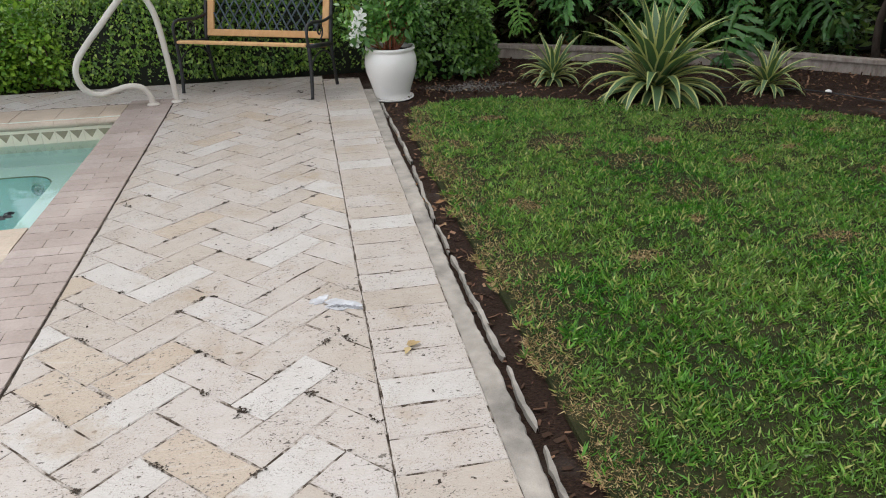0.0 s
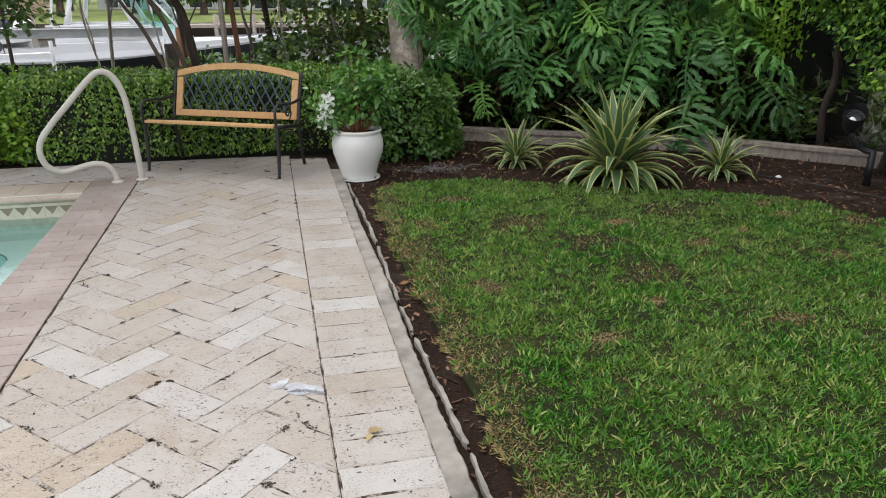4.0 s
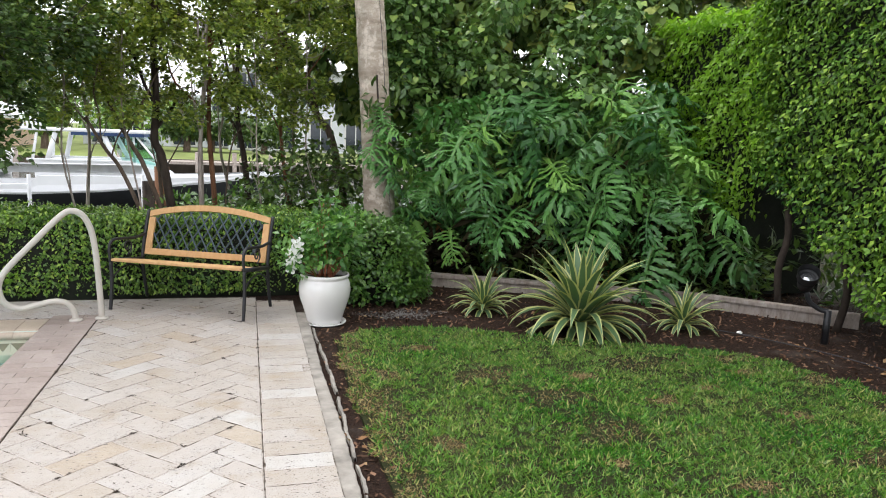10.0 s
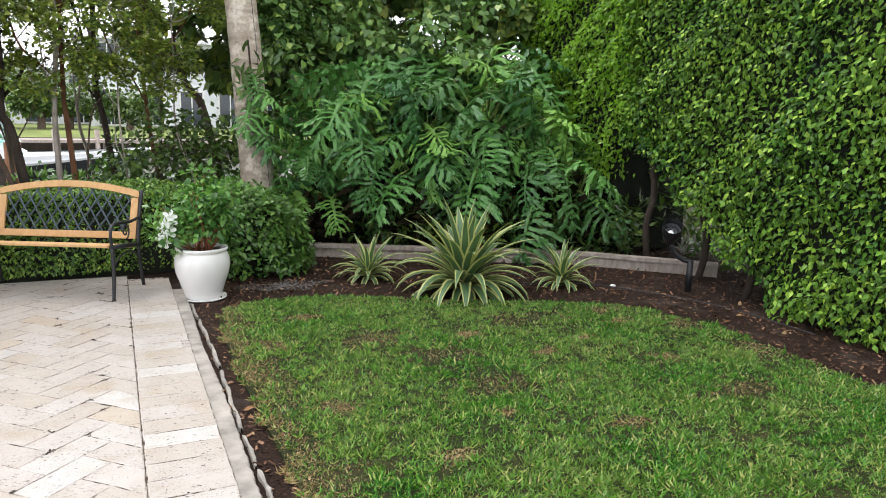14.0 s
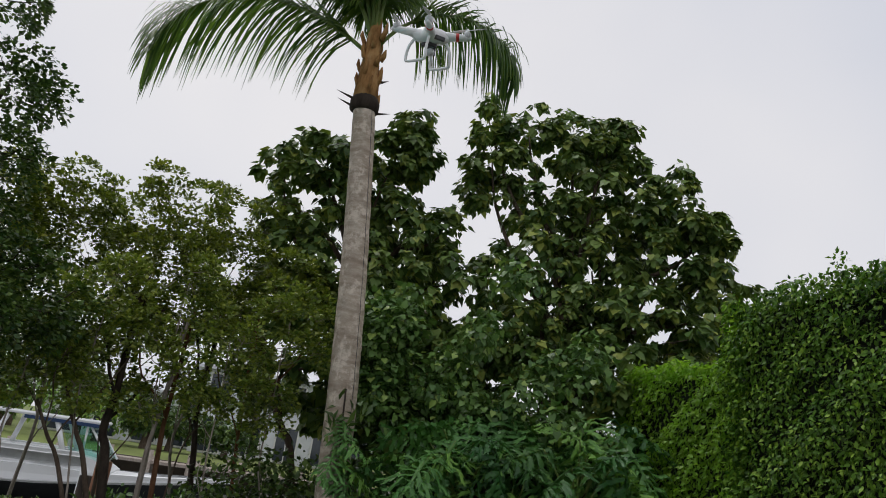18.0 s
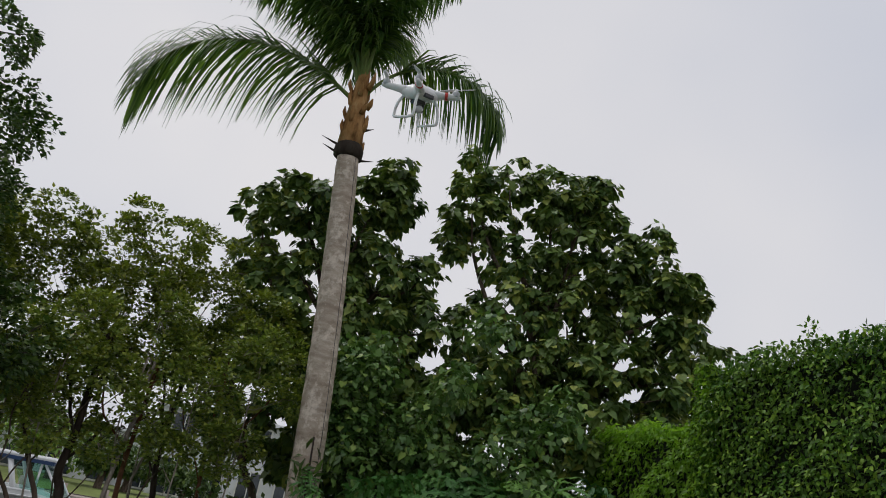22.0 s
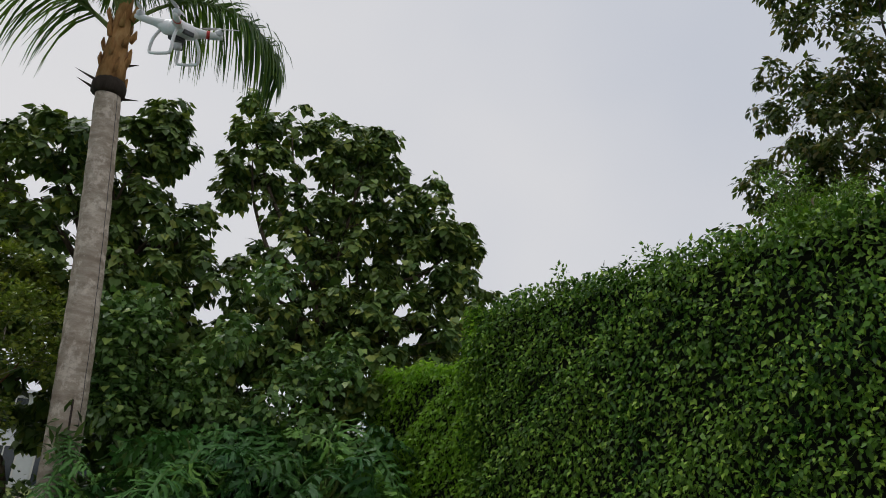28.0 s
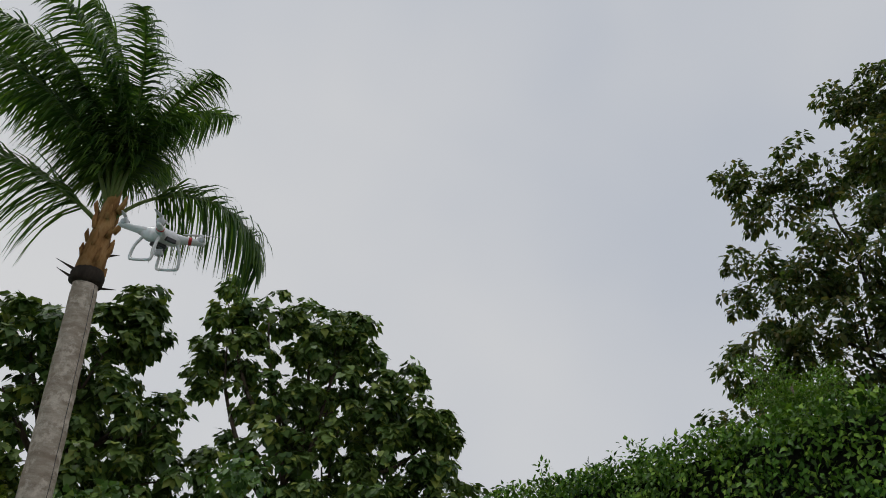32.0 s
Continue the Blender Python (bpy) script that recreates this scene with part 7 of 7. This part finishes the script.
def build_boat():
    boat = thing("motor_boat", pose(-3.9, 23.6, -1.15), "white pilothouse motor boat with navy-trimmed hardtop on the canal lift", "boat")
    # stations: place, half width, sheer, chine, keel
    st = [(-4.9, 1.25, 0.84, 0.56, -0.05), (-3.6, 1.35, 0.86, 0.57, -0.15), (-2.45, 1.38, 0.90, 0.58, -0.18), (-2.2, 1.38, 1.14, 0.60, -0.18), (-0.5, 1.36, 1.18, 0.68, -0.15), (1.0, 1.25, 1.13, 0.82, -0.05), (2.6, 0.95, 1.20, 0.98, 0.15), (4.0, 0.5, 1.30, 1.13, 0.5), (5.05, 0.04, 1.38, 1.28, 1.1)]
    v, f, idx = [], [], []
    for x, w, sheer, chine, keel in st:
        mid = 0.5 * (sheer + chine)
        v += [(x, 0, keel), (x, -w * 0.94, chine), (x, -w * 0.98, chine + 0.05), (x, -w * 0.97, mid), (x, -w, sheer), (x, -w + 0.10 * min(1, w), sheer + 0.02), (x, w - 0.10 * min(1, w), sheer + 0.02), (x, w, sheer), (x, w * 0.97, mid), (x, w * 0.98, chine + 0.05), (x, w * 0.94, chine)]
    m = 11
    for k in range(len(st) - 1):
        for a in range(m):
            if a == 5:
                continue
            f.append((k * m + a, k * m + m + a, k * m + m + (a + 1) % m, k * m + (a + 1) % m))
            idx.append(1 if a in (0, 10) else 0)
    f.append(tuple(range(m)))
    idx.append(0)
    place("hull", mesh_of("hull", v, f, [GELCOAT, HULLDARK], idx), boat)
    place("rub_rail", Shape().tube(smooth_path([(x, -w * 0.99 - 0.01, c + 0.06) for x, w, s, c, k in st], 3), 0.028, 6).mesh("rub_rail", GREYBOX, True), boat, "grey rubbing strake along the chine")
    place("deck", Shape().box(-4.7, -1.1, 0.62, -2.2, 1.1, 0.68).mesh("deck", GELCOAT), boat)
    place("foredeck", Shape().box(1.0, -0.85, 0.95, 2.6, 0.85, 1.16, 0.03).mesh("foredeck", GELCOAT), boat)
    place("swim_platform", Shape().box(-5.75, -1.1, 0.55, -4.85, 1.1, 0.66, 0.03).mesh("swim_platform", GELCOAT), boat)
    side = [(-2.3, 1.1), (-2.3, 1.60), (0.35, 1.62), (0.8, 1.50), (1.35, 1.2), (1.4, 1.1)]
    cabin = place("cabin", mesh_of("cabin", [(x, sg * 1.22, z) for sg in (-1, 1) for x, z in side], [(5, 4, 3, 2, 1, 0), (6, 7, 8, 9, 10, 11)] + [(k, k + 1, k + 7, k + 6) for k in range(5)], GELCOAT), boat)
    for sg in (-1, 1):
        place("coaming", Shape().box(-2.5, sg * 1.215 - 0.055, 1.60, 0.4, sg * 1.215 + 0.055, 1.66, 0.02).mesh("coaming", GELCOAT), cabin)
    light = [(0.62 * math.cos(a) * (1.0 if math.cos(a) > 0 else 1.25), 0.10 * math.sin(a)) for a in (k * math.tau / 16 for k in range(16))]
    place("portlight", mesh_of("portlight", [(x - 0.1 + 0.04 * z, -1.245, 1.32 + z + 0.02 * x) for x, z in light] + [(x - 0.1, -1.215, 1.32 + z + 0.02 * x) for x, z in light], [tuple(range(16))] + [(k, (k + 1) % 16, 16 + (k + 1) % 16, 16 + k) for k in range(16)], GREYBOX), cabin, "long oval grey side light")
    for x0, x1 in ((-2.35, -2.25), (-1.95, -1.75), (-0.05, -0.42)):
        for sg in (-1, 1):
            place("top_post", Shape().tube([(x0, sg * 1.18, 1.62), (x1, sg * 1.02, 2.42)], 0.075 if x0 > -2 else 0.04, 8).mesh("top_post", GELCOAT, True), boat)
    pane = mesh_of("windscreen", [(0.10, -1.1, 1.66), (-0.32, -1.0, 2.40), (0.55, -0.95, 2.40), (1.2, -1.0, 1.50), (0.55, 0.95, 2.40), (1.2, 1.0, 1.50), (0.10, 1.1, 1.66), (-0.32, 1.0, 2.40)], [(0, 3, 2, 1), (3, 5, 4, 2), (5, 6, 7, 4)], TINT)
    place("windscreen", pane, boat, "green-tinted pilothouse glazing")
    for a, b in (((0.5, -0.98, 2.40), (1.22, -1.03, 1.48)), ((0.5, 0.98, 2.40), (1.22, 1.03, 1.48)), ((0.45, -1.0, 1.58), (0.42, -0.98, 2.40))):
        place("window_frame", Shape().tube([a, b], 0.035, 7).mesh("window_frame", GELCOAT, True), boat)
    top = place("hardtop", Shape().box(-2.9, -1.15, 2.48, 0.8, 1.15, 2.58, 0.04).mesh("hardtop", GELCOAT), boat)
    place("canvas", Shape().box(-1.3, -1.13, 2.38, 0.7, -1.09, 2.48).box(0.7, -1.1, 2.38, 0.74, 1.1, 2.48).mesh("canvas_skirt", NAVY), top, "navy canvas skirt")
    for k in range(5):
        place("rod_holder", Shape().tube([(-2.7 + 0.12 * k, -0.6, 2.56), (-2.78 + 0.12 * k, -0.6, 3.05)], 0.03, 7).mesh("rod_holder", GELCOAT, True), top)
    for x in (-4.75, -4.25):
        eng = place("outboard", Shape().box(x - 0.25, -0.35, 0.85, x + 0.12, 0.05, 1.18, 0.07).mesh("outboard", HULLDARK), boat)
        place("hose", Shape().tube(smooth_path([(x, -0.4, 1.0), (x + 0.1, -0.45, 1.3), (x + 0.25, -0.4, 1.1), (x + 0.3, -0.4, 0.8)], 4), 0.02, 5).mesh("hose", DGREY, True), eng)

    def moored(at, label, hull_mat, length, cover_mat, cover_label):
        b = thing("moored_boat", at, label, "boat", "boats moored across the canal")
        v2, f2 = [], []
        for t, w, sh in ((-0.5, 0.9, 0.8), (-0.17, 1.1, 0.85), (0.17, 1.0, 0.95), (0.38, 0.6, 1.1), (0.5, 0.04, 1.25)):
            v2 += [(t * length, 0, -0.1), (t * length, -w * 0.85, 0.2), (t * length, -w, sh), (t * length, w, sh), (t * length, w * 0.85, 0.2)]
        for k in range(4):
            f2 += [(k * 5 + a, k * 5 + 5 + a, k * 5 + 5 + (a + 1) % 5, k * 5 + (a + 1) % 5) for a in range(5)]
        f2.append((0, 1, 2, 3, 4))
        place("hull", mesh_of("small_hull", v2, f2, hull_mat), b)
        place("gunwale", Shape().tube([(t * length, -w, sh + 0.02) for t, w, sh in ((-0.5, 0.9, 0.8), (-0.17, 1.1, 0.85), (0.17, 1.0, 0.95), (0.38, 0.6, 1.1), (0.5, 0.04, 1.25))], 0.07, 7).mesh("gunwale", GELCOAT, True), b)
        place("cover", Shape().box(-0.4 * length, -0.8, 0.82, 0.08 * length, 0.8, 1.2, 0.15).mesh("boat_cover", cover_mat), b, cover_label)

    moored(pose(-12.9, 38.6, -1.15, 0, 0, 62), "small white boat with blue cover moored farther off", GELCOAT, 4.0, plain("blue_cover", (0.05, 0.06, 0.30), 0.6), "blue canvas cover")
    moored(pose(-16.2, 39.5, -1.2, 0, 0, 188), "dark-hulled boat with white deck moored farther off", HULLDARK, 3.6, GELCOAT, "white deck house")


def build_lift():
    lift = thing("boat_lift", pose(0, 0, 0), "aluminium boat lift beam on pilings with control box", "boat lift")
    a, b = (-4.95, 12.1, 0.81), (-1.92, 12.6, 0.71)
    av, bv = Vector(a), Vector(b)
    d = (bv - av)
    ang = math.degrees(math.atan2(d.y, d.x))
    place("beam", Shape().box(0, -0.08, -0.075, d.length, 0.08, -0.06).box(0, -0.02, -0.06, d.length, 0.02, 0.06).box(0, -0.08, 0.06, d.length, 0.08, 0.075).mesh("beam", ALU), lift, at=pose(*a, 0, 0, ang))
    for p, w in ((a, 0.16), (b, 0.16)):
        place("piling", Shape().tube([(p[0] + 0.15, p[1] + 0.1, -2.6), (p[0] + 0.15, p[1] + 0.1, p[2] - 0.12)], w, 12).mesh("piling", DARKBARK, True), lift)
    q = (-4.58, 11.9, 0.46)
    place("control_box", Shape().box(-0.13, -0.08, -0.16, 0.13, 0.08, 0.16, 0.02).mesh("control_box", GREYBOX), lift, "grey electrical control box", at=pose(*q))
    for az in (-15.3, -7.9):
        p = polar(az, -3.6, 14.6)
        place("guide_post", Shape().tube([(p[0], p[1], -2.6), (p[0], p[1], p[2])], 0.034, 8).mesh("guide_post", ALU, True), lift)
    pile = thing("timber_piling", pose(*polar(-6.6, 0, 12.2)[:2], -2.6), "short reddish timber piling by the dock", "piling")
    place("shaft", Shape().tube([(0, 0, 0), (0, 0, 3.55)], 0.115, 12).mesh("red_pile", REDBARK, True), pile)
    wall = new("sea_wall", Shape().box(-60, 10.45, -2.6, 60, 10.8, 0.02, 0.02).mesh("sea_wall", CONC))
    tagged(wall, "grey concrete sea wall cap along the garden", "sea wall", kind="structure")


def build_far_bank():
    reseed(70)
    wall = new("far_sea_wall", Shape().box(-120, 42.8, -2.6, 120, 43.3, -0.28, 0.02).mesh("far_sea_wall", SEAWALL))
    tagged(wall, "weathered concrete sea wall across the canal", "sea wall", kind="structure")
    for k in range(26):
        x = -34 + k * 2.4
        place("pile", Shape().tube([(x, 42.6, -2.6), (x, 42.6, -0.1 + 0.25 * (k % 3 == 0))], 0.16, 8).mesh("wall_pile", GREYWOOD, True), wall)
    dock = thing("far_dock", pose(-1.0, 41.4, -0.35), "timber dock across the canal with white pilings", "dock")
    place("decking", Shape().box(-6, -0.8, -0.1, 8, 1.1, 0.05).mesh("dock_deck", GREYWOOD), dock)
    for k in range(8):
        place("piling", Shape().tube([(-5.8 + 2 * k, -0.7, -2.2), (-5.8 + 2 * k, -0.7, 0.6)], 0.12, 8).mesh("dock_pile", GREYWOOD, True), dock)

    def house(name, label, x, y, w, d, h, wall_mat, roof_mat, cols, floors, turn=0):
        hs = thing(name, pose(x, y, 0.0, 0, 0, turn), label, "house")
        place("wall", Shape().box(-w / 2, 0, 0, w / 2, d, h).mesh("house_wall", wall_mat), hs)
        e = 0.7
        rz = h + d * 0.22
        rf = mesh_of("house_roof", [(-w / 2 - e, -e, h), (w / 2 + e, -e, h), (w / 2 + e, d + e, h), (-w / 2 - e, d + e, h), (-w / 2 + d / 2, d / 2, rz), (w / 2 - d / 2, d / 2, rz), (-w / 2 - e, -e, h - 0.25), (w / 2 + e, -e, h - 0.25), (w / 2 + e, d + e, h - 0.25), (-w / 2 - e, d + e, h - 0.25)], [(0, 1, 5, 4), (1, 2, 5), (2, 3, 4, 5), (3, 0, 4), (0, 6, 7, 1), (1, 7, 8, 2), (2, 8, 9, 3), (3, 9, 6, 0), (6, 9, 8, 7)], roof_mat)
        place("roof", rf, hs)
        fh = h / floors
        for j in range(floors):
            for k in range(cols):
                wx = -w / 2 + w * (k + 0.5) / cols
                ww, z0, z1 = w / cols * 0.55, j * fh + (0.2 if j == 0 else 0.8), (j + 1) * fh - 0.55
                win = place("window", Shape().box(-ww / 2 - 0.12, -0.10, z0 - 0.12, ww / 2 + 0.12, -0.002, z1 + 0.12).mesh("window_frame", STUCCO_W), hs, at=pose(wx, 0, 0))
                place("pane", Shape().box(-ww / 2, -0.13, z0, ww / 2, -0.102, z1).mesh("pane", GLASS_D), win)
                place("mullion", Shape().box(-0.04, -0.16, z0, 0.04, -0.132, z1).mesh("mullion", STUCCO_W), win)
        return hs

    house("waterfront_house", "low peach house with pale tiled roof across the canal", -20.5, 47.0, 12, 8, 1.95, STUCCO_P, ROOF, 6, 1)
    house("white_sided_house", "large pale-sided two-storey house across the canal", 5.5, 56.0, 14, 10, 6.4, SIDING, ROOF, 5, 2)
    house("pale_sided_house", "pale-sided house with pale roof among far trees", -6.5, 60.0, 12, 9, 4.2, SIDING, ROOF, 4, 2)
    house("pale_house", "pale house partly hidden by foliage", 24.0, 54.0, 14, 10, 5.0, STUCCO_W, ROOF, 4, 2)
    for k, (x, y, h, w) in enumerate([(-30, 56, 8, 4), (-14, 58, 6.5, 3.5), (-12, 47, 3.2, 1.6), (-4, 49, 3.0, 2.5), (0, 62, 9, 4), (13, 48, 5, 2.5), (17, 60, 9, 4), (-40, 58, 9, 5), (32, 58, 9, 5), (-19, 64, 9, 4), (-8.5, 52, 5, 2), (1.0, 49, 2.6, 3), (11.5, 49, 7, 5), (-2.5, 50, 3.4, 4), (-7, 50, 4, 7)]):
        tr = thing("far_tree", pose(x, y, 0), "distant green tree across the canal", "tree", "far trees")
        place("trunk", Shape().tube([(0, 0, -0.05), (0.1, 0, h * 0.5)], [0.25, 0.15], 8).mesh("far_trunk", BARK), tr)
        c = in_blobs([(0, 0, h * 0.62, w * 0.5, w * 0.5, h * 0.34), (w * 0.25, 0, h * 0.5, w * 0.35, w * 0.35, h * 0.22), (-w * 0.28, 0, h * 0.52, w * 0.33, w * 0.33, h * 0.22)], 110, 0.5)
        place("crown", clump_leaves(c, 14, 0.6 * w / 4, 0.34, OVAL, L_DARK if k % 2 else L_BUSH, "far_crown", 0.2), tr)
    belt = thing("far_woods", pose(0, 0, 0), "belt of distant green trees behind the houses", "woods", kind="stuff")
    n = 1500
    x = RNG.uniform(-120, 120, n)
    c = np.stack([x, RNG.uniform(78, 90, n), RNG.uniform(0.2, 1, n) * (6 + 2.5 * np.sin(x * 0.21) + 1.5 * np.sin(x * 0.63))], 1)
    place("leaves", clump_leaves(c, 9, 1.3, 0.9, OVAL, L_DARK, "woods_leaves", 0.1), belt)


def build_litter():
    reseed(60)
    n = 22000
    x, y = RNG.uniform(0.46, 6.0, n), RNG.uniform(-0.5, 6.6, n)
    ok = ~inside(LAWN, x + 0.02, y) & (x < 5.9)
    p = np.stack([x[ok], y[ok], np.full(ok.sum(), -0.03)], 1)
    m = len(p)
    me = scatter_mesh("mulch_chips", p, rand_dirs(m) * np.array([1, 1, 0.35]), np.array([0, 0, 1.0]) + rand_dirs(m) * 0.5, RNG.uniform(0.012, 0.05, m), CHIP, CHIPS, 0.6)
    tagged(new("mulch_chips", me), "coarse dark brown bark mulch chips", "mulch", kind="stuff")
    m = 900
    a, r = RNG.uniform(0, 6.28, m), RNG.uniform(0, 1, m) ** 0.7
    p = np.stack([1.28 + 0.38 * r * np.cos(a) * (1 + 0.3 * np.sin(3 * a)), 4.93 + 0.17 * r * np.sin(a) * (1 + 0.3 * np.cos(5 * a)), np.full(m, -0.012)], 1)
    me = scatter_mesh("ash_crumbs", p, rand_dirs(m) * np.array([1, 1, 0.3]), np.array([0, 0, 1.0]) + rand_dirs(m) * 0.5, RNG.uniform(0.006, 0.022, m), CHIP, plain("grey_ash", (0.13, 0.12, 0.11), 0.95, vary=0.5, scale=30))
    tagged(new("ash_crumbs", me), "pale grey ash scattered on the dark mulch", "ash", kind="stuff")
    pts = [(0.75, 5.0), (0.9, 4.85), (1.1, 5.15), (1.5, 5.05), (2.2, 4.75), (2.4, 4.6), (2.55, 4.45), (4.2, 3.1), (4.4, 2.8), (4.35, 3.4), (4.55, 2.4), (0.5, 2.35), (0.52, 2.5), (0.7, 5.2), (1.9, 5.3), (4.6, 3.0), (3.3, 4.2)]
    c = np.array([(a, b, -0.02) for a, b in pts])
    c = np.repeat(c, 7, 0) + RNG.normal(0, 1, (len(c) * 7, 3)) * np.array([0.16, 0.16, 0.004])
    m = len(c)
    me = scatter_mesh("fallen_leaves", c, rand_dirs(m) * np.array([1, 1, 0.25]), np.array([0, 0, 1.0]) + rand_dirs(m) * 0.5, RNG.uniform(0.025, 0.065, m), OVAL, L_DEAD)
    tagged(new("fallen_leaves", me), "dry brown fallen leaves on the mulch", "leaves", kind="stuff")
    st = thing("white_pebble", pose(4.14, 3.98, -0.02), "small white pebble on the dark mulch", "stone")
    place("stone", Shape().lathe([(0.006, -0.012), (0.024, -0.004), (0.026, 0.006), (0.012, 0.016)], 10).mesh("pebble", STUCCO_W, True), st)
    hose = thing("drip_hose", pose(0, 0, -0.02), "thin black drip hose lying on the mulch", "hose")
    place("hose", Shape().tube(smooth_path([(3.2, 4.35, 0.01), (3.9, 4.1, 0.012), (4.35, 3.5, 0.01), (4.55, 2.9, 0.014), (4.6, 2.2, 0.01)], 6), 0.005, 6).mesh("drip_hose", IRON, True), hose)
    lf = thing("dry_leaf", pose(0.134, 1.01, 0.004), "curled brown dry leaf on the pavers", "leaf")
    place("blade", scatter_mesh("paver_leaf", np.zeros((3, 3)) + RNG.normal(0, 0.008, (3, 3)) * np.array([1, 1, 0.2]), rand_dirs(3) * np.array([1, 1, 0.9]) + np.array([0, 0.3, 0.5]), np.array([[0, 0, 1.0]] * 3), np.array([0.055, 0.045, 0.05]), OVAL, L_DRY), lf)


build_bench()
build_pot()
build_flower()
build_drone()
build_spotlight()
build_kerb_boards()
build_hedges()
build_agave(pose(2.72, 4.28, -0.03), 0.97, 84, "large variegated agave with yellow-edged leaves", seed=1)
build_agave(pose(2.08, 5.02, -0.03), 0.52, 42, "small variegated agave beside the timber edging", seed=2)
build_agave(pose(3.72, 4.22, -0.03), 0.52, 40, "small variegated agave near the garden spotlight", seed=3)
build_philodendrons()
build_palm()
build_climber()
build_trees()
build_post()
build_boat()
build_lift()
build_far_bank()
build_litter()
build_patio()
